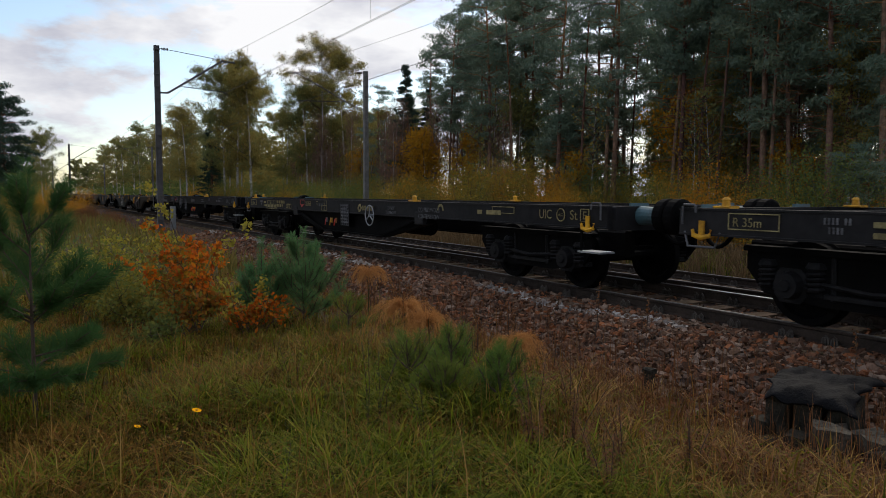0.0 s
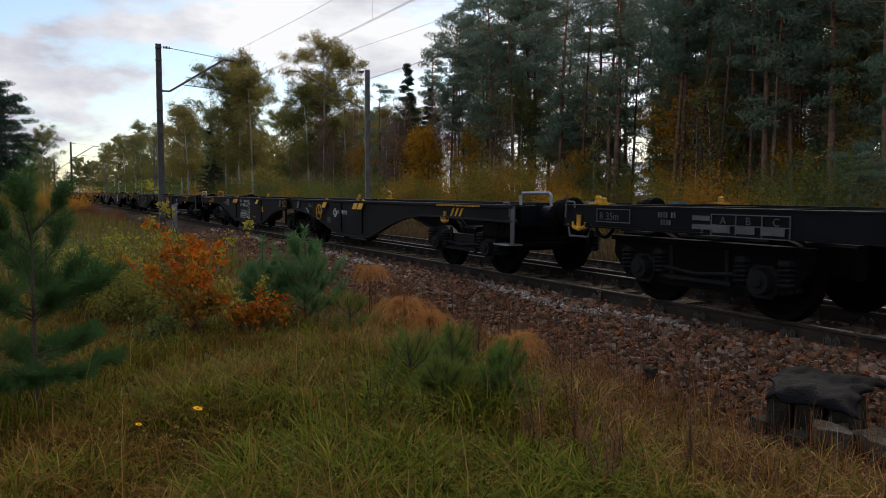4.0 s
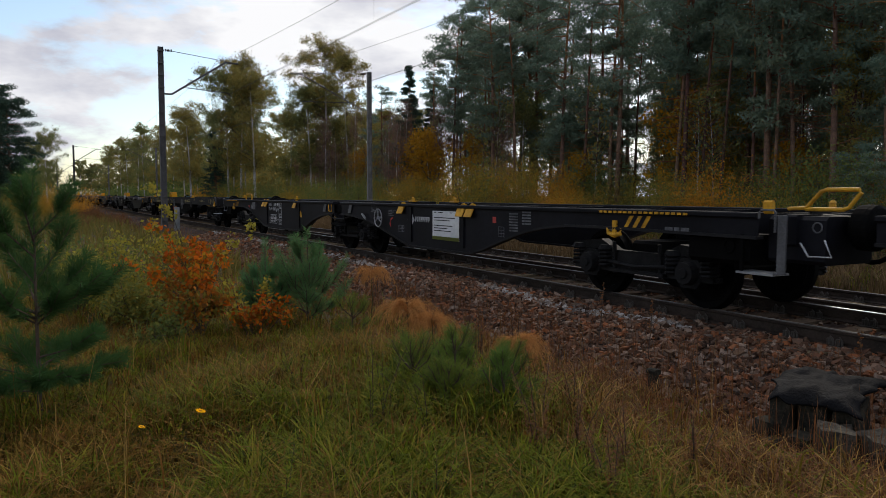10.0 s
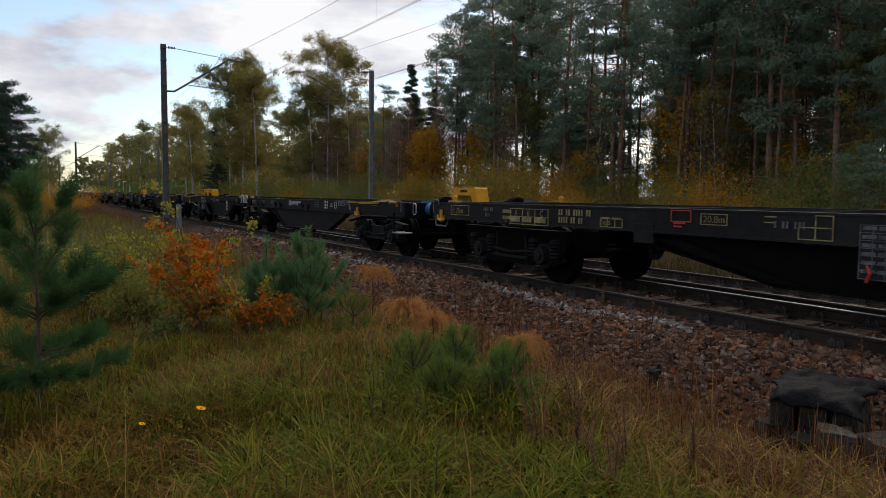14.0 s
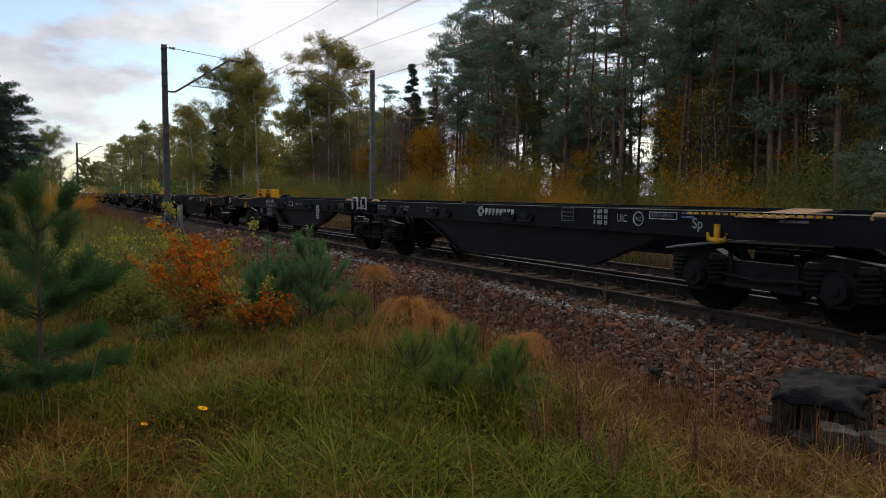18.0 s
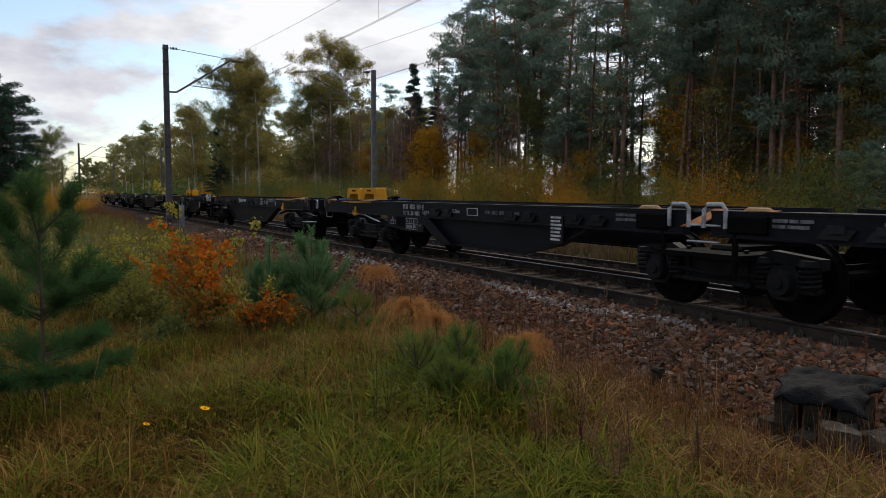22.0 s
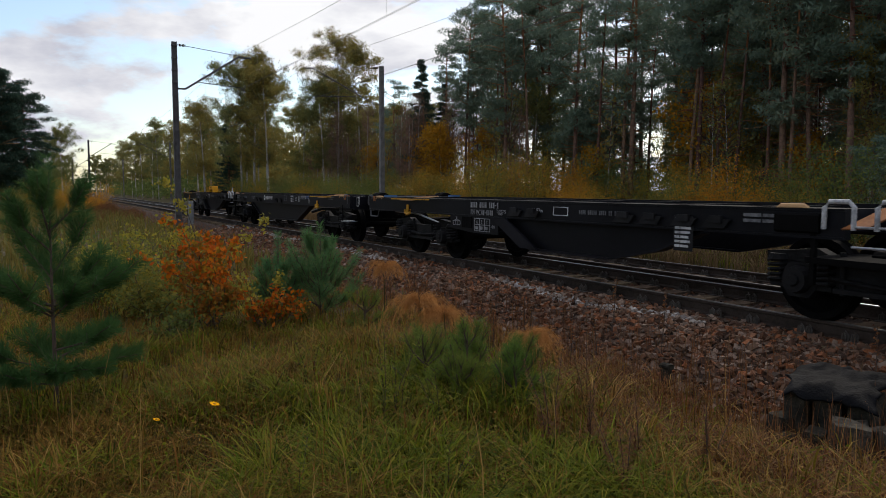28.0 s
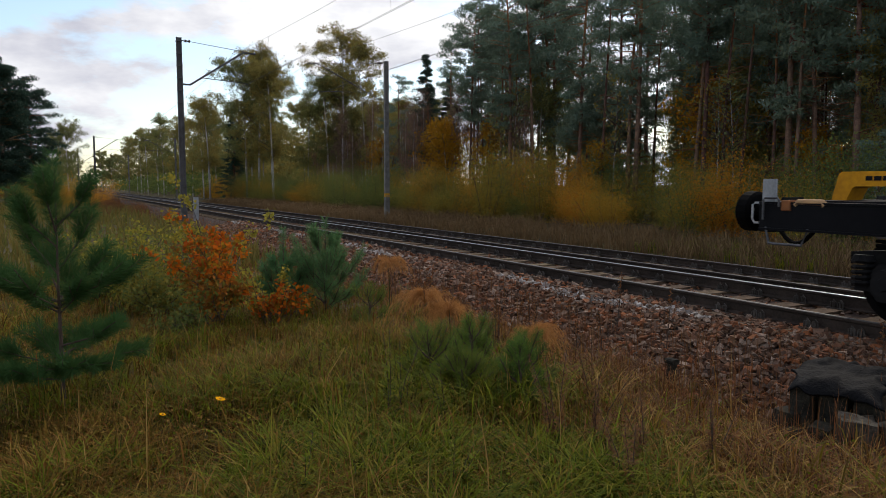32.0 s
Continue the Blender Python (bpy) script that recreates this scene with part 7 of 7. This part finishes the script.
def rubble(g, rng, x, y, z, sx, sy, sz):
    """A rough lump of broken concrete."""
    vs = []
    for a, b, c in [(p, q, r) for p in (-1, -0.3, 0.4, 1) for q in (-1, 0, 1) for r in (0, 0.5, 1)]:
        inside = max(abs(a), abs(b)) < 1 and 0 < c < 1
        k = rng.uniform(0.86, 1.1) * (0.9 if c == 1 else 1.0) * (0.9 if abs(a) == 1 and abs(b) == 1 else 1.0)
        vs.append((x + a * sx * k, y + b * sy * k, z + c * sz * rng.uniform(0.9, 1.08)))
    idx = lambda i, j, k: (i * 3 + j) * 3 + k
    fs = []
    for i in range(3):
        for k in range(2):
            fs += [(idx(i, 0, k), idx(i + 1, 0, k), idx(i + 1, 0, k + 1), idx(i, 0, k + 1)), (idx(i + 1, 2, k), idx(i, 2, k), idx(i, 2, k + 1), idx(i + 1, 2, k + 1))]
        for j in range(2):
            fs.append((idx(i, j, 2), idx(i + 1, j, 2), idx(i + 1, j + 1, 2), idx(i, j + 1, 2)))
    for j in range(2):
        for k in range(2):
            fs += [(idx(0, j + 1, k), idx(0, j, k), idx(0, j, k + 1), idx(0, j + 1, k + 1)), (idx(3, j, k), idx(3, j + 1, k), idx(3, j + 1, k + 1), idx(3, j, k + 1))]
    g.add(vs, fs)
    return g


def trackside_box():
    """A crumpled sheet of black felt over a heap of broken concrete beside the ballast."""
    t = tagged(new("trackside_box"), "crumpled black felt sheet lying over broken concrete blocks", "rubble heap")
    t.matrix_basis = pose(-3.36, 5.28, -0.56, 0, 0, 14)
    rng = np.random.default_rng(8)
    nx, ny = 27, 17
    vs = []
    for layer in (0, 1):
        for i in range(nx):
            for j in range(ny):
                u, v = i / (nx - 1) * 2 - 1, j / (ny - 1) * 2 - 1
                rim = 1.0 + 0.10 * math.sin(5 * u + 3 * v) + 0.07 * math.sin(9 * v + 4 * u + 1)
                p = Vector((2.3 * u, 2.0 * v, 4.0))
                z = 0.53 + 0.045 * v + 0.035 * noise.noise(p) + 0.020 * noise.noise(p * 2.4) - 0.10 * max(0, abs(u) - 0.72) ** 1.2 - 0.16 * max(0, -v - 0.62)
                crease = 0.014 * math.exp(-((u + 0.05 + 0.15 * v) / 0.05) ** 2) + 0.010 * math.exp(-((v - 0.25 + 0.3 * abs(u)) / 0.06) ** 2)
                vs.append((0.33 * u * rim, 0.27 * v * rim, z - crease - 0.016 * layer))
    m = nx * ny
    q = lambda i, j: i * ny + j
    fs = [(q(i, j), q(i + 1, j), q(i + 1, j + 1), q(i, j + 1)) for i in range(nx - 1) for j in range(ny - 1)]
    fs += [tuple(m + k for k in reversed(f)) for f in fs]
    edge = [q(i, 0) for i in range(nx)] + [q(nx - 1, j) for j in range(1, ny)] + [q(i, ny - 1) for i in range(nx - 2, -1, -1)] + [q(0, j) for j in range(ny - 2, 0, -1)]
    fs += [(edge[k], m + edge[k], m + edge[(k + 1) % len(edge)], edge[(k + 1) % len(edge)]) for k in range(len(edge))]
    part("felt_sheet", Geo().add(vs, fs), TARFELT, t, smooth=True)
    for x, y, sx, sy, sz in ((-0.24, -0.12, 0.09, 0.09, 0.42), (-0.02, -0.08, 0.12, 0.10, 0.40), (0.22, -0.06, 0.10, 0.12, 0.43), (0.17, 0.15, 0.12, 0.10, 0.46), (-0.17, 0.15, 0.12, 0.10, 0.46)):
        part("block", rubble(Geo(), rng, x, y, -0.06, sx, sy, sz + 0.06), MOSSY, t)
    for x, y, r, k, mt in ((-3.02, 4.92, 0.17, 1.7, CHALKY), (-2.78, 5.02, 0.15, 1.9, CHALKY), (-3.62, 5.02, 0.13, 1.7, MOSSY), (-3.30, 4.95, 0.11, 1.5, MOSSY), (-2.88, 4.78, 0.10, 1.2, MOSSY), (-3.48, 4.86, 0.09, 1.2, MOSSY), (-2.6, 4.9, 0.14, 1.6, CHALKY)):
        b = tagged(new("concrete_lump"), "pale weathered lump of broken concrete beside the felt sheet" if mt is CHALKY else "dark mossy lump of broken concrete beside the felt sheet", "rubble", "rubble by the slab")
        b.matrix_basis = pose(x, y, ground_z(x, y) - 0.04, 0, 0, 77 * x)
        part("lump", rubble(Geo(), rng, 0, 0, 0, r, r * 0.8, r * k), mt, b)
    s = tagged(new("marker_stub"), "small dark weathered stub standing in the ballast edge", "stub")
    s.matrix_basis = pose(-5.08, 5.25, -0.56)
    part("post", Geo().box(-0.035, 0.035, -0.035, 0.035, 0, 0.25, 0.01), MOSSY, s)
    part("cap", Geo().box(-0.055, 0.055, -0.045, 0.045, 0.235, 0.285, 0.015), MOSSY, s)
    h = tagged(new("cable_duct"), "grey metal cable post beside the mast", "cable post")
    h.matrix_basis = pose(-37.0, 6.2, -0.5)
    part("post", Geo().box(-0.05, 0.05, -0.12, 0.12, 0, 1.3, 0.02), GALV, h)


def grasses():
    rng = random.Random(9)
    near, green, weeds, tan, tall = [], [], [], [], []
    for _ in range(19500):
        d = 2.2 + 15 * rng.random() ** 1.9
        a = radians(rng.uniform(-6, 64))
        x, y = -d * math.cos(a), d * math.sin(a)
        if y > 5.2 or y < -3:
            continue
        sc = max(0.45, 0.9 + 0.6 * noise.noise((x * 0.9, y * 0.9, 3.0)) + 0.6 * noise.noise((x * 3.1, y * 3.1, 9.0)))
        # greener towards the middle of the verge, browner by the pine sapling and the ballast
        lush = 0.34 + 0.6 * noise.noise((x * 0.8 + 4.0, y * 0.8, 0.0)) + 0.9 * noise.noise((x * 2.6, y * 2.6, 5.0)) + 0.6 * math.exp(-((x + 3.7) ** 2 + (y - 2.2) ** 2) / 1.6) - 0.35 * math.exp(-((x + 4.2) ** 2 + (y - 0.2) ** 2) / 1.2)
        dry = min(1.0, max(0.0, (y - 2.9 + 0.25 * max(0.0, x + 3.4)) / 1.1))
        if rng.random() < 0.75 * dry * dry:
            weeds.append((x, y, sc))
        elif rng.random() < 0.40 * dry + 0.06:
            tan.append((x, y, sc))
        elif rng.random() < lush:
            green.append((x, y, sc))
        else:
            near.append((x, y, sc))
        if rng.random() < 0.014:
            tall.append((x, y, 0.6 + 0.7 * rng.random()))
    for _ in range(420):
        green.append((rng.gauss(-5.35, 0.42), rng.gauss(3.15, 0.25), 1.1 + 0.5 * rng.random()))
    grass_patch("meadow_grass", near, 10, 0.23, 1.9, 0.0036, GRASS, "tangled yellow-brown autumn grass on the verge", 1)
    grass_patch("green_grass", green, 10, 0.24, 1.7, 0.0042, GREENGRASS, "fresh green grass tufts among the dry grass", 2)
    grass_patch("rusty_weeds", weeds, 8, 0.20, 1.5, 0.0030, RUSTWEED, "rust-brown dry weeds along the ballast edge", 3)
    grass_patch("tan_grass", tan, 8, 0.26, 1.7, 0.0030, DRYGRASS, "dry tan grass blades bent over the verge", 7)
    grass_patch("tall_bents", tall, 3, 0.58, 0.55, 0.0018, DRYGRASS, "tall pale grass stalks standing above the verge", 8)
    hr = np.random.default_rng(91)
    for name, n, size, material, top, label in (("low_herbs", 26000, 0.013, GREENGRASS, 0.17, "small green herb leaves low in the grass"),
                                                ("withered_leaves", 20000, 0.011, DRYGRASS, 0.20, "small withered leaves and seed heads in the grass")):
        d, a = 2.4 + 12 * hr.random(n) ** 1.5, np.radians(hr.uniform(-6, 62, n))
        x, y = -d * np.cos(a), d * np.sin(a)
        patch = np.sin(2.1 * x + 0.7) * np.sin(1.7 * y + 1.3 * (material is DRYGRASS)) + 0.6 * np.sin(5.3 * x - 3.1 * y)
        keep = (patch + hr.normal(size=n) * 0.5 > -0.1) & (y < 4.7)
        x, y, k = x[keep], y[keep], int(keep.sum())
        z = np.array([ground_z(p, q) for p, q in zip(x, y)]) + top * hr.random(k)
        u = unit(hr, k)
        w = np.cross(u, unit(hr, k))
        sz = size * hr.uniform(0.5, 1.4, (k, 1))
        tagged(new(name, quads(np.stack([x, y, z], 1), u * sz, w * sz * 0.7, name, material)), label, "herbs", kind="stuff")
    far = []
    for _ in range(5200):
        x = -16 - 60 * rng.random() ** 1.3
        y = rng.uniform(-16, 4.9)
        far.append((x, y, 1.0 + 0.5 * rng.random()))
    grass_patch("field_grass", far, 5, 0.42, 0.6, 0.014, FIELDGRASS, "dull olive-brown autumn grass on the field beside the line", 4)
    grass_patch("trodden_grass", [(rng.uniform(-16, 14), rng.uniform(-16, 4.9), 0.6 + 0.6 * rng.random()) for _ in range(5500)], 4, 0.30, 0.9, 0.006, GRASS, "autumn grass on the open verge beside the line", 14)
    edge = []
    for _ in range(5000):
        x = -4 - 80 * rng.random()
        y = rng.uniform(14.6, 19.5)
        edge.append((x, y, 0.8 + 0.5 * rng.random()))
    lawn = [(rng.uniform(-17, -9), rng.uniform(15.5, 19.0), 0.6 + 0.6 * rng.random()) for _ in range(420)]
    grass_patch("edge_green_grass", lawn, 9, 0.34, 0.9, 0.009, GREENGRASS, "bright green grass in a gap of the dry reeds", 16)
    grass_patch("tall_dry_grass", edge, 9, 0.55, 0.75, 0.008, EDGEGRASS, "tall dull brown reedy grass between the tracks and the forest", 5)
    sh = []
    for _ in range(3600):
        x = -2 - 60 * rng.random() ** 1.8
        y = 4.6 + 1.6 * rng.random() ** 1.6
        sh.append((x, y, 0.4 + 0.9 * rng.random()))
    grass_patch("ballast_weeds", sh, 3, 0.34, 0.3, 0.0022, RUSTWEED, "sparse reddish weeds growing through the ballast", 6)


verge()
trackside_box()
grasses()
motions()
